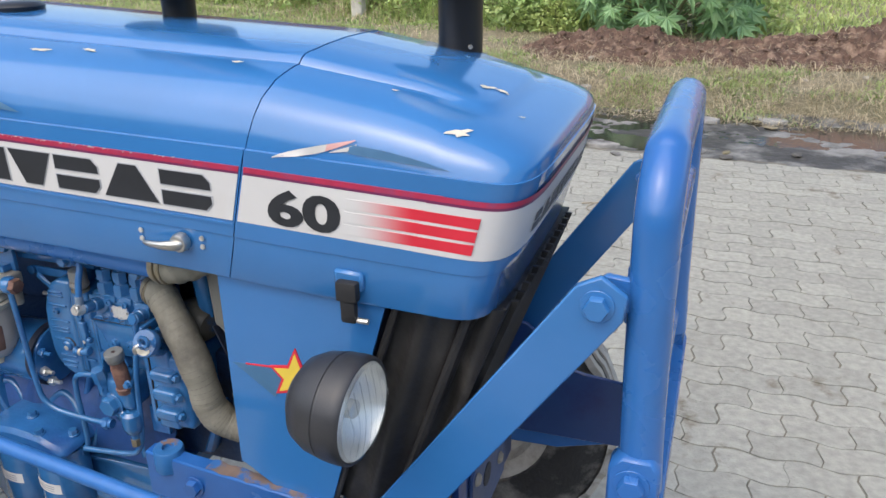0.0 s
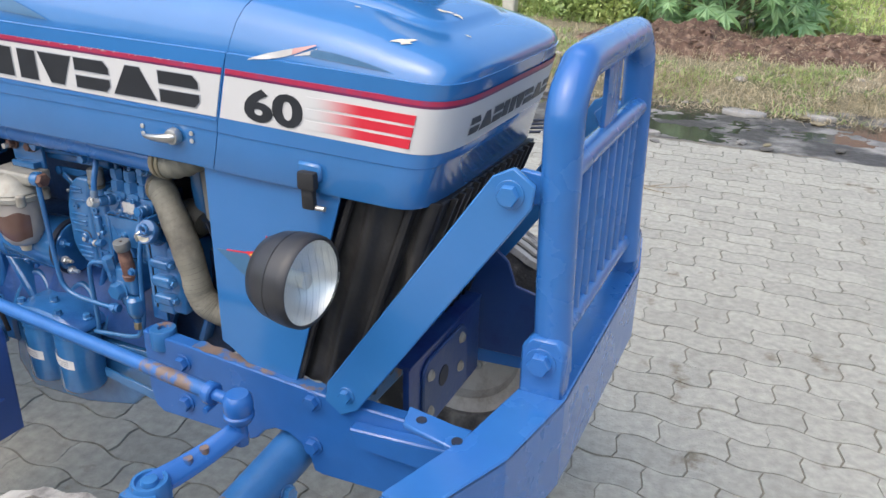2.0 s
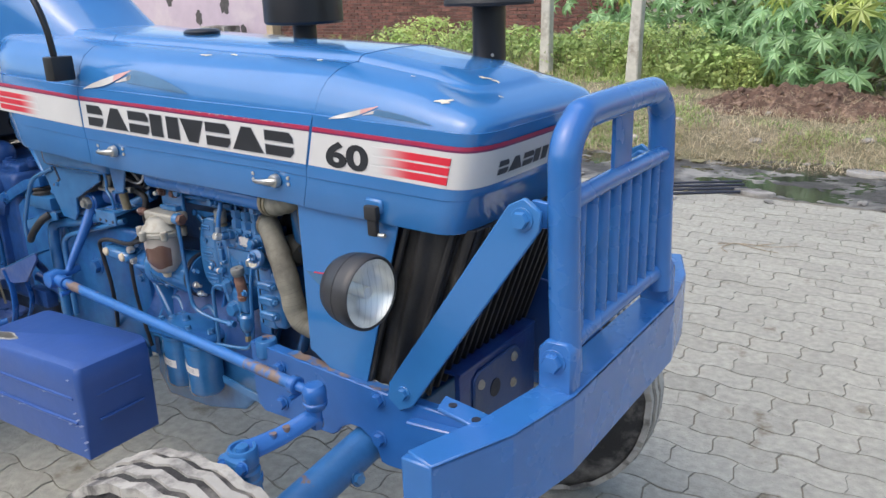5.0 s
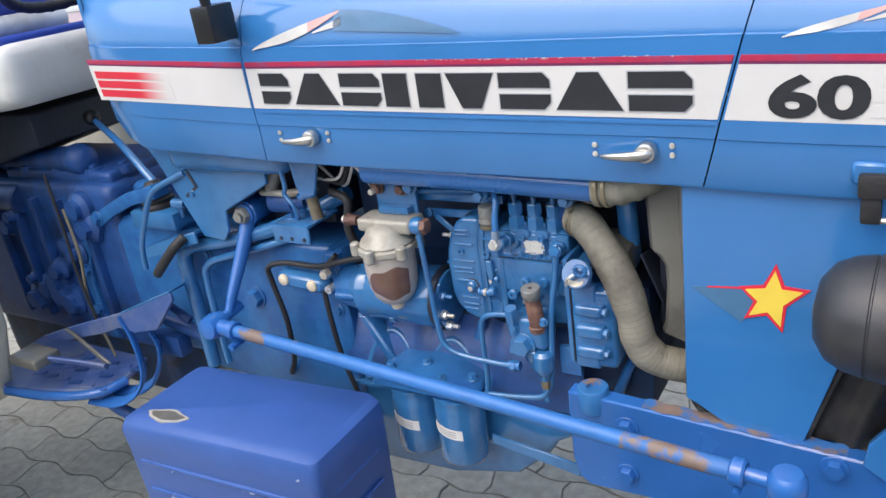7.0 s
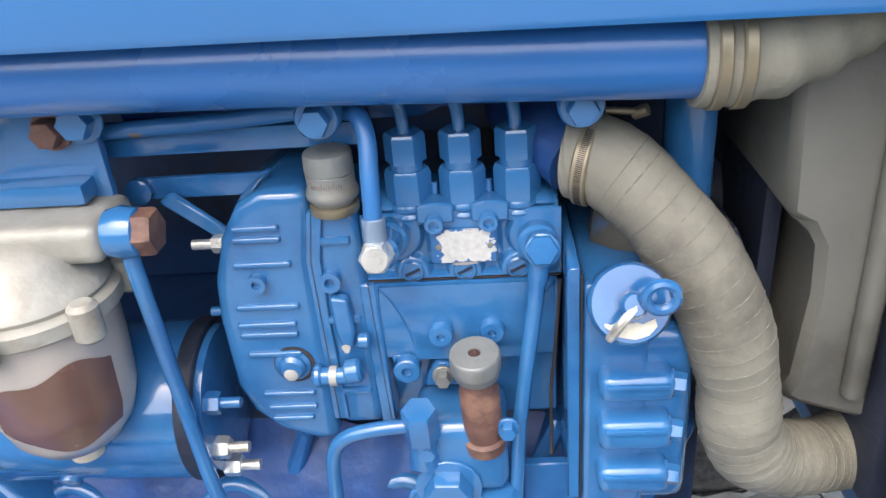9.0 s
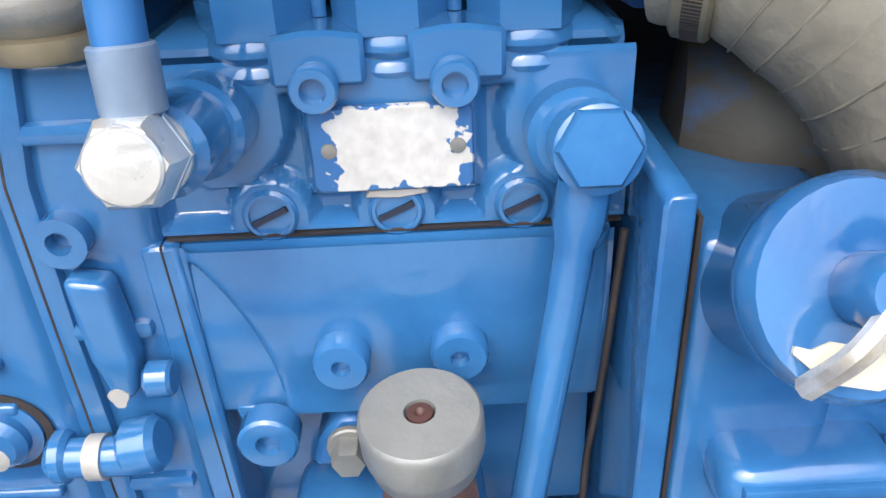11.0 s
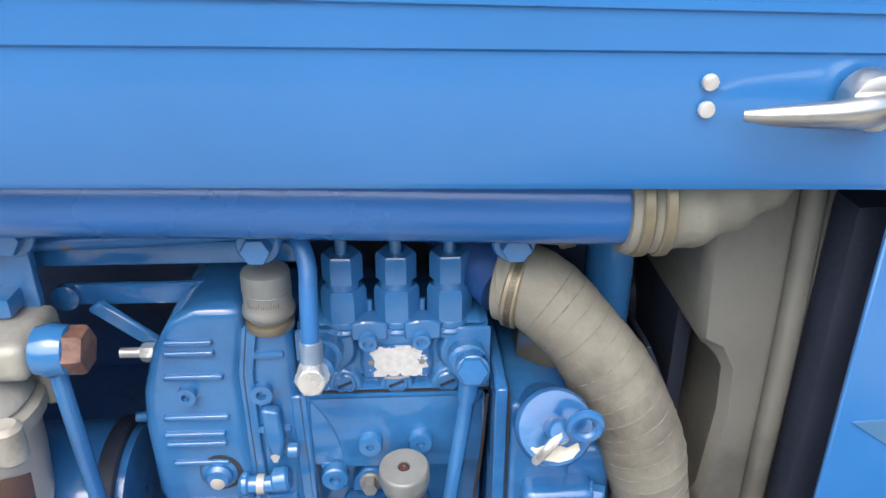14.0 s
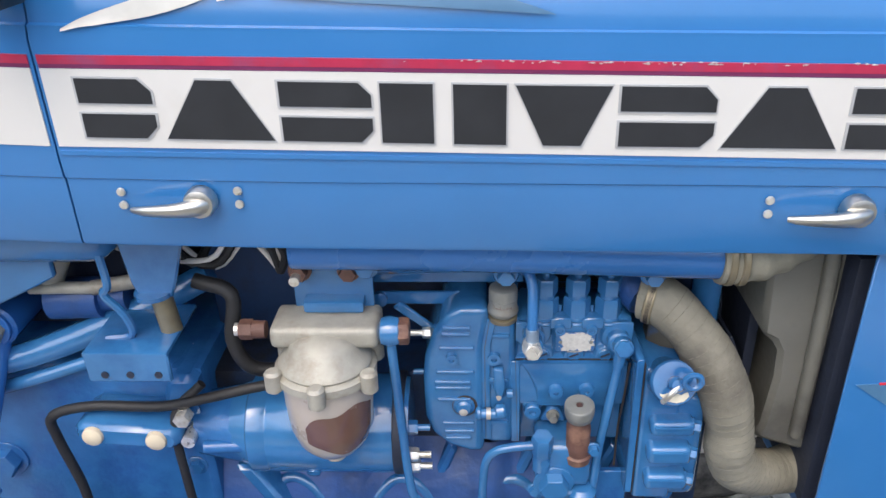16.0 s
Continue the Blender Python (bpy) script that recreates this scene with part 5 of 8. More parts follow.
mm, _ = aim(c0 + (c1 - c0) * 0.22, c1)
tagged(part("slot_strip", join(*[moved(box(-0.0003, 0.0003, -0.0005, 0.00015, 0.0028, 0.0072, 0), mm @ Matrix.Rotation(2 * math.pi * i / 150, 4, "Z") @ Matrix.Translation((0, 0.0285, 0))) for i in range(150)]), M_GAP, clampd), kind="stuff")
part("clamp_screw", join(cyl((0.279, 0.096, 1.057), (0.287, 0.092, 1.061), 0.0038, w=0.0006), cyl((0.262, 0.094, 1.061), (0.283, 0.094, 1.059), 0.0022)), M_BRASS, clampd)
part("water_outlet", tube([(0.205, 0.175, 1.05), (0.228, 0.12, 1.042), (0.247, 0.093, 1.032)], 0.0245, 18, 5), M_GEAR, tractor)
shroud = part("fan_shroud", plate([(0.362, 1.14), (0.37, 0.993), (0.384, 0.985), (0.392, 0.97), (0.394, 0.935), (0.389, 0.87), (0.382, 0.855), (0.392, 0.848), (0.445, 0.83), (0.445, 1.14)], "y", 0.075, 0.46, w=0.006), M_SHROUD, tractor, "dusty grey plastic radiator fan shroud")
# Near-black slab fills the shroud's inside.
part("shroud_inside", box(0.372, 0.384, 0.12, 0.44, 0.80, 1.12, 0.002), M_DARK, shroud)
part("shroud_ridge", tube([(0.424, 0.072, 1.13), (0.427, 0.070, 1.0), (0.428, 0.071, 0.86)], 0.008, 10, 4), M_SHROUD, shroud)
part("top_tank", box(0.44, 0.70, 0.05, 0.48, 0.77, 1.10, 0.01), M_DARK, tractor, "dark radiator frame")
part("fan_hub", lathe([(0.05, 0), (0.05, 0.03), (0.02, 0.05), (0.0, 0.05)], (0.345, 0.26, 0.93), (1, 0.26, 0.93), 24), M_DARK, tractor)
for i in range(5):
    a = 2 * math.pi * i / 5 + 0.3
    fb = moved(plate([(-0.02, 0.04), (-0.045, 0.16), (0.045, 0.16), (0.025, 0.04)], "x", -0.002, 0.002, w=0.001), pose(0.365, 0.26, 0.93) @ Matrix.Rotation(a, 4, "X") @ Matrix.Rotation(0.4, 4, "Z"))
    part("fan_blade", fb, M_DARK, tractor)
part("coolant_pipe", tube([(0.318, 0.13, 1.16), (0.32, 0.125, 1.07), (0.322, 0.13, 0.98)], 0.017, 14, 4), M_BLUE, tractor)
part("air_pipe", tube([(-0.12, 0.052, 1.118), (0.1, 0.05, 1.114), (0.305, 0.05, 1.106)], 0.026, 20, 5), M_FRAME, tractor, "blue air intake pipe under the bonnet")
ah = part("air_hose", tube([(0.30, 0.05, 1.106), (0.335, 0.052, 1.107), (0.375, 0.062, 1.122), (0.41, 0.075, 1.15)], lambda u: 0.03 + 0.0014 * math.sin(u * 40), 20, 10), M_HOSE, tractor, "grey cloth-wrapped air hose")
for x in (0.306, 0.318):
    part("hose_band", cyl((x, 0.05, 1.106), (x + 0.007, 0.05, 1.1062), 0.0325, n=28, w=0.001), M_BRASS, ah)
for x, z in ((0.0945, 1.0765), (0.2445, 1.075)):
    ear = part("manifold_ear", lathe([(0.0135, 0), (0.0135, 0.02), (0.012, 0.022), (0, 0.022)], (x, 0.082, z), (x, -1, z), 22), M_BLUE, block)
    part("hexagon_bolt", bolt_bm((x, 0.0605, z), (0, -1, 0), 0.0092, 0.009, False), M_BLUE, ear)
part("manifold_flange", box(-0.06, 0.115, 0.098, 0.125, 1.046, 1.062, 0.003), M_BLUE, block)
part("manifold_web", box(-0.05, 0.10, 0.118, 0.14, 1.062, 1.10, 0.006), M_GEAR, block)
part("manifold_web", box(0.13, 0.30, 0.118, 0.14, 1.06, 1.10, 0.006), M_GEAR, block)
part("inlet_manifold", join(box(-0.02, 0.30, 0.14, 0.18, 1.065, 1.10, 0.012, 3), box(-0.01, 0.15, 0.13, 0.15, 1.052, 1.062, 0.003), cyl((0.145, 0.15, 1.09), (0.145, 0.12, 1.085), 0.03)), M_CAST, block)
part("throttle_rod", join(box(-0.05, 0.045, 0.112, 0.117, 1.010, 1.026, 0.003), lathe([(0.009, 0), (0.009, 0.005), (0.0045, 0.005), (0.0045, 0.002), (0, 0.002)], (0.043, 0.117, 1.018), (0.043, 0, 1.018), 18), lathe([(0.009, 0), (0.009, 0.006), (0.005, 0.008), (0, 0.008)], (-0.045, 0.113, 1.018), (-0.045, 0, 1.018), 18)), M_BLUE, tractor, "blue throttle linkage")
part("throttle_arm", plate([(-0.03, 1.012), (-0.02, 1.02), (0.02, 0.985), (0.012, 0.977)], "y", 0.1, 0.105, w=0.002), M_BLUE, tractor)

# ---- fuel filter, starter, brackets ----
FY = 0.04
fh = part("fuel_filter", join(box(-0.152, -0.038, FY - 0.010, FY + 0.045, 1.004, 1.029, 0.008, 3), lathe([(0.048, 0), (0.05, 0.004), (0.047, 0.01), (0.039, 0.017), (0.036, 0.026), (0.026, 0.034), (0.012, 0.038), (0, 0.039)], (-0.097, FY, 0.984), (-0.097, FY, 2), 28), lathe([(0.05, -0.009), (0.0545, -0.006), (0.0545, 0.003), (0.05, 0.006)], (-0.097, FY, 0.979), (-0.097, FY, 2), 30)), M_ALU, tractor, "cast aluminium fuel filter with a dusty sediment bowl")
for dx, dy in ((-0.05, -0.03), (0.05, -0.03), (0.0, -0.058), (-0.05, 0.03), (0.05, 0.03)):
    part("clamp_lug", cyl((-0.097 + dx, FY + dy, 0.966), (-0.097 + dx, FY + dy, 0.992), 0.0092, w=0.003), M_ALU, fh)
bowl_prof = [(0.0, -0.066), (0.014, -0.0645), (0.029, -0.058), (0.0395, -0.044), (0.0455, -0.024), (0.048, 0.01), (0.0485, 0.042)]
bowl = part("sediment_bowl", lathe(bowl_prof, (-0.097, FY, 0.93), (-0.097, FY, 2), 36), M_BOWL, fh, "dusty glass sediment bowl")


def stain(u, v):
    a = lerp(-0.42, 1.3, u)
    swell = max(0.0, math.sin(math.pi * min(1.0, 0.02 + 0.72 * u))) ** 0.45
    top = 0.918 + 0.032 * swell + 0.003 * math.sin(u * 11)
    bot = 0.914 - 0.026 * swell + 0.003 * math.sin(u * 9)
    z = lerp(bot, top, v)
    r = interp(z - 0.93, [p[1] for p in bowl_prof], [p[0] for p in bowl_prof]) + 0.0006
    return (-0.097 + r * math.sin(a), FY - r * math.cos(a), z)


part("fuel_level", grid_bm(stain, 16, 8), M_FUEL, bowl, "brown fuel stain")
part("drain_tip", lathe([(0.013, 0), (0.014, -0.004), (0.0115, -0.013), (0.0, -0.014)], (-0.097, FY, 0.866), (-0.097, FY, 2), 20), M_BEIGE, bowl, "beige drain cap")
part("drain_neck", cyl((-0.097, FY, 0.862), (-0.097, FY, 0.872), 0.0095), M_BROWN, bowl)
part("inlet_union", join(cyl((-0.158, FY + 0.005, 1.02), (-0.176, FY + 0.005, 1.02), 0.0095), hexa((-0.172, FY + 0.005, 1.02), (-0.186, FY + 0.005, 1.02), 0.0112)), M_BROWN, fh)
part("union_tip", cyl((-0.185, FY + 0.005, 1.02), (-0.191, FY + 0.005, 1.02), 0.007), M_STEEL, fh)
ou = part("outlet_union", lathe([(0.009, 0), (0.0145, 0.003), (0.0165, 0.012), (0.0145, 0.021), (0.009, 0.024)], (-0.038, FY + 0.002, 1.02), (1, FY + 0.002, 1.02), 24), M_BLUE, fh)
part("union_nut", hexa((-0.017, FY + 0.002, 1.02), (-0.006, FY + 0.002, 1.02), 0.0145), M_BROWN, ou)
part("outlet_pipe", tube([(-0.026, FY, 1.008), (-0.024, FY, 0.97), (-0.02, FY, 0.9), (-0.015, FY, 0.82), (-0.008, FY + 0.002, 0.785), (0.02, FY + 0.004, 0.768), (0.08, FY + 0.006, 0.762), (0.118, FY + 0.006, 0.762)], 0.0054, 12, 5), M_BLUE, fh)
part("pipe_end", join(cyl((0.118, FY + 0.006, 0.762), (0.14, FY + 0.007, 0.763), 0.0085), hexa((0.125, FY + 0.006, 0.762), (0.133, FY + 0.006, 0.762), 0.0115)), M_RUSTY, fh)
fb_ = part("filter_bracket", join(box(-0.132, -0.046, 0.078, 0.086, 1.026, 1.10, 0.002), box(-0.12, -0.055, FY + 0.02, 0.086, 1.03, 1.044, 0.004)), M_BLUE, tractor, "flat blue filter bracket with rusty bolts")
for x, m in ((-0.122, M_BROWN), (-0.07, M_BROWN)):
    part("rusty_bolt", join(cyl((x, 0.078, 1.075), (x, 0.072, 1.075), 0.0125), hexa((x, 0.073, 1.075), (x, 0.062, 1.075), 0.0095)), m, fb_)
part("bolt_end", cyl((-0.124, 0.063, 1.073), (-0.124, 0.052, 1.073), 0.0055), M_STEEL, fb_)
part("hexagon_bolt", bolt_bm((-0.052, 0.075, 1.08), (0, -1, 0), 0.011, 0.01), M_BLUE, fb_)

sty = 0.10
starter = part("starter_motor", lathe([(0.03, -0.02), (0.045, -0.02), (0.052, 0.0), (0.0595, 0.004), (0.0595, 0.022), (0.058, 0.024), (0.058, 0.026), (0.0595, 0.028), (0.0595, 0.165), (0.0575, 0.172), (0.0575, 0.178), (0.055, 0.19), (0.0, 0.195)], (-0.205, sty, 0.852), (1, sty, 0.852), 40), M_BLUE, tractor, "blue cylindrical starter motor")
part("end_band", lathe([(0.0605, 0.172), (0.0615, 0.173), (0.0615, 0.184), (0.0605, 0.185)], (-0.205, sty, 0.852), (1, sty, 0.852), 40), M_DARK, starter)
for y, z in ((0.062, 0.875), (0.058, 0.838), (0.07, 0.81)):
    part("terminal_nut", join(hexa((-0.016, y, z), (-0.004, y, z), 0.0085), cyl((-0.004, y, z), (0.01, y, z), 0.004)), M_STEEL if z < 0.86 else M_BLUE, starter)
part("starter_nose", join(cyl((-0.27, sty, 0.85), (-0.205, sty, 0.85), 0.038, 0.05), cyl((-0.255, sty - 0.045, 0.85), (-0.205, sty - 0.042, 0.85), 0.008)), M_CAST, starter)
part("screw_head", lathe([(0.0085, 0), (0.008, 0.003), (0, 0.004)], (-0.13, sty - 0.044, 0.812), (-0.13, sty - 0.2, 0.73), 14), M_BLUE, starter)

# ---- flywheel housing, steering drop arm, drag link ----
fw = part("flywheel_housing", plate([(-0.75, 0.56), (-0.76, 0.80), (-0.70, 0.91), (-0.62, 0.95), (-0.36, 0.93), (-0.272, 0.93), (-0.272, 0.60), (-0.36, 0.54)], "y", 0.105, 0.43, w=0.02, seg=3), M_CAST, tractor, "blue cast flywheel housing")
part("housing_flange", plate([(-0.30, 0.56), (-0.305, 0.90), (-0.295, 0.93), (-0.262, 0.93), (-0.258, 0.56)], "y", 0.08, 0.42, w=0.008), M_CAST, fw)
part("boss_plate", plate([(-0.395, 0.857), (-0.405, 0.874), (-0.395, 0.892), (-0.285, 0.884), (-0.275, 0.867), (-0.285, 0.85)], "y", 0.044, 0.11, w=0.008), M_BLUE, fw)
for x, z in ((-0.378, 0.875), (-0.305, 0.869)):
    part("dome_bolt", lathe([(0.0125, 0), (0.0115, 0.005), (0.007, 0.0075), (0, 0.008)], (x, 0.045, z), (x, -1, z), 16), M_BEIGE, fw, "unpainted pale bolt head")
part("hexagon_bolt", bolt_bm((-0.537, 0.104, 0.785), (0, -1, 0), 0.02, 0.016), M_CAST, fw)
bolts(fw, [(-0.275, 0.079, 0.885), (-0.28, 0.079, 0.80), (-0.275, 0.079, 0.68), (-0.66, 0.104, 0.88)], r=0.010)
part("long_bolt", join(cyl((-0.272, 0.082, 0.86), (-0.272, 0.05, 0.86), 0.008), hexa((-0.272, 0.06, 0.895), (-0.272, 0.045, 0.895), 0.0105)), M_STEEL, fw)
part("black_cable", tube([(-0.12, 0.065, 0.945), (-0.19, 0.055, 0.935), (-0.245, 0.055, 0.92), (-0.30, 0.06, 0.905), (-0.38, 0.06, 0.905), (-0.43, 0.06, 0.89), (-0.435, 0.065, 0.85), (-0.425, 0.07, 0.76), (-0.44, 0.08, 0.66), (-0.48, 0.10, 0.60)], 0.006, 10, 5), M_RUBBER, tractor, "black rubber-covered cable")
part("black_cable", tube([(-0.25, 0.07, 0.93), (-0.285, 0.06, 0.89), (-0.285, 0.055, 0.80), (-0.28, 0.06, 0.70), (-0.26, 0.065, 0.60)], 0.0055, 10, 5), M_RUBBER, tractor)
part("hydraulic_pipe", tube([(-0.24, 0.13, 1.04), (-0.33, 0.11, 1.0), (-0.45, 0.095, 0.955), (-0.58, 0.085, 0.925), (-0.68, 0.08, 0.905), (-0.705, 0.075, 0.87), (-0.70, 0.07, 0.75), (-0.70, 0.07, 0.60)], 0.0165, 14, 6), M_BLUE, tractor, "blue hydraulic pipe")
part("hydraulic_pipe", tube([(-0.35, 0.10, 0.955), (-0.45, 0.088, 0.925), (-0.56, 0.08, 0.895), (-0.63, 0.075, 0.87), (-0.645, 0.07, 0.82), (-0.64, 0.065, 0.62)], 0.0085, 12, 6), M_BLUE, tractor)
drop = part("drop_arm", tube([(-0.485, 0.098, 0.998), (-0.488, 0.088, 0.975), (-0.497, 0.05, 0.905), (-0.505, 0.012, 0.84), (-0.508, -0.005, 0.808)], lambda u: 0.0195 - 0.0095 * min(1.0, u * 1.15), 16, 6), M_BRUSH, tractor, "blue forged steering drop arm")
part("shaft_hub", join(cyl((-0.485, 0.20, 0.999), (-0.485, 0.084, 0.997), 0.028, w=0.003), cyl((-0.485, 0.086, 0.997), (-0.485, 0.079, 0.997), 0.0235, w=0.001)), M_BRUSH, drop)
part("shaft_nut", join(hexa((-0.485, 0.08, 0.997), (-0.485, 0.066, 0.997), 0.0185), cyl((-0.485, 0.067, 0.997), (-0.485, 0.058, 0.997), 0.0105)), M_CAPGREY, drop, "greasy bare steel nut")
part("cross_shaft", join(cyl((-0.42, 0.11, 1.02), (-0.36, 0.11, 1.022), 0.024), cyl((-0.37, 0.11, 1.022), (-0.33, 0.11, 1.024), 0.017)), M_GEAR, tractor)
bl0, bl1 = Vector((-0.492, -0.048, 0.797)), Vector((0.603, -0.1475, 0.79))
dl = (bl1 - bl0).normalized()
link = part("drag_link", tube([bl0, bl0.lerp(bl1, 0.5), bl1 - dl * 0.06], 0.0128, 16, 4), M_WORN, tractor, "long blue steering drag link with rubbed paint")
part("rubbed_length", tube([bl0.lerp(bl1, 0.80), bl0.lerp(bl1, 0.87), bl1 - dl * 0.07], 0.0131, 16, 3), M_RUBBED, link, "length of link rubbed to brown rust")
part("rubbed_length", tube([bl0.lerp(bl1, 0.06), bl0.lerp(bl1, 0.1), bl0.lerp(bl1, 0.13)], 0.013, 16, 3), M_RUBBED, link)
part("ball_joint", join(lathe([(0.014, -0.03), (0.024, -0.022), (0.028, 0), (0.022, 0.022), (0, 0.028)], bl0 + Vector((-0.02, 0.0, 0)), bl0 + Vector((-0.02, -1, 0.1)), 20), cyl(bl0 + Vector((-0.02, 0.0, 0.0)), bl0 + Vector((-0.016, 0.075, 0.012)), 0.012), cyl(bl0 - dl * 0.02, bl0 + dl * 0.03, 0.0165)), M_BRUSH, link)
part("link_clamp", join(cyl(bl0 + dl * 0.03, bl0 + dl * 0.048, 0.0195, w=0.002), cyl(bl0 + dl * 0.04 + Vector((0, -0.02, -0.03)), bl0 + dl * 0.04 + Vector((0, 0.025, -0.028)), 0.007)), M_BRUSH, link)
part("link_clamp", join(cyl(bl1 - dl * 0.07, bl1 - dl * 0.05, 0.0195, w=0.003), cyl(bl1 - dl * 0.06 + Vector((0, -0.02, -0.024)), bl1 - dl * 0.06 + Vector((0, 0.02, -0.022)), 0.0055)), M_BRUSH, link)
part("ball_joint", join(lathe([(0.014, -0.036), (0.02, -0.033), (0.025, -0.024), (0.0255, -0.018), (0.023, -0.015), (0.0245, -0.011), (0.025, 0.004), (0.0235, 0.013), (0.018, 0.02), (0, 0.022)], bl1, bl1 + Vector((0, 0, 1)), 28), cyl(bl1 - dl * 0.062, bl1 - dl * 0.016, 0.0105)), M_BRUSH, link)
arm0, arm1 = bl1 + Vector((0, 0, -0.048)), Vector((0.556, -0.305, 0.722))
arm = part("steering_arm", tube([arm0, arm0.lerp(arm1, 0.5) + Vector((0, 0, -0.006)), arm1], lambda u: 0.0175 + 0.004 * u, 14, 4, flat=0.42), M_BRUSH, tractor, "blue forged steering arm")
part("arm_nut", join(cyl(arm0 + Vector((0, 0, -0.03)), arm0 + Vector((0, 0, 0.02)), 0.012), hexa(arm0 + Vector((0, 0, -0.012)), arm0 + Vector((0, 0, -0.03)), 0.014)), M_BRUSH, arm)
for share in (0.42, 0.6):
    q_ = arm0.lerp(arm1, share)
    part("arm_hole", cyl(q_ + Vector((0, 0, -0.002)), q_ + Vector((0, 0, 0.0088)), 0.0075), M_RUBBED, arm)
part("king_pin_clamp", join(lathe([(0.03, 0), (0.03, 0.03), (0.027, 0.036), (0.022, 0.036), (0.02, 0.03), (0.014, 0.03), (0.012, 0.038), (0, 0.039)], (0.556, -0.305, 0.70), (0.556, -0.305, 2), 28), cyl((0.528, -0.335, 0.715), (0.592, -0.338, 0.718), 0.009), box(0.53, 0.586, -0.345, -0.318, 0.704, 0.729, 0.007)), M_RUSTY, arm)
bolts(arm, [(0.59, -0.337, 0.717), (0.548, -0.346, 0.714)], (0.3, -1, 0.3), 0.0105, 0.01, M_BRUSH)

# ---- front axle and wheels ----
axle = part("front_axle", join(lathe([(0.043, 0.0), (0.043, 0.36), (0.048, 0.362), (0.048, 0.40), (0.043, 0.402)], (0.59, 0.10, 0.595), (0.552, -0.30, 0.505), 32), lathe([(0.043, 0.0), (0.043, 0.40)], (0.59, 2 * YC - 0.10, 0.595), (0.552, 2 * YC + 0.30, 0.505), 32), box(0.545, 0.635, 0.04, 2 * YC - 0.04, 0.555, 0.635, 0.014, 3)), M_RUSTY, tractor, "round blue front axle tube with rust stains")
for ysgn in (-1, 1):
    y = YC + ysgn * (YC + 0.305)
    part("king_pin_housing", join(cyl((0.556, y, 0.40), (0.556, y, 0.69), 0.031, w=0.004, n=28), cyl((0.556, y, 0.655), (0.556, y, 0.672), 0.034, w=0.003, n=28), cyl((0.556, y, 0.69), (0.556, y, 0.70), 0.027, n=28)), M_BLUE, axle)
    part("stub_axle", cyl((0.556, y, 0.42), (0.556, y + ysgn * 0.14, 0.385), 0.03), M_BLUE, axle)
bolts(axle, [(0.622, -0.06, 0.545), (0.618, -0.15, 0.528)], (0.9, -0.2, 0.25), 0.013, 0.012)


def wheel_bm_parts(w, R_, Wd):
    tyre = lathe([(0.205, -Wd / 2 + 0.015), (0.24, -Wd / 2 + 0.002), (0.29, -Wd / 2), (0.325, -Wd / 2 + 0.012), (R_ - 0.018, -Wd / 2 + 0.035), (R_ - 0.008, -Wd / 4), (R_ - 0.006, 0), (R_ - 0.008, Wd / 4), (R_ - 0.018, Wd / 2 - 0.035), (0.325, Wd / 2 - 0.012), (0.29, Wd / 2), (0.24, Wd / 2 - 0.002), (0.205, Wd / 2 - 0.015), (0.205, -Wd / 2 + 0.015)], (0, 0, 0), (0, 1, 0), 56, False)
    ty = part("tyre", tyre, M_TYRE, w, "worn ribbed tyre dusted pale grey")
    for o in (-0.055, -0.02, 0.02, 0.055):
        bm = bmesh.new()
        n = 84
        rings = []
        for i in range(n):
            a = 2 * math.pi * i / n
            off = o + 0.006 * math.sin(i * math.pi / 1.5)
            rr = R_ - 0.004 - abs(o) * 0.16
            ring = []
            for dy, dr in ((-0.012, -0.012), (-0.0105, 0.006), (0.0105, 0.006), (0.012, -0.012)):
                ring.append(bm.verts.new(((rr + dr) * math.cos(a), off + dy, (rr + dr) * math.sin(a))))
            rings.append(ring)
        for a, b in zip(rings, rings[1:] + rings[:1]):
            for k in range(3):
                bm.faces.new((a[k], a[k + 1], b[k + 1], b[k]))
        part("tread_rib", bm, M_TREAD, ty, "", False)
    rim = part("wheel_rim", lathe([(0.215, -0.065), (0.218, -0.06), (0.205, -0.055), (0.195, -0.05), (0.185, -0.02), (0.185, 0.03), (0.2, 0.055), (0.218, 0.06), (0.215, 0.066), (0.17, 0.04), (0.16, 0.01), (0.12, -0.012), (0.1, -0.02), (0.05, -0.02), (0.0, -0.02)], (0, 0, 0), (0, 1, 0), 44, False), M_RIM, w, "cream pressed steel wheel rim")
    part("hub", lathe([(0.06, 0), (0.055, 0.05), (0.04, 0.07), (0.0, 0.075)], (0, -0.02, 0), (0, -1, 0), 24), M_RIM, rim)
    for i in range(6):
        a = 2 * math.pi * i / 6
        part("wheel_nut", hexa((0.085 * math.cos(a), -0.018, 0.085 * math.sin(a)), (0.085 * math.cos(a), -0.035, 0.085 * math.sin(a)), 0.011), M_STEEL, rim)
    for i in range(6):
        a = 2 * math.pi * i / 6 + 0.2
        part("wheel_nut", lathe([(0.016, 0), (0.014, 0.008), (0.007, 0.01), (0.007, 0.02), (0, 0.021)], (0.085 * math.cos(a), -0.016, 0.085 * math.sin(a)), (0.085 * math.cos(a), 1, 0.085 * math.sin(a)), 14), M_RIM, rim)
    return ty


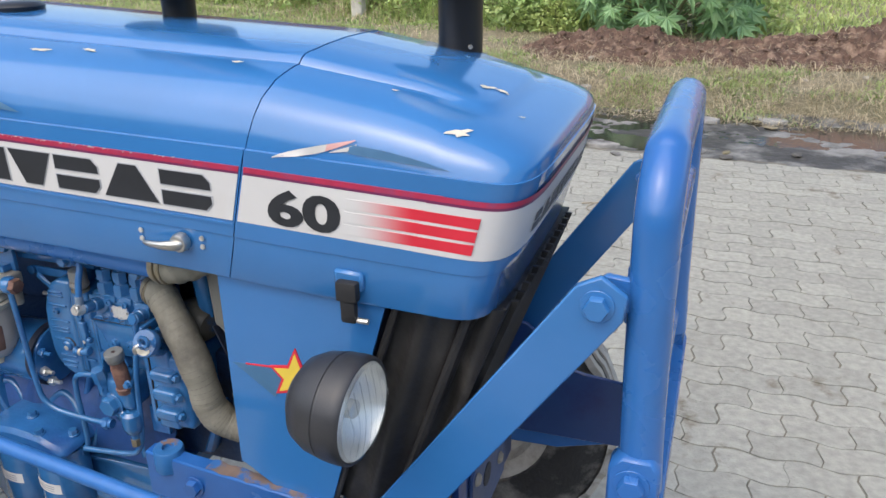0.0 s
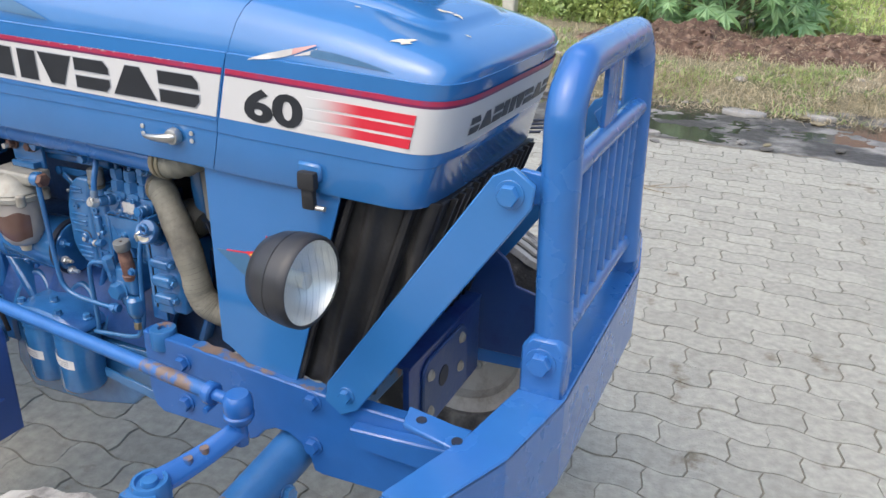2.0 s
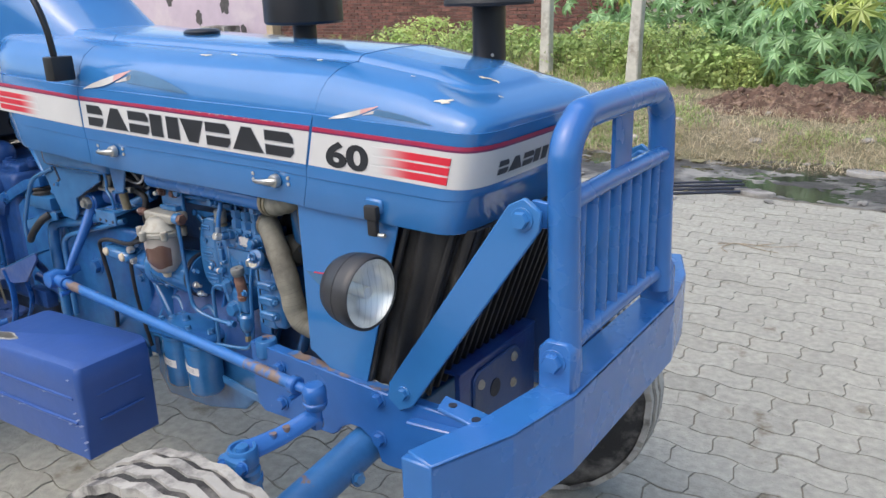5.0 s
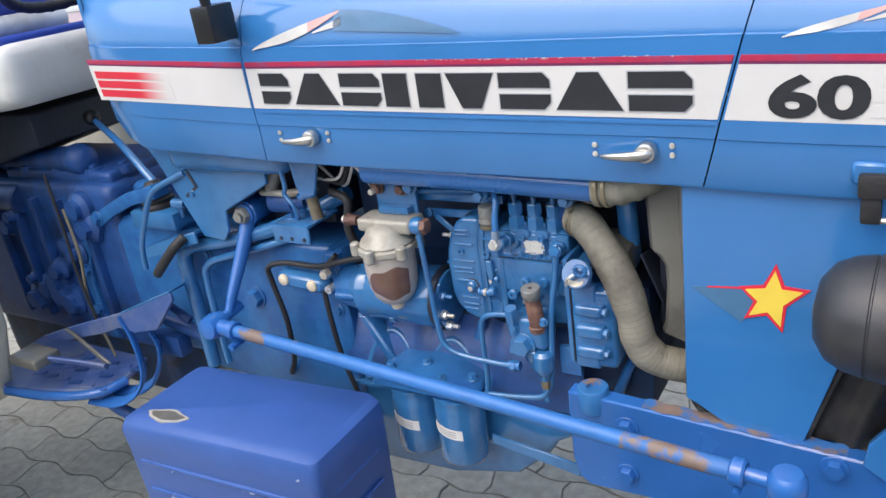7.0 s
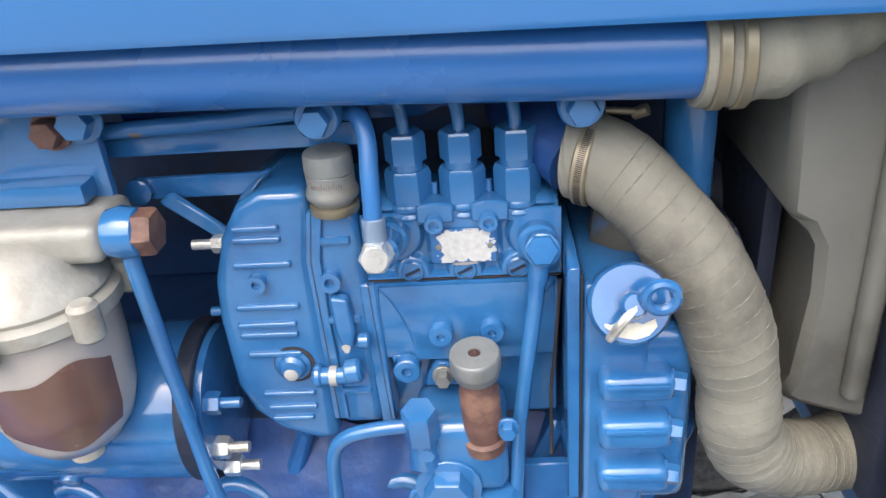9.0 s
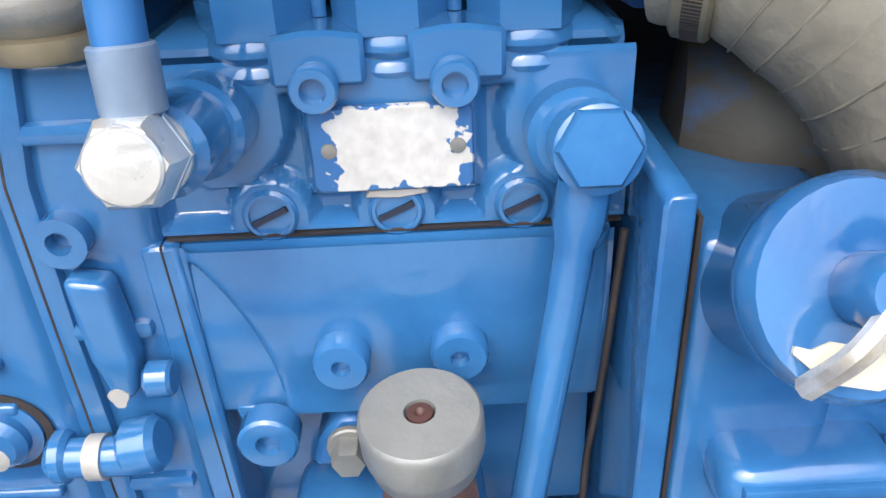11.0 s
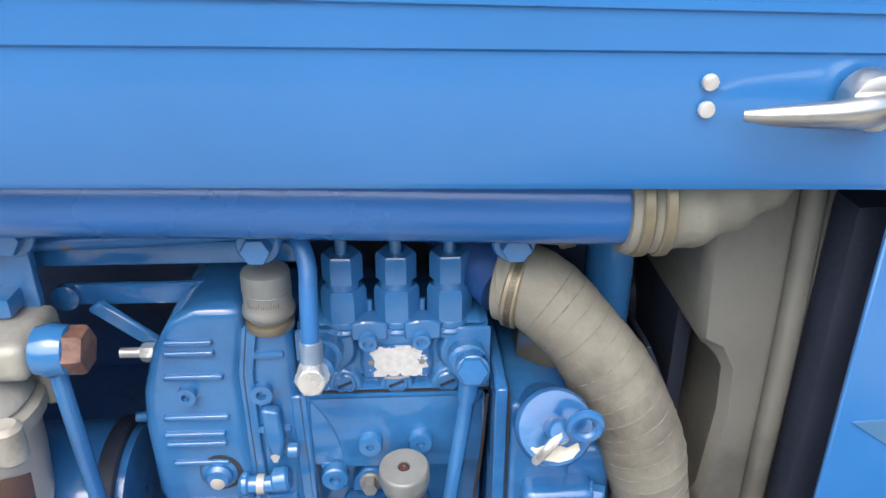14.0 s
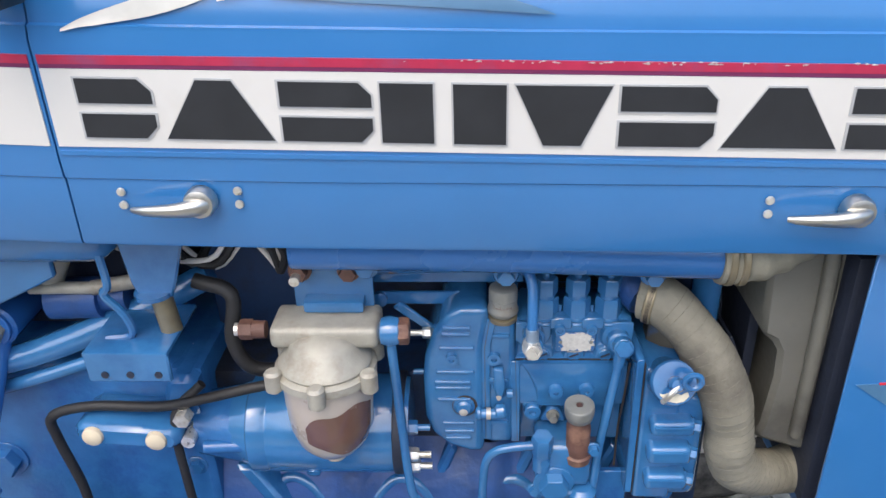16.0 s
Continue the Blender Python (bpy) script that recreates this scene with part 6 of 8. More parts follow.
for nm, wx, wy, turn, face in (("front_wheel", 0.54, -0.445, 4, 0), ("front_wheel", 0.587, 0.87, 4, 180)):
    w = new(nm)
    w.empty_display_size = 0.05
    w.location = (wx, wy, 0.377)
    w.rotation_euler = (0, 0, radians(turn + face))
    bpy.context.view_layer.update()
    holder = w
    ty = wheel_bm_parts(None, 0.38, 0.18)
    group_parts = [o for o in scene.objects if o.parent is None and o.type == "MESH" and o.name.split(".")[0] in ("tyre", "wheel_rim") and "placed" not in o]
    for o in group_parts:
        o["placed"] = 1
        o.matrix_world = w.matrix_world
        bpy.context.view_layer.update()
        o.parent = tractor
        o.matrix_parent_inverse = tractor.matrix_world.inverted()
        del o["placed"]
        o["label"] = o["label"] + (" turned slightly outward" if face == 0 else "")
    bpy.data.objects.remove(w)

# ---- toolbox ----
TX0, TX1, TY0, TY1, TZ0, TZ1 = -0.62, -0.125, -0.245, -0.035, 0.435, 0.70
rings = []
for z, gx, gy in ((TZ0, -0.004, 0.0), (TZ0 + 0.2, 0.012, 0.004), (TZ1 - 0.025, 0.014, 0.006), (TZ1 - 0.008, 0.008, -0.002), (TZ1, -0.008, -0.018)):
    ring = []
    for cx, cy, a0 in ((TX1 + gx - 0.02, TY0 - gy + 0.02, -90), (TX1 + gx - 0.02, TY1 - 0.02, 0), (TX0 - gx + 0.02, TY1 - 0.02, 90), (TX0 - gx + 0.02, TY0 - gy + 0.02, 180)):
        for i in range(5):
            a = radians(a0 + 22.5 * i)
            rad = 0.004 if z < TZ0 + 0.1 else 0.018
            ring.append((cx + (0.02 - rad) * (1 if math.cos(radians(a0 + 45)) > 0 else -1) + rad * math.cos(a), cy + (0.02 - rad) * (1 if math.sin(radians(a0 + 45)) > 0 else -1) + rad * math.sin(a), z - 0.05 * (TX1 - cx) * 1.1))
    rings.append(ring)
tbm = loft(rings, True)
tbm.faces.new([v for v in tbm.verts][-20:])
tbm.faces.new([v for v in tbm.verts][:20])
toolbox = part("toolbox", tbm, M_BOX, tractor, "dented dark blue steel toolbox with a flaked lid")
for z0 in (0.535, 0.605):
    part("pressed_rib", tube([(TX0 + 0.03, TY0 - 0.002, z0 - 0.025), ((TX0 + TX1) / 2, TY0 - 0.004, z0 - 0.012), (TX1 - 0.025, TY0 - 0.002, z0)], 0.005, 8, 4), M_BOX, toolbox)
    part("pressed_rib", tube([(TX1 + 0.008, TY0 + 0.04, z0), (TX1 + 0.008, TY1 - 0.04, z0)], 0.004, 8, 2), M_BOX, toolbox)
pc = [(TX0 + 0.10 + 0.055 * math.cos(a) * (1 + 0.1 * math.sin(5 * a)), TY0 + 0.035 + 0.018 * math.sin(a) * (1 + 0.15 * math.cos(4 * a))) for a in np.linspace(0, 2 * math.pi, 22)[:-1]]
TILT_LID = Matrix(((1, 0, 0, 0), (0, 1, 0, 0), (0.055, 0, 1, 0.055 * 0.145), (0, 0, 0, 1)))
part("flaked_patch", moved(plate(pc, "z", 0.694, 0.7012, w=0), TILT_LID), M_BARE, toolbox, "flaked pale paint patch", False)
part("rust_patch", moved(plate([(TX0 + 0.1 + (a - TX0 - 0.1) * 0.84, TY0 + 0.035 + (b - TY0 - 0.035) * 0.72) for a, b in pc], "z", 0.695, 0.702, w=0), TILT_LID), M_SHROUD, toolbox, "", False)
rs_ = random.Random(12)
scuffs = []
for k in range(18):
    edge = rs_.random() < 0.6
    x = rs_.uniform(TX0 + 0.02, TX1 - 0.02) if edge else TX1 - rs_.uniform(0.0, 0.03)
    z = rs_.choice((0.535, 0.605)) + rs_.uniform(-0.004, 0.006) - 0.055 * (TX1 - x) if edge else rs_.uniform(0.45, 0.66)
    L_, h_ = rs_.uniform(0.002, 0.012), rs_.uniform(0.0006, 0.002)
    scuffs.append(plate([(x, z), (x + L_ * 0.6, z + h_), (x + L_, z), (x + L_ * 0.5, z - h_ * 0.6)], "y", TY0 - 0.0105, TY0 - 0.0005, w=0))
tagged(part("scuff_mark", join(*scuffs), mat("scuffed_blue", (0.2, 0.24, 0.36), 0.5, var=0.1, scale=60), toolbox, "", False), kind="stuff")
part("toolbox_stay", box(-0.45, -0.35, -0.06, 0.12, 0.52, 0.55, 0.003), M_BLUE, tractor)

# ---- dashboard cowl, steering, driver's place ----
cowl_rings = []
for k in range(9):
    u = k / 8
    x = lerp(-0.30, -0.78, u)
    h = 1.455 + 0.40 * max(0.0, u - 0.12) ** 1.5
    wd = lerp(0.12, 0.2, u)
    cowl_rings.append([(x, YC + wd * math.sin(a) * (1.0 if abs(math.sin(a)) < 0.98 else 1.0), 1.40 + (h - 1.40) * max(0.0, math.cos(a)) ** 0.5) for a in np.linspace(-math.pi / 2, math.pi / 2, 17)])
cowl = part("dashboard_cowl", thicken(loft(cowl_rings), 0.003), M_HOOD, tractor, "blue dashboard cowl rising behind the bonnet")
part("cowl_back", plate([(YC - 0.2, 1.40), (YC - 0.2, 1.55), (YC - 0.15, 1.68), (YC + 0.15, 1.68), (YC + 0.2, 1.55), (YC + 0.2, 1.40)], "x", -0.80, -0.782, w=0.004), M_HOOD, cowl)
side_cowl = part("cowl_side_plate", plate([(-0.72, 1.16), (-0.69, 1.12), (-0.60, 0.945), (-0.54, 0.94), (-0.52, 0.965), (-0.515, 1.01), (-0.40, 1.065), (-0.38, 1.075), (-0.38, 1.16)], "y", 0.06, 0.068, w=0.002), M_BLUE, tractor, "blue side plate below the dashboard")
part("plate_slot", plate([(-0.62, 1.125), (-0.612, 1.128), (-0.578, 1.06), (-0.62, 1.035), (-0.623, 1.04), (-0.588, 1.061)], "y", 0.0585, 0.062, w=0), M_DARK, side_cowl)
part("plate_screw", bolt_bm((-0.60, 0.06, 1.045), (0, -1, 0), 0.006, 0.004), M_BLUE, side_cowl)
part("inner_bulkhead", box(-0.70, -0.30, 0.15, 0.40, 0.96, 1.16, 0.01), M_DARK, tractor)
part("fuel_tank", box(-0.62, -0.30, 0.03, 0.50, 1.10, 1.18, 0.03, 3), M_BLUE, tractor, "blue fuel tank edge under the bonnet")
part("support_bracket", join(plate([(-0.345, 0.975), (-0.345, 1.01), (-0.255, 1.01), (-0.255, 0.975)], "y", 0.012, 0.018, w=0.002), box(-0.345, -0.255, 0.012, 0.11, 1.006, 1.012, 0.002)), M_BLUE, tractor, "blue folded bonnet support bracket")
for x in (-0.325, -0.298, -0.268):
    part("bracket_hole", cyl((x, 0.0105, 0.985), (x, 0.013, 0.985), 0.004), M_DARK, tractor)
part("bonnet_post", join(plate([(-0.30, 1.14), (-0.292, 1.075), (-0.286, 1.058), (-0.252, 1.058), (-0.245, 1.075), (-0.225, 1.14)], "y", 0.045, 0.052, w=0.002), cyl((-0.272, 0.05, 1.06), (-0.272, 0.05, 1.065), 0.02)), M_BLUE, tractor)
part("rubber_pin", cyl((-0.266, 0.06, 1.01), (-0.268, 0.055, 1.06), 0.0115), M_BRASS, tractor, "yellowed support pin")
part("support_rod", tube([(-0.318, 0.04, 1.14), (-0.314, 0.04, 1.08), (-0.322, 0.042, 1.065), (-0.305, 0.042, 1.04), (-0.302, 0.042, 1.015), (-0.33, 0.042, 1.01)], 0.0045, 8, 5), M_BLUE, tractor)
part("steering_clevis", join(cyl((-0.41, 0.10, 1.05), (-0.39, 0.10, 1.09), 0.014), cyl((-0.43, 0.09, 1.045), (-0.36, 0.09, 1.045), 0.007), cyl((-0.36, 0.09, 1.045), (-0.29, 0.10, 1.052), 0.0085)), M_ALU, tractor, "greasy pale clevis and rod")
M_WIREW = mat("white_wire", (0.65, 0.62, 0.58), 0.5, var=0.1, bump=0.0)
for i, (zz, m) in enumerate(((0.0, M_WIREW), (0.012, M_RUBBER), (0.02, M_WIREW), (-0.012, M_RUBBER))):
    part("wiring_loom", tube([(-0.37 + 0.03 * i, 0.09, 1.125), (-0.30 + 0.02 * i, 0.085, 1.09 + zz), (-0.22, 0.08 + 0.01 * i, 1.085 - zz), (-0.19 + 0.01 * i, 0.08, 1.12), (-0.17 + 0.01 * i, 0.09, 1.10 + zz), (-0.15, 0.10, 1.06)], 0.003 + 0.002 * (i % 2), 8, 5), m, tractor)
part("loom_sleeve", tube([(-0.24, 0.08, 1.06), (-0.20, 0.075, 1.045), (-0.205, 0.07, 0.99), (-0.19, 0.075, 0.95), (-0.15, 0.085, 0.94)], 0.0085, 10, 5), M_RUBBER, tractor)
part("mirror_socket", join(box(-0.338, -0.296, -0.062, -0.004, 1.365, 1.425, 0.004), tube([(-0.318, -0.04, 1.42), (-0.325, -0.045, 1.50), (-0.36, -0.05, 1.58), (-0.46, -0.03, 1.63)], 0.0085, 10, 5)), M_BLACK, tractor, "black mirror arm in a square socket")

sw_c = Vector((-1.02, YC, 1.53))
sw_m = pose(*sw_c, 0, -28, 0)
steer = part("steering_wheel", tube([sw_m @ Vector((0.19 * math.cos(a), 0.19 * math.sin(a), 0)) for a in np.linspace(0, 2 * math.pi, 33)], lambda u: 0.0135 + 0.0012 * math.sin(u * 380), 12, 3), M_RUBBER, tractor, "black ribbed steering wheel")
for a in (30, 150, 270):
    part("spoke", tube([sw_m @ Vector((0.03, 0, -0.02)), sw_m @ Vector((0.1 * math.cos(radians(a)), 0.1 * math.sin(radians(a)), -0.02)), sw_m @ Vector((0.19 * math.cos(radians(a)), 0.19 * math.sin(radians(a)), 0))], 0.009, 8, 4), M_RUBBER, steer)
part("wheel_hub", cyl(sw_m @ Vector((0, 0, -0.05)), sw_m @ Vector((0, 0, 0.01)), 0.04, w=0.006), M_RUBBER, steer)
part("steering_column", cyl(sw_m @ Vector((0, 0, -0.03)), (-0.80, YC, 1.30), 0.022), M_BLACK, tractor)
part("column_switch", box(-0.93, -0.87, YC - 0.04, YC + 0.02, 1.48, 1.53, 0.01), M_BLACK, steer)


SEAT_TILT = Matrix(((1, 0, 0, -0.1), (0, 1, 0, 0), (0.1, 0, 1, 0.145), (0, 0, 0, 1)))


def cushion(x0, x1, y0, y1, z0, z1, r):
    return moved(box(x0, x1, y0, y1, z0, z1, r, 4), SEAT_TILT)


seat = part("seat_cushion", cushion(-1.6, -0.93, 0.0, 0.54, 1.19, 1.335, 0.05), M_SEAT, tractor, "white and blue vinyl driver's seat")
part("seat_top", cushion(-1.59, -0.96, 0.02, 0.52, 1.30, 1.352, 0.025), M_SEATBLUE, seat, "blue vinyl top")
part("seat_back", cushion(-1.62, -1.42, 0.0, 0.53, 1.40, 1.78, 0.06), M_SEATBLUE, seat, "blue vinyl backrest")
part("seat_roll", tube([(-1.50, 0.03, 1.40), (-1.49, 0.27, 1.40), (-1.50, 0.5, 1.40)], 0.03, 12, 5), M_SEAT, seat)
fender_line = [(-1.32, 0.50), (-1.30, 0.53), (-1.205, 0.73), (-1.175, 1.0), (-1.19, 1.2), (-1.32, 1.35), (-1.6, 1.40), (-2.2, 1.40)]
fender = part("mudguard", thicken(loft([[(x, y, z) for x, z in fender_line] for y in (-0.52, -0.5, -0.3, -0.125, -0.11)]), 0.004), M_CREAM, tractor, "cream painted rear mudguard over the tyre")
part("mudguard_side", plate([(-2.2, 0.6), (-1.42, 0.52)] + fender_line[1:6] + [(-2.2, 1.39)], "y", -0.117, -0.111, w=0.001), M_CREAM, fender)
far_guard = part("mudguard", thicken(loft([[(x, 2 * YC - y, z) for x, z in fender_line] for y in (-0.52, -0.5, -0.3, -0.125, -0.11)]), 0.004), M_CREAM, tractor, "cream painted rear mudguard over the tyre")
part("mudguard_side", plate([(-2.2, 0.6), (-1.42, 0.52)] + fender_line[1:6] + [(-2.2, 1.39)], "y", 2 * YC + 0.111, 2 * YC + 0.117, w=0.001), M_CREAM, far_guard)
for ry, sg in ((-0.33, 1), (2 * YC + 0.33, -1)):
    rt = part("rear_tyre", lathe([(0.36, -0.16), (0.45, -0.175), (0.6, -0.17), (0.655, -0.14), (0.665, 0.0), (0.655, 0.14), (0.6, 0.17), (0.45, 0.175), (0.36, 0.16), (0.36, -0.16)], (-1.99, ry, 0.67), (-1.99, ry + 1, 0.67), 64, False), M_RUBBER, tractor, "large black rear tyre with bar lugs")
    for i in range(22):
        for s in (-1, 1):
            a = 2 * math.pi * (i + 0.25 * s) / 22
            lug = moved(box(-0.022, 0.022, -0.085, 0.085, 0, 0.035, 0.006), pose(-1.99, ry, 0.67) @ Matrix.Rotation(a, 4, "Y") @ Matrix.Translation((0, s * 0.078, 0.652)) @ Matrix.Rotation(s * 0.75, 4, "Z"))
            part("tyre_lug", lug, M_RUBBER, rt)
    part("wheel_rim", lathe([(0.37, -0.15), (0.36, -0.13), (0.33, -0.02), (0.2, 0.0), (0.09, 0.0), (0.08, -0.06), (0.0, -0.07)], (-1.99, ry, 0.67), (-1.99, ry + sg, 0.67), 40, False), M_RIM, rt, "cream pressed steel rear wheel rim")

# ---- gearbox, pedals and footplate ----
gb = part("gearbox", join(box(-1.75, -0.98, 0.12, 0.42, 0.56, 1.02, 0.03, 3), box(-1.45, -1.0, 0.15, 0.40, 1.0, 1.045, 0.015, 3)), M_GEAR, tractor, "blue cast gearbox housing")
part("clutch_housing", plate([(-1.14, 0.58), (-1.14, 0.78), (-1.06, 0.89), (-0.97, 0.94), (-0.86, 0.97), (-0.76, 0.95), (-0.74, 0.58)], "y", 0.125, 0.43, w=0.025, seg=3), M_CAST, gb)
rg = random.Random(21)
for i in range(16):
    bx, bz, bs = rg.uniform(-1.5, -1.08), rg.uniform(0.66, 1.0), rg.uniform(0.02, 0.05)
    part("casting_boss", lathe([(bs, 0), (bs * 0.95, 0.02), (bs * 0.6, 0.03), (bs * 0.55, 0.045), (0, 0.046)], (bx, 0.125, bz), (bx, -1, bz), 16 if i % 3 else 6), M_GEAR, gb)
for i in range(5):
    part("casting_rib", box(-1.5 + i * 0.1, -1.48 + i * 0.1, 0.098, 0.14, 0.62, 0.98, 0.006), M_GEAR, gb)
part("axle_housing", box(-1.75, -0.96, 0.14, 0.40, 0.40, 0.60, 0.04, 3), M_SHADEBLUE, gb)
# Near-black pan put in to stand for the darkness under the seat.
part("seat_mount", plate([(-1.6, 1.02), (-1.6, 1.2), (-1.2, 1.2), (-1.2, 1.115)], "y", 0.12, 0.44, w=0.004), M_DARK, tractor)
part("selector_shaft", join(cyl((-1.5, 0.2, 1.05), (-1.15, 0.175, 1.07), 0.034, w=0.004, n=24), lathe([(0.0, -0.046), (0.024, -0.042), (0.038, -0.02), (0.041, 0.0), (0.038, 0.02), (0.024, 0.036), (0.0, 0.041)], (-1.125, 0.172, 1.072), (-0.9, 0.16, 1.085), 24), cyl((-1.55, 0.14, 0.965), (-1.36, 0.13, 0.968), 0.042, w=0.005, n=24)), M_GEAR, gb)
rim_out = [(-0.80, 1.035), (-0.90, 1.012), (-0.985, 0.978), (-1.065, 0.94), (-1.121, 0.89), (-1.165, 0.815), (-1.18, 0.73), (-1.17, 0.65), (-1.15, 0.58)]
rim_in = [(-1.115, 0.58), (-1.135, 0.65), (-1.145, 0.73), (-1.13, 0.805), (-1.092, 0.868), (-1.043, 0.912), (-0.972, 0.948), (-0.89, 0.98), (-0.80, 1.0)]
part("bell_flange", plate(rim_out + rim_in, "y", 0.11, 0.16, w=0.005, seg=2), M_CAST, gb)
for x, z in ((-1.15, 0.785), (-1.035, 0.94), (-1.155, 0.67)):
    part("hexagon_bolt", bolt_bm((x, 0.109, z), (0, -1, 0), 0.014, 0.012), M_CAST, gb)
for i in range(6):
    x = -1.36 + i * 0.07
    part("top_boss", lathe([(0.024, 0), (0.022, 0.02), (0.012, 0.022), (0.012, 0.03), (0, 0.031)], (x, 0.17 + 0.04 * (i % 2), 1.03), (x, 0.17, 2), 16), M_GEAR, gb)
part("filler_plug", lathe([(0.03, 0), (0.038, 0.02), (0.034, 0.05), (0.02, 0.06), (0, 0.062)], (-0.93, 0.2, 0.955), (-0.93, 0.2, 2), 20), M_CAST, gb)
gl = part("gear_lever", tube([(-0.845, 0.17, 1.0), (-0.90, 0.18, 1.045), (-1.0, 0.205, 1.11), (-1.10, 0.226, 1.16)], lambda u: 0.011 - 0.003 * u, 10, 5), M_HOOD, tractor, "blue gear lever with a black knob")
part("lever_knob", lathe([(0.008, -0.018), (0.017, -0.012), (0.021, 0.0), (0.017, 0.014), (0, 0.02)], (-1.107, 0.228, 1.165), (-1.2, 0.24, 1.21), 18), M_BLACK, gl)
part("rubber_boot", lathe([(0.042, -0.01), (0.044, 0.006), (0.036, 0.012), (0.041, 0.02), (0.032, 0.027), (0.036, 0.035), (0.027, 0.042), (0.031, 0.05), (0.022, 0.058), (0.017, 0.066)], (-0.83, 0.145, 0.968), (-0.85, 0.152, 1.1), 20), M_RUBBER, gl)
part("lever_seat", box(-0.89, -0.74, 0.10, 0.24, 0.93, 0.972, 0.008), M_BLUE, tractor)
part("tap_handle", join(cyl((-0.74, 0.13, 0.955), (-0.74, 0.13, 0.985), 0.006), cyl((-0.76, 0.13, 0.988), (-0.72, 0.13, 0.988), 0.011)), M_BLUE, tractor)
part("cowl_rail", tube([(-0.61, 0.06, 1.09), (-0.665, 0.052, 1.07), (-0.709, 0.05, 1.051), (-0.738, 0.05, 1.025), (-0.763, 0.05, 0.989), (-0.79, 0.05, 0.945), (-0.812, 0.05, 0.90), (-0.82, 0.05, 0.85)], 0.0068, 10, 5), M_BLUE, tractor)
part("channel_step", join(plate([(-0.785, 0.912), (-0.61, 0.962), (-0.61, 0.955), (-0.785, 0.905)], "y", 0.045, 0.125, w=0.001), plate([(-0.79, 0.882), (-0.785, 0.912), (-0.61, 0.962), (-0.605, 0.937)], "y", 0.041, 0.047, w=0.001)), M_BLUE, tractor)
part("flex_hose", tube([(-0.74, 0.02, 0.86), (-0.70, 0.01, 0.89), (-0.66, 0.02, 0.93), (-0.64, 0.04, 0.95)], 0.011, 10, 5), M_RUBBER, tractor)
cl = part("clutch_pedal", plate([(-0.69, 0.83), (-0.685, 0.81), (-0.772, 0.722), (-0.86, 0.70), (-0.915, 0.705), (-1.0, 0.675), (-1.158, 0.632), (-1.25, 0.618), (-1.265, 0.627), (-1.16, 0.665), (-0.892, 0.75)], "y", -0.004, 0.004, w=0.002), M_DECK, tractor, "worn blue pedal plate beside the footplate")
part("plate_flange", plate([(-0.69, 0.826), (-0.892, 0.746), (-0.893, 0.752), (-0.69, 0.832)], "y", -0.004, 0.045, w=0.001), M_BLUE, cl)
for k, dy in enumerate((0.0, 0.05)):
    part("pedal_arm", join(tube([(-0.905 + 0.02 * k, dy, 0.738), (-0.885, dy, 0.69), (-0.862 + 0.012 * k, dy - 0.01, 0.64), (-0.858, dy - 0.02, 0.59), (-0.885, dy - 0.035, 0.545), (-0.95, dy - 0.05, 0.515), (-1.04, dy - 0.06, 0.512)], 0.018, 12, 6, flat=0.35)), M_BRUSH, cl)
part("pedal_pad", box(-1.215, -1.105, -0.135, -0.06, 0.622, 0.65, 0.009, 3), M_SHROUD, cl, "worn grey pedal pad")
part("pad_arm", tube([(-1.11, -0.09, 0.635), (-1.04, -0.05, 0.612), (-0.98, -0.03, 0.60)], 0.013, 10, 5, flat=0.6), M_DECK, cl)
part("arm_grey_bar", plate([(-1.13, 0.68), (-1.10, 0.672), (-0.98, 0.60), (-1.0, 0.595)], "y", -0.02, -0.012, w=0.002), M_SHROUD, cl)
fp = part("footplate", plate([(-1.265, -0.14), (-1.06, -0.09), (-0.98, -0.055), (-0.965, 0.0), (-1.0, 0.10), (-1.45, 0.10), (-1.42, -0.14)], "z", 0.535, 0.55, w=0.005), M_DECK, tractor, "blue footplate pierced with rows of slots")
part("rolled_edge", tube([(-1.27, -0.14, 0.54), (-1.15, -0.125, 0.54), (-1.05, -0.095, 0.54), (-0.985, -0.055, 0.542), (-0.965, 0.0, 0.545)], 0.0125, 10, 5), M_BRUSH, fp)
for i in range(6):
    for j in range(3):
        part("grip_slot", moved(box(-0.018, 0.018, -0.007, 0.007, 0.0, 0.004, 0.001), pose(-1.24 + i * 0.05 + 0.01 * j, -0.06 + j * 0.05, 0.549, 0, 0, 20)), M_GEAR if (i + j) % 2 else M_DECK, fp)
part("lower_stay", tube([(-1.02, -0.05, 0.53), (-0.97, -0.03, 0.47), (-0.90, 0.0, 0.44), (-0.82, 0.05, 0.45)], 0.016, 10, 5), M_GEAR, fp)
part("linkage", join(cyl((-0.86, 0.08, 0.70), (-0.72, 0.09, 0.66), 0.016), box(-0.90, -0.80, 0.06, 0.10, 0.60, 0.66, 0.01), cyl((-0.80, 0.05, 0.77), (-0.73, 0.06, 0.72), 0.01)), M_GEAR, fp)
for i, (x0, z0) in enumerate(((-1.15, 1.06), (-1.12, 0.97))):
    part("cable", tube([(x0, 0.08, z0), (x0 + 0.02, 0.07, z0 - 0.12), (x0 + 0.03 - 0.02 * i, 0.06, z0 - 0.25), (x0 + 0.06, 0.05, z0 - 0.4)], 0.004, 8, 5), M_BRASS if i else M_RUBBER, tractor)

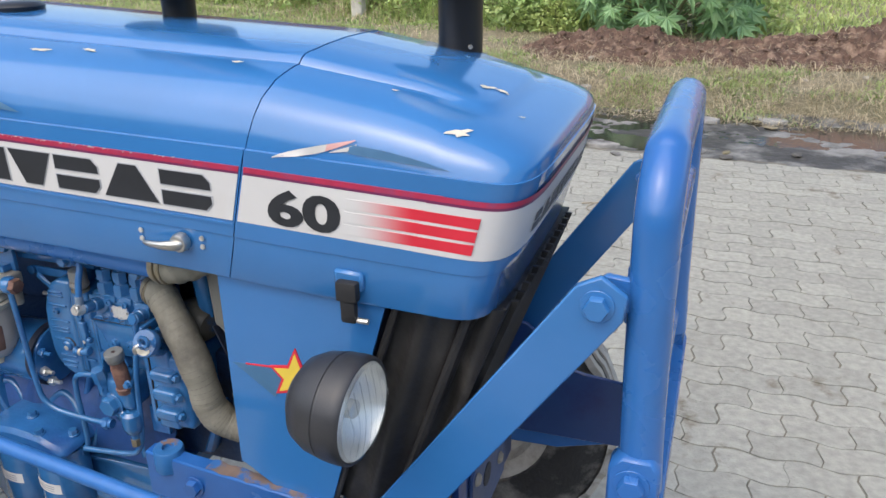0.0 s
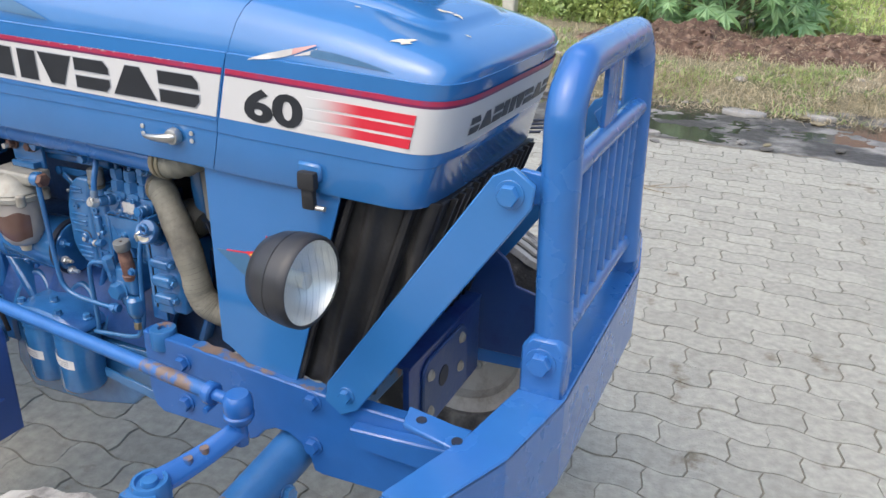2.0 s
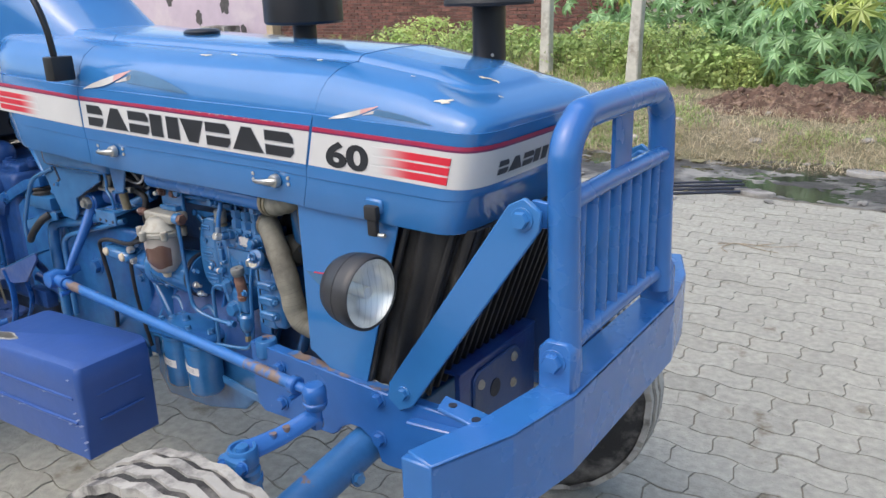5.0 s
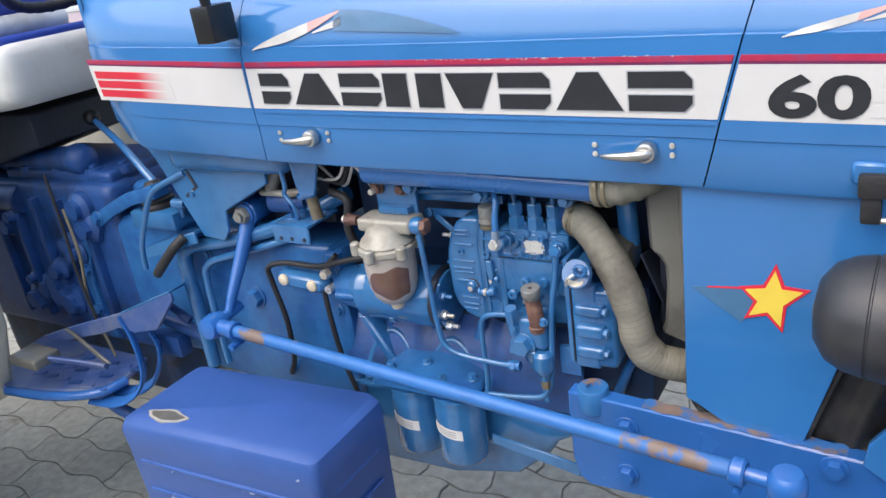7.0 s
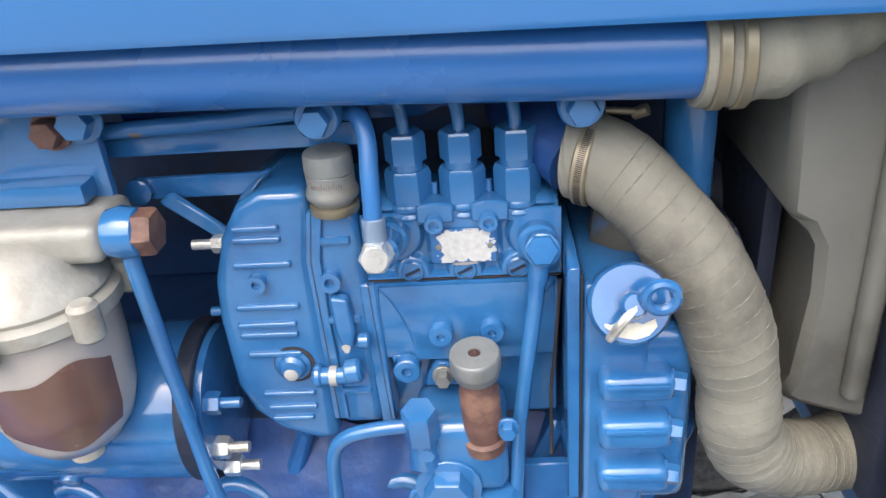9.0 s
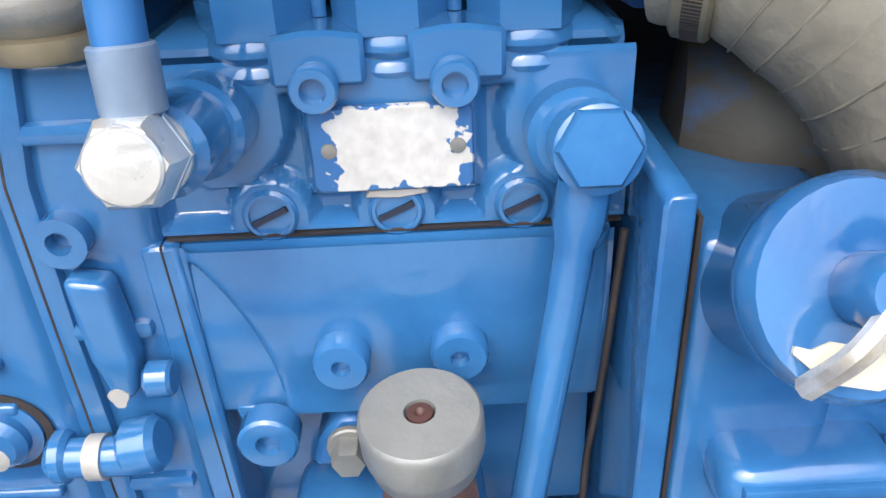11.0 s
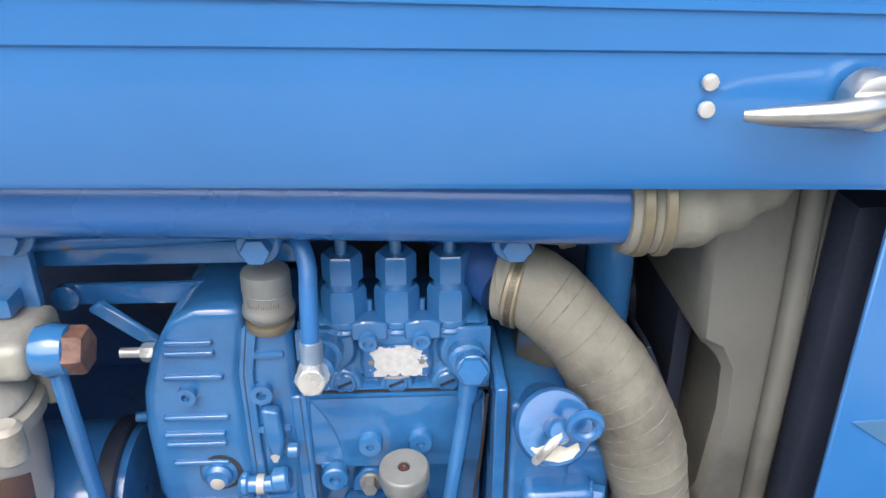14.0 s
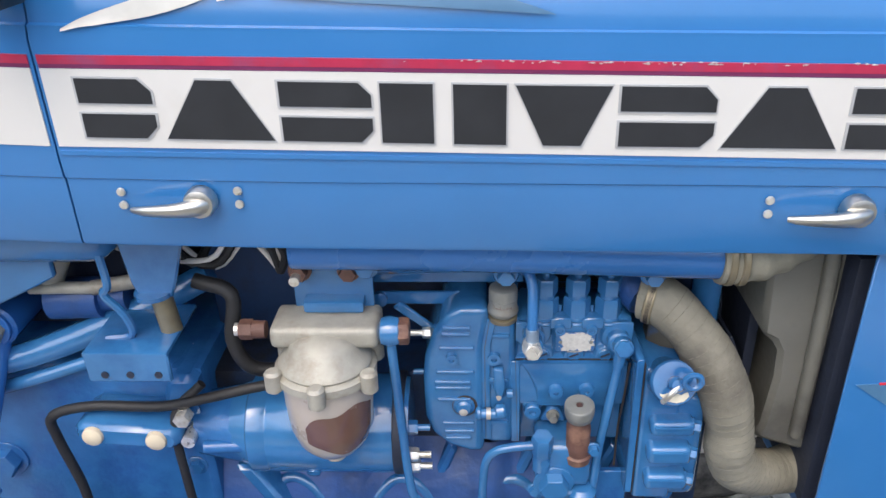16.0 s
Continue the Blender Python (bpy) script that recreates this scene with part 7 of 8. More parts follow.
# ---- ground, drain, bank ----
def bank_h(x, y):
    edge = 6.35 + 0.22 * math.sin(x * 1.1) + 0.08 * math.sin(x * 3.7 + 1)
    h = interp(y - edge, (-0.25, 0.0, 0.5, 1.5, 3.0, 9.0, 30.0), (-0.05, 0.02, 0.10, 0.16, 0.2, 0.25, 0.3))
    if y > edge:
        n = noise.noise(Vector((x * 1.3, y * 1.3, 0)))
        h += 0.05 * n + 0.03 * noise.noise(Vector((x * 4, y * 4, 3)))
    return h


def axis(lo, hi, fine_lo, fine_hi, step, coarse):
    a = list(np.arange(fine_lo, fine_hi, step))
    return sorted(set([round(v, 3) for v in a + list(np.linspace(lo, fine_lo, coarse)) + list(np.linspace(fine_hi, hi, coarse))]))


gx = axis(-300, 300, -9, 7, 0.16, 14)
gy = axis(-300, 400, 5.6, 13, 0.12, 14)
gm = bmesh.new()
gv = [[gm.verts.new((x, y, bank_h(x, y))) for y in gy] for x in gx]
for i in range(len(gx) - 1):
    for j in range(len(gy) - 1):
        gm.faces.new((gv[i][j], gv[i + 1][j], gv[i + 1][j + 1], gv[i][j + 1]))
M_EARTH = mat("dry_earth", (0.22, 0.185, 0.12), 0.9, var=0.35, scale=6, bump=0.7, bscale=14, second=(0.16, 0.155, 0.08), sscale=0.8, slo=0.42, shi=0.6)
ground = tagged(part("ground", gm, M_EARTH, None), "dry earth and sand ground beyond the paving", "ground", kind="structure")
M_SAND = mat("joint_sand", (0.165, 0.15, 0.118), 0.95, var=0.2, scale=20, bump=0.4)
M_PAVE = mat("grey_concrete_paver", (0.3, 0.294, 0.25), 0.85, var=0.22, scale=30, bump=0.45, bscale=110, second=(0.17, 0.15, 0.11), sscale=2.9, slo=0.6, shi=0.67, rand=0.08, island=0.08)
pave_place = M_PAVE.node_tree.nodes.new("ShaderNodeNewGeometry")
for pave_noise in [n for n in M_PAVE.node_tree.nodes if n.type == "TEX_NOISE"]:
    M_PAVE.node_tree.links.new(pave_place.outputs["Position"], pave_noise.inputs["Vector"])
M_CONC = mat("worn_concrete", (0.31, 0.3, 0.275), 0.85, var=0.2, scale=12, bump=0.5, bscale=50, second=(0.09, 0.085, 0.075), sscale=1.8, slo=0.44, shi=0.56)
M_WET = mat("black_muddy_water", (0.03, 0.03, 0.027), 0.07, var=0.3, scale=5, bump=0.06, bscale=9, rrange=0.05, spec=0.4, second=(0.06, 0.056, 0.047), sscale=2.2, slo=0.48, shi=0.62)
pavement = tagged(part("pavement", box(-9, 9, -9, 4.93, -0.07, -0.0055, 0), M_SAND, None), "yard paving of grey interlocking concrete blocks", "pavement", kind="structure")

PL, PW = 0.2145, 0.1325


def paver_outline(flip):
    pts = []
    def wave(u):
        return flip * 0.0115 * math.sin(2 * math.pi * u)
    n = 8
    g = 0.0016
    lo = [(-PL / 2 + g + (PL - 2 * g) * i / n, -PW / 2 + g + wave(i / n)) for i in range(n + 1)]
    hi = [(x, y + PW - 2 * g) for x, y in lo]
    side = [(0.009 * math.sin(2 * math.pi * k / 4), -PW / 2 + g + (PW - 2 * g) * k / 4) for k in (1, 2, 3)]
    right = [(PL / 2 - g + x, y) for x, y in side]
    left = [(-PL / 2 + g + x, y) for x, y in reversed(side)]
    return lo + right + list(reversed(hi)) + left


def paver_mesh(flip):
    bm = bmesh.new()
    o = paver_outline(flip)
    top = [bm.verts.new((x * 0.988, y * 0.982, 0.0)) for x, y in o]
    low = [bm.verts.new((x, y, -0.012)) for x, y in o]
    bm.faces.new(top)
    for a, b in ((top, low),):
        for i in range(len(o)):
            bm.faces.new((a[i], a[(i + 1) % len(o)], b[(i + 1) % len(o)], b[i]))
    return bm


paver_shapes = []
for flip in (1, -1):
    pbm = paver_mesh(flip)
    bmesh.ops.recalc_face_normals(pbm, faces=pbm.faces)
    paver_me = bpy.data.meshes.new("paver")
    pbm.to_mesh(paver_me)
    pbm.free()
    paver_me.materials.append(M_PAVE)
    paver_shapes.append(paver_me)
shape_verts = [[tuple(v.co) for v in q.vertices] for q in paver_shapes]
shape_faces = [[tuple(p.vertices) for p in q.polygons] for q in paver_shapes]
spots = []
rng = random.Random(4)
for j in range(-24, 38):
    y = 0.03 + j * PW
    if y > 4.87:
        break
    for i in range(-20, 24):
        x = 0.05 + (i + 0.5 * (j % 2)) * PL + rng.uniform(-0.002, 0.002)
        spots.append((x, y, rng.uniform(-0.002, 0.0015), rng.uniform(-0.6, 0.6), rng.uniform(-0.5, 0.5), rng.uniform(-0.5, 0.5), j % 2))
near = [s for s in spots if (0.75 < s[0] < 2.15 and 1.2 < s[1] < 4.0) or (-1.15 < s[0] < -0.1 and -0.35 < s[1] < 0.6)][:300]
near_set = set(near)
vv, ff = [], []
for s in spots:
    if s in near_set:
        continue
    m = pose(s[0], s[1], s[2], s[3], s[4], s[5])
    b0 = len(vv)
    vv += [tuple(m @ Vector(v)) for v in shape_verts[s[6]]]
    ff += [tuple(b0 + k for k in f) for f in shape_faces[s[6]]]
me = bpy.data.meshes.new("pavers")
me.from_pydata(vv, [], ff)
me.materials.append(M_PAVE)
rest = new("pavers", me)
rest.parent = pavement
tagged(rest, kind="stuff")
for s in near:
    o = new("paver", paver_shapes[s[6]])
    o.matrix_world = pose(*s[:6])
    o.parent = pavement


M_GUTTER = mat("muddy_concrete", (0.24, 0.232, 0.21), 0.6, var=0.25, scale=12, bump=0.5, bscale=40, second=(0.055, 0.052, 0.045), sscale=2.1, slo=0.4, shi=0.53, rrange=0.3)


def gutter_sheet(u, v):
    x = lerp(-6, 6, u)
    y = lerp(4.86 + 0.05 * math.sin(x * 7), 6.5, v)
    n = noise.noise(Vector((x * 0.8, y * 1.8, 1))) + 0.5 * noise.noise(Vector((x * 2.3, y * 5.0, 4))) + 0.4 * noise.noise(Vector((x * 7, y * 10, 7))) + 0.4 * noise.noise(Vector((x * 19, y * 23, 3)))
    dip = interp(v, (0, 0.12, 0.45, 0.8, 1), (0.008, 0.004, -0.002, -0.003, 0.006))
    return (x, y, -0.012 + dip + 0.010 * n)


tagged(part("gutter", grid_bm(gutter_sheet, 480, 72), M_GUTTER, None), "broken muddy concrete gutter strip along the paving", "gutter", kind="structure")
tagged(part("puddle", grid_bm(lambda u, v: (lerp(-6, 6, u), lerp(4.97, 6.5, v), -0.0145), 40, 6), M_WET, None), "dark muddy water lying in the gutter", "puddle", kind="structure")
rp = random.Random(5)
for k in range(46):
    x, y, s_ = rp.uniform(-2.2, 4.0), rp.choice((rp.uniform(4.75, 5.3), rp.uniform(5.9, 6.4))), rp.uniform(0.015, 0.05)
    bm = bmesh.new()
    bmesh.ops.create_icosphere(bm, subdivisions=1, radius=1)
    for vtx in bm.verts:
        vtx.co *= 1 + 0.35 * noise.noise(vtx.co * 1.7 + Vector((k, 3, 0)))
    bm.transform(Matrix.Translation((x, y, 0.004)) @ Matrix.Rotation(rp.uniform(0, 6), 4, "Z") @ Matrix.Diagonal((s_ * 1.6, s_, s_ * 0.35, 1)))
    tagged(part("mud_clod", bm, M_EARTH if k % 3 else M_CONC, None), "clod of dried mud beside the gutter", "mud clod", group="mud clods by the gutter")
g = thing("drain_grate", "three dark steel grate bars across the gutter", "grate", at=(0, 4.7, 0))
for i in range(4):
    a, b = Vector((-0.75 + i * -0.045, 3.85 + i * 0.12, 0.012)), Vector((0.22 - i * 0.045, 5.0 + i * 0.10, 0.012))
    a.x -= 1.2
    a.y -= 0.3
    part("grate_bar", tube([a, a.lerp(b, 0.5), b], 0.010, 8, 2), M_DARK, g)

# ---- bank: soil heap, straw, weeds, posts, plants, walls ----
rb = random.Random(11)


def leafmat(name, color, second, rough=0.5, island=0.25, rand=0.2):
    m = mat(name, color, rough, var=0.15, scale=6, bump=0.05, second=second, sscale=2.0, slo=0.4, shi=0.65, rand=rand, island=island)
    b = m.node_tree.nodes["Principled BSDF"]
    b.inputs["Subsurface Weight"].default_value = 0.0
    t = m.node_tree
    tr = t.nodes.new("ShaderNodeBsdfTranslucent")
    mx = t.nodes.new("ShaderNodeMixShader")
    mx.inputs["Fac"].default_value = 0.3
    link_from = b.inputs["Base Color"].links[0].from_socket
    t.links.new(link_from, tr.inputs["Color"])
    t.links.new(b.outputs[0], mx.inputs[1])
    t.links.new(tr.outputs[0], mx.inputs[2])
    t.links.new(mx.outputs[0], t.nodes["Material Output"].inputs["Surface"])
    return m


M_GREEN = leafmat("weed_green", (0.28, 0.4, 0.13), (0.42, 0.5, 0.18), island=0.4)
# Sunlight and shade are put into the next two leaf colours.
M_LIME = leafmat("weed_painted_sunlit", (0.43, 0.57, 0.19), (0.55, 0.6, 0.22), island=0.38)
M_DARKGREEN = leafmat("leaf_painted_shaded", (0.10, 0.18, 0.06), (0.15, 0.24, 0.07))
M_STRAW = leafmat("dry_straw", (0.6, 0.51, 0.35), (0.36, 0.3, 0.18), island=0.45)
M_CASTOR = leafmat("broad_green_leaf", (0.28, 0.45, 0.23), (0.34, 0.52, 0.23), 0.4, 0.0, 0.35)
M_CASTORL = leafmat("young_yellow_green_leaf", (0.45, 0.52, 0.15), (0.28, 0.37, 0.1), 0.42, 0.0, 0.3)
M_STEM = mat("green_stem", (0.14, 0.15, 0.07), 0.6, var=0.2, bump=0.1)
M_SOIL = mat("crumbly_brown_soil", (0.1, 0.06, 0.042), 0.95, var=0.45, scale=14, bump=1.0, bscale=26, second=(0.27, 0.185, 0.13), sscale=8.0, slo=0.5, shi=0.64)
M_POST = mat("whitewashed_concrete_post", (0.5, 0.48, 0.42), 0.85, var=0.15, scale=14, bump=0.3, bscale=40, second=(0.3, 0.27, 0.22), sscale=5)
M_BRICK = mat("old_red_brick", (0.16, 0.07, 0.055), 0.9, var=0.2, scale=20, bump=0.3, second=(0.08, 0.045, 0.04), sscale=5, island=0.35)
M_MORTAR = mat("grey_mortar", (0.18, 0.14, 0.12), 0.95, var=0.2, bump=0.3)
M_LILAC = mat("peeling_lilac_limewash", (0.52, 0.43, 0.5), 0.85, var=0.06, scale=4, bump=0.1, second=(0.6, 0.52, 0.55), sscale=0.7)
M_PEEL = mat("bare_dark_render", (0.08, 0.075, 0.075), 0.9, var=0.3, bump=0.2)
M_SALMON = mat("salmon_wall_paint", (0.48, 0.3, 0.22), 0.85, var=0.08, scale=4, bump=0.1, second=(0.4, 0.26, 0.2), sscale=0.9)
M_GREYWALL = mat("weathered_grey_render", (0.33, 0.31, 0.28), 0.9, var=0.12, scale=3, bump=0.2, second=(0.45, 0.4, 0.33), sscale=0.6)


def heap(u, v):
    x = lerp(-1.35, 6.5, u)
    y0 = 8.35 + 0.10 * x
    y = y0 + lerp(-0.75, 0.8, v)
    top = interp(x, (-1.35, -0.8, 0.1, 0.9, 1.6, 2.6, 4.5, 6.5), (0.0, 0.2, 0.26, 0.17, 0.22, 0.34, 0.36, 0.2))
    n = noise.noise(Vector((x * 2.2, y * 2.2, 5))) + 0.7 * noise.noise(Vector((x * 6, y * 6, 2))) + 0.55 * noise.noise(Vector((x * 15, y * 15, 4))) + 0.4 * noise.noise(Vector((x * 34, y * 34, 7)))
    return (x, y, bank_h(x, y) - 0.05 + (top * math.sin(math.pi * v) ** 1.3) * (1 + 0.26 * n) + 0.036 * n)


tagged(part("soil_mound", grid_bm(heap, 420, 84), M_SOIL, None), "long low heap of crumbly brown soil on the bank", "soil mound")
clods = []
for k in range(170):
    p = Vector(heap(rb.random(), rb.uniform(0.08, 0.7)))
    s_ = rb.uniform(0.015, 0.05)
    bm = bmesh.new()
    bmesh.ops.create_icosphere(bm, subdivisions=1, radius=1)
    for vtx in bm.verts:
        vtx.co *= 1 + 0.45 * noise.noise(vtx.co * 1.9 + Vector((k, 0, 5)))
    bm.transform(Matrix.Translation(p) @ Matrix.Rotation(rb.uniform(0, 6), 4, "Z") @ Matrix.Diagonal((s_ * 1.3, s_, s_ * 0.7, 1)))
    clods.append(bm)
tagged(part("soil_clods", join(*clods), M_SOIL, None, "", False), "crumbled brown clods on the soil mound", "soil", kind="stuff")


def blades(name, mtl, n, spot, height, width, lie, label):
    """A mass of thin bent blades, as one object."""
    v, f = [], []
    for _ in range(n):
        x, y = spot()
        h, w = height(x, y), width * rb.uniform(0.6, 1.4)
        a = rb.uniform(0, 2 * math.pi)
        d = Vector((math.cos(a), math.sin(a), 0))
        s = Vector((-d.y, d.x, 0)) * w
        z = bank_h(x, y) - 0.01
        p = Vector((x, y, z + (rb.uniform(0.0, 0.05) if lie > 0.8 else 0)))
        l = lie * rb.uniform(0.5, 1.2)
        mid_ = p + d * h * 0.3 * l + Vector((0, 0, h * (0.6 - 0.42 * min(l, 1.2))))
        tip = p + d * h * (0.35 + 0.75 * l) + Vector((0, 0, h * max(0.04, 1 - 0.9 * l)))
        b0 = len(v)
        v += [tuple(p - s), tuple(p + s), tuple(mid_ + s * 0.8), tuple(mid_ - s * 0.8), tuple(tip)]
        f += [(b0, b0 + 1, b0 + 2, b0 + 3), (b0 + 3, b0 + 2, b0 + 4)]
    me = bpy.data.meshes.new(name)
    me.from_pydata(v, [], f)
    me.materials.append(mtl)
    return tagged(new(name, me), label, "grass", kind="stuff")


blades("straw", M_STRAW, 24000, lambda: (rb.uniform(-5.5, 6.0), 6.0 + abs(rb.gauss(0, 1.5))), lambda x, y: rb.uniform(0.06, 0.26), 0.0036, 1.1, "dry cut straw lying along the bank")
def patchy():
    """A spot on the bank where the green comes through the straw."""
    while True:
        x, y = rb.uniform(-6, 6.0), 6.1 + abs(rb.gauss(1.1, 1.6))
        if noise.noise(Vector((x * 1.1, y * 1.6, 9))) > rb.uniform(-0.05, 0.3):
            return x, y


def post_line(x):
    """The line of the fence posts, behind which the weeds stand high."""
    return 9.6 - 0.38 * (max(-8.0, min(x, -0.8)) + 2.55)


def weed_top(x, y):
    """The height to which the weeds have grown about a spot."""
    n = noise.noise(Vector((x * 0.9, y * 0.9, 21))) + 0.6 * noise.noise(Vector((x * 2.4, y * 2.4, 13)))
    return max(0.12, 0.4 + 0.42 * n) * interp(y - post_line(x), (-0.5, 0.0, 0.5, 1.5), (0.2, 0.4, 0.8, 1.15))


blades("bank_grass", M_GREEN, 19000, patchy, lambda x, y: rb.uniform(0.04, 0.17), 0.006, 0.75, "short half-dry green grass on the bank")
blades("tall_weeds", M_GREEN, 14000, lambda: (rb.uniform(-13, -0.6), 9.3 + abs(rb.gauss(0.6, 1.8))), lambda x, y: rb.uniform(0.5, 1.0) * weed_top(x, y), 0.011, 0.55, "tall green weeds")
blades("seed_grass", M_STRAW, 3200, lambda: (rb.choice((rb.gauss(-7.0, 1.2), rb.gauss(-4.6, 0.8), rb.uniform(-12, -2))), 9.7 + abs(rb.gauss(0.6, 1.2))), lambda x, y: rb.uniform(0.9, 1.7) * weed_top(x, y), 0.005, 0.35, "tall pale seeding grass among the weeds")
blades("yellow_weeds", M_LIME, 8000, lambda: (rb.choice((rb.gauss(-7.4, 1.3), rb.gauss(-2.0, 1.2), rb.uniform(-13, -1))), 9.6 + abs(rb.gauss(0.6, 1.6))), lambda x, y: rb.uniform(0.6, 1.35) * weed_top(x, y), 0.010, 0.4, "yellow-green weeds and seeding grass, coloured as sunlit")
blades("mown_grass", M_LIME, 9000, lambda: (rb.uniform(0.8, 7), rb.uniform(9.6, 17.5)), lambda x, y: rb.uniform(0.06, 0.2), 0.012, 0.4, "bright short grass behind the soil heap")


def on_heap():
    u, v_ = rb.random(), rb.uniform(0.05, 0.75)
    return heap(u, v_)


sv, sf = [], []
for _ in range(2600):
    p = Vector(on_heap()) + Vector((0, 0, 0.012))
    a = rb.uniform(0, 6.28)
    L_ = rb.uniform(0.05, 0.2)
    d = Vector((math.cos(a), math.sin(a), rb.uniform(-0.25, 0.35))) * L_
    s_ = Vector((-d.y, d.x, 0)).normalized() * 0.004
    b0 = len(sv)
    sv += [tuple(p - s_), tuple(p + s_), tuple(p + d)]
    sf.append((b0, b0 + 1, b0 + 2))
me = bpy.data.meshes.new("straw")
me.from_pydata(sv, [], sf)
me.materials.append(M_STRAW)
tagged(new("heap_straw", me), "dry straw strewn over the soil heap", "straw", kind="stuff")


def leaf_clump(name, mtl, cx, cy, r, h, n, size, label):
    """A bush of many small leaves round a centre, as one plant with a stem."""
    base = bank_h(cx, cy)
    t = thing(name, label, "bush", at=(cx, cy, base))
    v, f = [], []
    for _ in range(n):
        a, u = rb.uniform(0, 2 * math.pi), rb.random() ** 0.45
        zz = rb.random() ** 0.8
        rr = r * u * (0.55 + 0.6 * math.sin(math.pi * min(1, zz * 0.9 + 0.1))) * (1 + 0.35 * math.sin(a * 3 + cx * 7) + 0.2 * math.sin(a * 7))
        p = Vector((cx + rr * math.cos(a), cy + rr * math.sin(a), base + h * zz))
        q = Euler((rb.uniform(-0.9, 0.9), rb.uniform(-0.9, 0.9), rb.uniform(0, 6.3))).to_matrix()
        s = size * rb.uniform(0.6, 1.4)
        b0 = len(v)
        v += [tuple(p + q @ Vector(c) * s) for c in ((0, 0, 0), (0.25, 0.35, 0.04), (0, 1, -0.12), (-0.25, 0.35, 0.04))]
        f.append((b0, b0 + 1, b0 + 2, b0 + 3))
    me = bpy.data.meshes.new("leaves")
    me.from_pydata(v, [], f)
    me.materials.append(mtl)
    o = new("foliage", me)
    o.parent = t
    o.matrix_parent_inverse = t.matrix_world.inverted()
    for k in range(5):
        a = 2 * math.pi * k / 5
        part("stem", tube([(cx, cy, base - 0.02), (cx + 0.2 * r * math.cos(a), cy + 0.2 * r * math.sin(a), base + 0.4 * h), (cx + 0.5 * r * math.cos(a), cy + 0.5 * r * math.sin(a), base + 0.85 * h)], lambda u: 0.012 - 0.008 * u, 6, 4), M_STEM, t)
    return t


for i, (x, y, r, h, n, mtl, lab) in enumerate((
        (-1.6, 9.75, 0.55, 0.5, 700, M_GREEN, "low leafy green weed bush"), (-2.2, 10.4, 0.7, 0.75, 900, M_GREEN, "leafy green weed bush"),
        (-3.3, 10.6, 0.7, 0.8, 900, M_GREEN, "leafy green weed bush"), (-1.1, 9.5, 0.4, 0.4, 420, M_LIME, "small yellow-green weed bush"),
        (-3.2, 10.7, 0.5, 0.45, 520, M_LIME, "small yellow-green weed bush"), (-7.6, 11.8, 0.6, 0.8, 900, M_LIME, "bright yellow flowering bush"),
        (-8.6, 12.2, 0.45, 0.6, 500, M_LIME, "bright yellow flowering bush"), (-5.2, 10.9, 0.7, 0.7, 800, M_GREEN, "leafy green weed bush"),
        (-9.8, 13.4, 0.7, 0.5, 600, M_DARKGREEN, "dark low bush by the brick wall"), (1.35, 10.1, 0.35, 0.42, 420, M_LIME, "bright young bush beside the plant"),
        (-6.4, 11.2, 0.6, 0.6, 600, M_GREEN, "leafy green weed bush"),
        *[(x, post_line(x) + rb.uniform(0.35, 2.2), rb.uniform(0.25, 0.55), rb.uniform(0.18, 0.8), 420, rb.choice((M_GREEN, M_GREEN, M_LIME)), "low leafy weed bush on the bank") for x in [rb.uniform(-7.5, -0.7) for _ in range(36)]])):
    leaf_clump("weed_bush", mtl, x, y, r, h, n, rb.uniform(0.055, 0.11), lab)


def castor_leaf(seed):
    r2 = random.Random(seed)
    bm = bmesh.new()
    c = bm.verts.new((0, 0, 0))
    ring = []
    lobes = 8
    for i in range(lobes):
        a = radians(-142 + 284 * i / (lobes - 1))
        L = (0.62 + 0.38 * math.cos(a / 1.7)) * r2.uniform(0.9, 1.08)
        w = 0.27
        for da, rr, dz in ((-w, 0.42, 0.0), (-w * 0.72, 0.68, 0.0), (0, 1.0, -0.16), (w * 0.72, 0.68, 0.0)):
            aa = a + da * (1.0 if rr < 0.6 else 0.62)
            zz = 0.06 * math.cos(3 * a) + dz - 0.10 * rr * rr + (0.035 if da and rr > 0.6 else 0)
            ring.append(bm.verts.new((L * rr * math.sin(aa), L * rr * math.cos(aa), zz)))
    for a, b in zip(ring, ring[1:]):
        bm.faces.new((c, a, b))
    me = bpy.data.meshes.new("leaf")
    bm.to_mesh(me)
    bm.free()
    return me


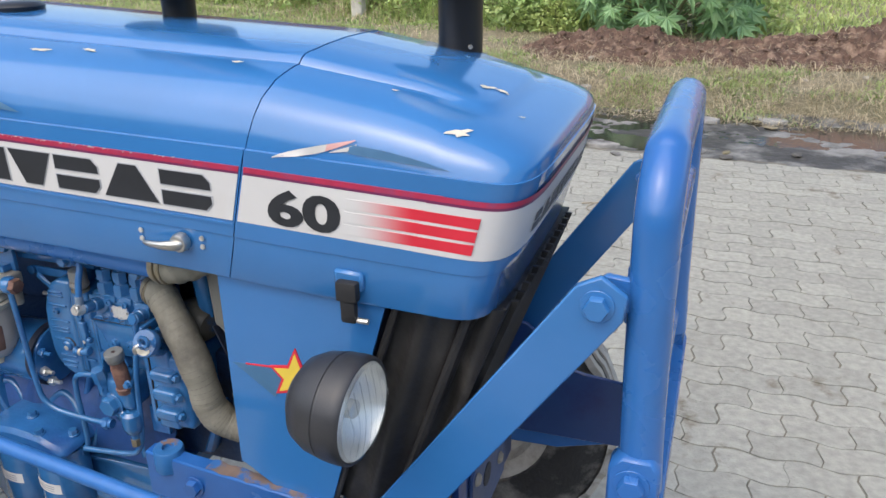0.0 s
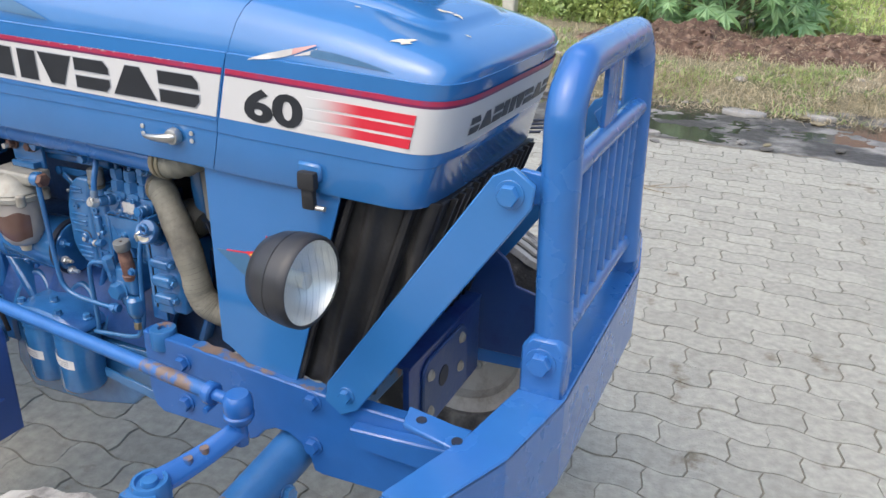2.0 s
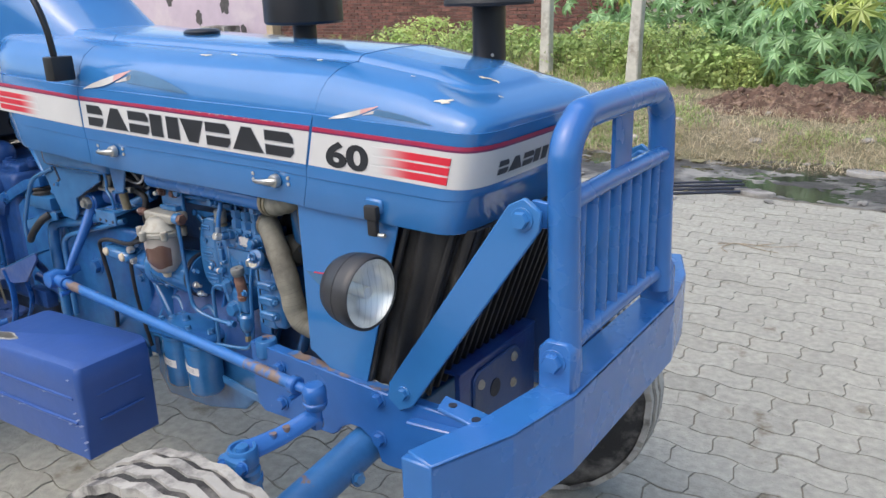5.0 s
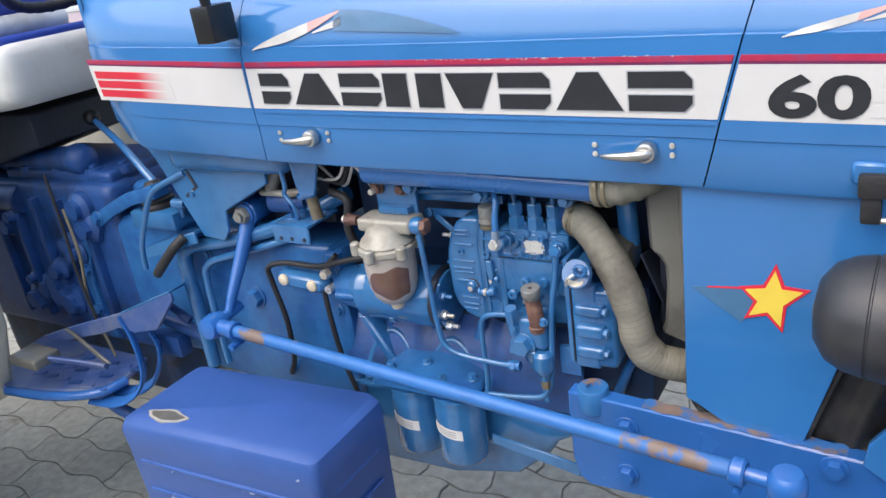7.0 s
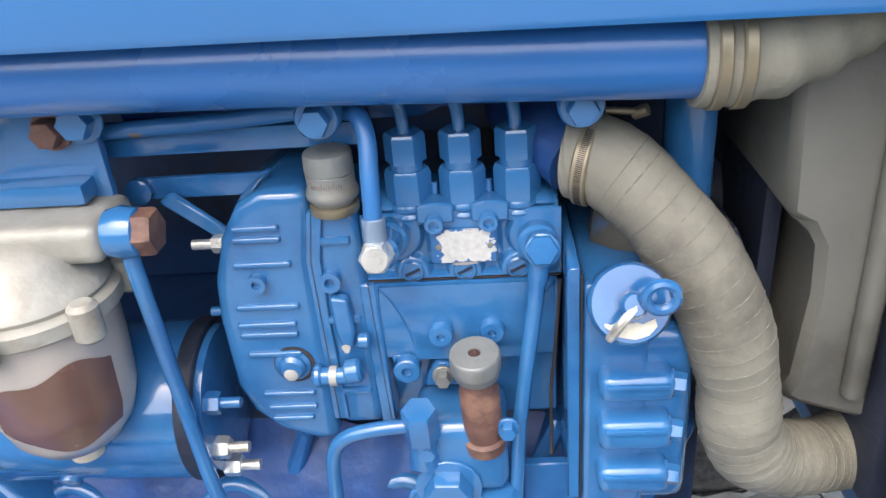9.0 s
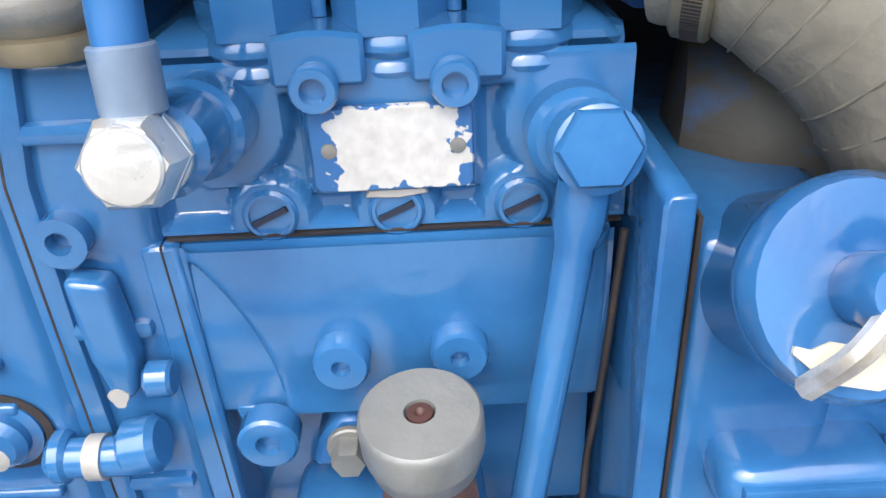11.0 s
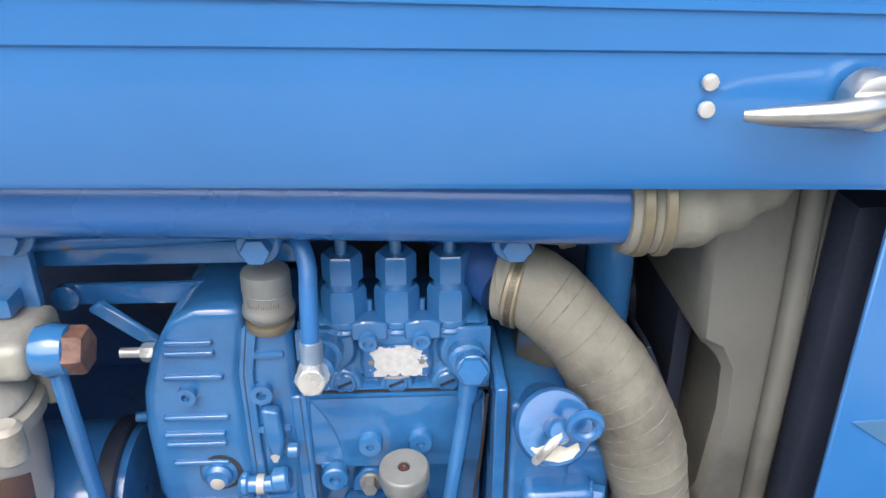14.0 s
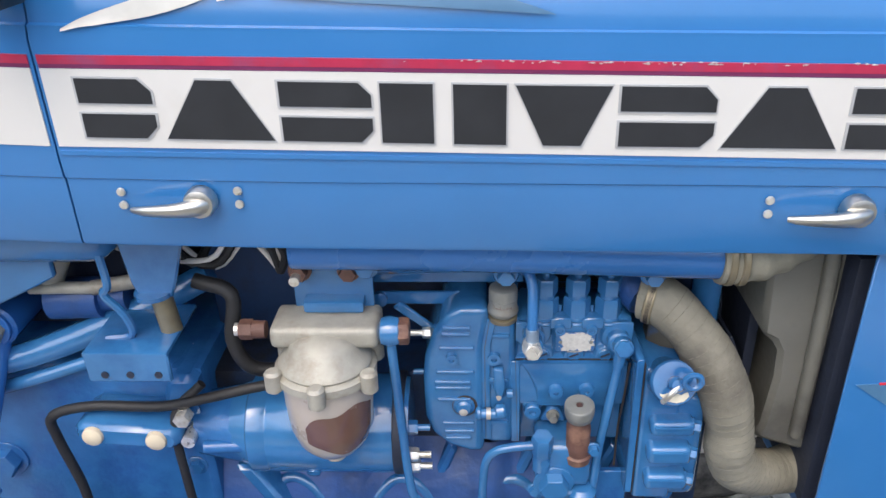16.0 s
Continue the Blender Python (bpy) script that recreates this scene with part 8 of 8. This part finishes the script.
def castor(cx, cy, spread, height, n, seed, label, stems=7):
    r3 = random.Random(seed)
    base = bank_h(cx, cy)
    t = thing("castor_plant", label, "plant", at=(cx, cy, base))
    variants = []
    for k in range(4):
        for mtl in (M_CASTOR, M_CASTOR, M_CASTORL):
            me = castor_leaf(seed * 10 + k)
            me.materials.append(mtl)
            variants.append(me)
    tops = []
    for k in range(stems):
        a = 2 * math.pi * k / stems + r3.uniform(-0.3, 0.3)
        rr = spread * r3.uniform(0.3, 0.8)
        hh = height * r3.uniform(0.55, 1.0)
        line = [(cx + 0.05 * math.cos(a), cy + 0.05 * math.sin(a), base - 0.03), (cx + 0.35 * rr * math.cos(a), cy + 0.35 * rr * math.sin(a), base + hh * 0.45), (cx + rr * math.cos(a), cy + rr * math.sin(a), base + hh)]
        part("stem", tube(line, lambda u: 0.03 - 0.02 * u, 8, 5), M_STEM, t)
        tops.append([Vector(p) for p in line])
    for i in range(n):
        a = r3.uniform(0, 2 * math.pi)
        zz = 0.04 + 0.96 * r3.random() ** 0.85
        prof_ = 0.35 + 0.75 * math.sin(math.pi * (0.12 + 0.8 * zz))
        rr = spread * prof_ * (0.55 + 0.5 * r3.random())
        p = Vector((cx + rr * math.cos(a), cy + rr * math.sin(a) * 0.8, base + 0.06 + height * zz * 0.98))
        line = min(tops, key=lambda l: (l[1] - p).length)
        root = line[0].lerp(line[2], min(0.95, max(0.1, zz * 0.8)))
        o = new("leaf", variants[r3.randrange(12) if zz > 0.55 else 3 * r3.randrange(4)])
        size = r3.uniform(0.19, 0.33)
        d = Vector((math.cos(a), math.sin(a) * 0.9 - 0.35, 0)).normalized()
        up = (Vector((d.x * 0.5, d.y * 0.5 - 0.45, 0.6)) + Vector((r3.uniform(-0.3, 0.3), r3.uniform(-0.3, 0.3), r3.uniform(-0.2, 0.2)))).normalized()
        fwd = (d - up * d.dot(up)).normalized()
        side_ = fwd.cross(up)
        m = Matrix((side_, fwd, up)).transposed().to_4x4()
        o.matrix_world = Matrix.Translation(p) @ m @ Matrix.Diagonal((size, size, size, 1))
        o.parent = t
        o.matrix_parent_inverse = t.matrix_world.inverted()
        if i % 3 == 0:
            part("leaf_stalk", tube([root, root.lerp(p, 0.5) + Vector((0, 0, 0.03)), p], 0.006, 5, 3), M_STEM, t)
    return t


castor(0.3, 9.6, 1.25, 1.7, 270, 3, "large castor-oil plant with broad palmate green leaves", 9)
castor(-2.9, 12.6, 1.3, 2.0, 190, 5, "tall castor-oil plant behind the concrete posts")
castor(-1.2, 12.2, 1.3, 2.1, 210, 8, "tall castor-oil plant with yellowish young leaves")
castor(-4.6, 13.4, 1.0, 1.7, 45, 9, "castor-oil plant beside the brick wall")
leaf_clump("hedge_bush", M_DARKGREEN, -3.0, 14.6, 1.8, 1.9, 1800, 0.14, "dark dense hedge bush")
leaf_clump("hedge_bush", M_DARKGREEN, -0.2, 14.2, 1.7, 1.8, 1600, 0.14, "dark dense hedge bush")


def post(x, y, lean):
    b = bank_h(x, y)
    bm = bmesh.new()
    rings = []
    for k in range(9):
        z = k * 0.3
        w = 0.088 - 0.003 * k
        rings.append([(x + lean * z + sx * w + 0.004 * math.sin(k * 5 + sx), y + sy * w, b - 0.05 + z) for sx, sy in ((-1, -0.8), (-0.8, -1), (0.8, -1), (1, -0.8), (1, 0.8), (0.8, 1), (-0.8, 1), (-1, 0.8))])
    bm = loft(rings, True)
    bm.faces.new([v for v in bm.verts][-8:])
    return tagged(part("concrete_post", bm, M_POST, None), "whitewashed square concrete fence post in weeds", "post", group="fence posts")


post(-4.25, 10.25, 0.01)
post(-2.55, 9.6, 0.03)

# walls behind
brick_wall = tagged(part("wall_brick", box(-15.2, -4.9, 15.2, 15.4, -0.1, 2.6, 0), M_MORTAR, None), "old dark red brick wall behind weeds", "wall", kind="structure")
v, f = [], []
for r_ in range(33):
    for c in range(45):
        x = -15.2 + (c + 0.5 * (r_ % 2)) * 0.232
        if x > -5.1:
            continue
        z = -0.05 + r_ * 0.079
        j = rb.uniform(-0.006, 0.006)
        b0 = len(v)
        v += [(x + 0.005, 15.2, z + 0.004), (x + 0.225, 15.2, z + 0.004), (x + 0.225, 15.2, z + 0.07), (x + 0.005, 15.2, z + 0.07)]
        v += [(x + 0.009, 15.184 + j, z + 0.008), (x + 0.221, 15.184 + j, z + 0.008), (x + 0.221, 15.184 + j, z + 0.066), (x + 0.009, 15.184 + j, z + 0.066)]
        f += [(b0 + 4, b0 + 5, b0 + 6, b0 + 7), (b0, b0 + 1, b0 + 5, b0 + 4), (b0 + 1, b0 + 2, b0 + 6, b0 + 5), (b0 + 2, b0 + 3, b0 + 7, b0 + 6), (b0 + 3, b0, b0 + 4, b0 + 7)]
me = bpy.data.meshes.new("bricks")
me.from_pydata(v, [], f)
me.materials.append(M_BRICK)
bw = new("bricks", me)
bw.parent = brick_wall
tagged(bw, kind="stuff")
lil = tagged(part("wall_lilac", box(-26, -15.45, 14.9, 15.2, -0.1, 4.2, 0.01), M_LILAC, None), "lilac limewashed house wall with peeling patches", "wall", kind="structure")
# Cream tone puts the sunlight on the wall's corner edge into its colour.
part("wall_corner", box(-15.45, -15.2, 14.88, 15.25, -0.1, 4.2, 0.01), mat("corner_painted_sunlit", (0.5, 0.4, 0.27), 0.85, var=0.15, scale=6, bump=0.2), lil)
for k, (x, z, s) in enumerate(((-17.1, 1.35, 0.28), (-18.3, 1.0, 0.22), (-16.4, 0.62, 0.18), (-19.6, 1.6, 0.25), (-18.0, 2.2, 0.3))):
    pts = []
    for i in range(16):
        a = 2 * math.pi * i / 16
        rr = s * (0.6 + 0.4 * rb.random())
        pts.append((x + rr * 0.8 * math.cos(a), z + rr * 1.3 * math.sin(a)))
    part("peeled_patch", plate(pts, "y", 14.893, 14.902, w=0), M_PEEL, lil, "", False)
tagged(part("concrete_block", box(-17.2, -16.2, 14.0, 14.6, 0.1, 0.78, 0.03), M_CONC, None), "rough grey concrete block before the lilac wall", "block")
tagged(part("wall_salmon", box(2.15, 12, 18.2, 18.5, -0.1, 3.4, 0.01), M_SALMON, None), "salmon painted wall beyond the grass", "wall", kind="structure")
tagged(part("wall_grey", box(-4.5, 2.12, 18.3, 18.6, -0.1, 3.2, 0.01), M_GREYWALL, None), "weathered grey rendered wall beyond the plants", "wall", kind="structure")
shrub = thing("bare_shrub", "leafless brown shrub against the salmon wall", "shrub", at=(2.3, 17.6, bank_h(2.3, 17.6)))
for k in range(9):
    a = rb.uniform(-0.7, 0.7)
    b0 = Vector((2.3, 17.6, bank_h(2.3, 17.6) - 0.02))
    part("twig", tube([b0, b0 + Vector((a * 0.3, 0, 0.35)), b0 + Vector((a * 0.9, rb.uniform(-0.2, 0.2), 0.8 + rb.uniform(0, 0.4)))], lambda u: 0.012 - 0.009 * u, 6, 4), M_BROWN, shrub)

# Unseen wall added to block low sky light and darken reflections.
tagged(part("wall_yard", box(-40, 40, -9.3, -9.0, -0.1, 3.4, 0.02), M_GREYWALL, None), "unseen plain grey wall added to cut low sky light", "wall", kind="structure")

# litter, stones and twigs on the ground
for k in range(16):
    x, y = rb.uniform(-1.8, 3.0), rb.uniform(6.35, 7.9)
    s = rb.uniform(0.03, 0.08)
    bm = bmesh.new()
    bmesh.ops.create_icosphere(bm, subdivisions=2, radius=1)
    for vtx in bm.verts:
        vtx.co *= 1 + 0.3 * noise.noise(vtx.co * 1.7 + Vector((k, 0, 0)))
    bm.transform(Matrix.Translation((x, y, bank_h(x, y) + s * 0.2)) @ Matrix.Diagonal((s, s * 0.8, s * 0.45, 1)))
    tagged(part("stone", bm, M_GREYWALL if k % 7 else M_POST, None), "pale stone lying in the straw", "stone", group="stones on the bank")
for k, (x, y, s) in enumerate(((0.9, 6.05, 0.22), (1.5, 6.15, 0.14), (0.25, 5.0, 0.16), (-0.3, 4.55, 0.12), (-0.9, 6.0, 0.2))):
    pts = [(x + s * (0.75 + 0.3 * rb.random()) * math.cos(2 * math.pi * i / 9), y + 0.5 * s * (0.75 + 0.3 * rb.random()) * math.sin(2 * math.pi * i / 9)) for i in range(9)]
    tagged(part("concrete_fragment", plate(pts, "z", -0.03, 0.022, w=0.006), M_CONC, None), "broken flat concrete piece by the gutter", "rubble", group="concrete pieces")
tw = thing("fallen_twig", "dry dead twig lying on the paving", "twig", at=(0.55, 3.6, 0))
M_TWIG = mat("dry_grey_twig", (0.3, 0.25, 0.18), 0.85, var=0.25, scale=40, bump=0.2)
for pts in (((0.38, 3.62), (0.52, 3.68), (0.68, 3.7), (0.82, 3.8)), ((0.5, 3.67), (0.62, 3.62), (0.74, 3.6)), ((0.45, 3.65), (0.42, 3.55), (0.48, 3.47)), ((0.6, 3.69), (0.68, 3.78))):
    part("twig", tube([(x, y, 0.008) for x, y in pts], lambda u: 0.0045 - 0.0028 * u, 6, 4), M_TWIG, tw)


def depth_of(ob):
    n = 0
    while ob.parent:
        ob, n = ob.parent, n + 1
    return n


# pieces of a part's part hang on the part itself
bpy.context.view_layer.update()
for ob in list(scene.objects):
    while depth_of(ob) > 2:
        world_place = ob.matrix_world.copy()
        ob.parent = ob.parent.parent
        ob.matrix_parent_inverse = ob.parent.matrix_world.inverted()
        ob.matrix_basis = world_place
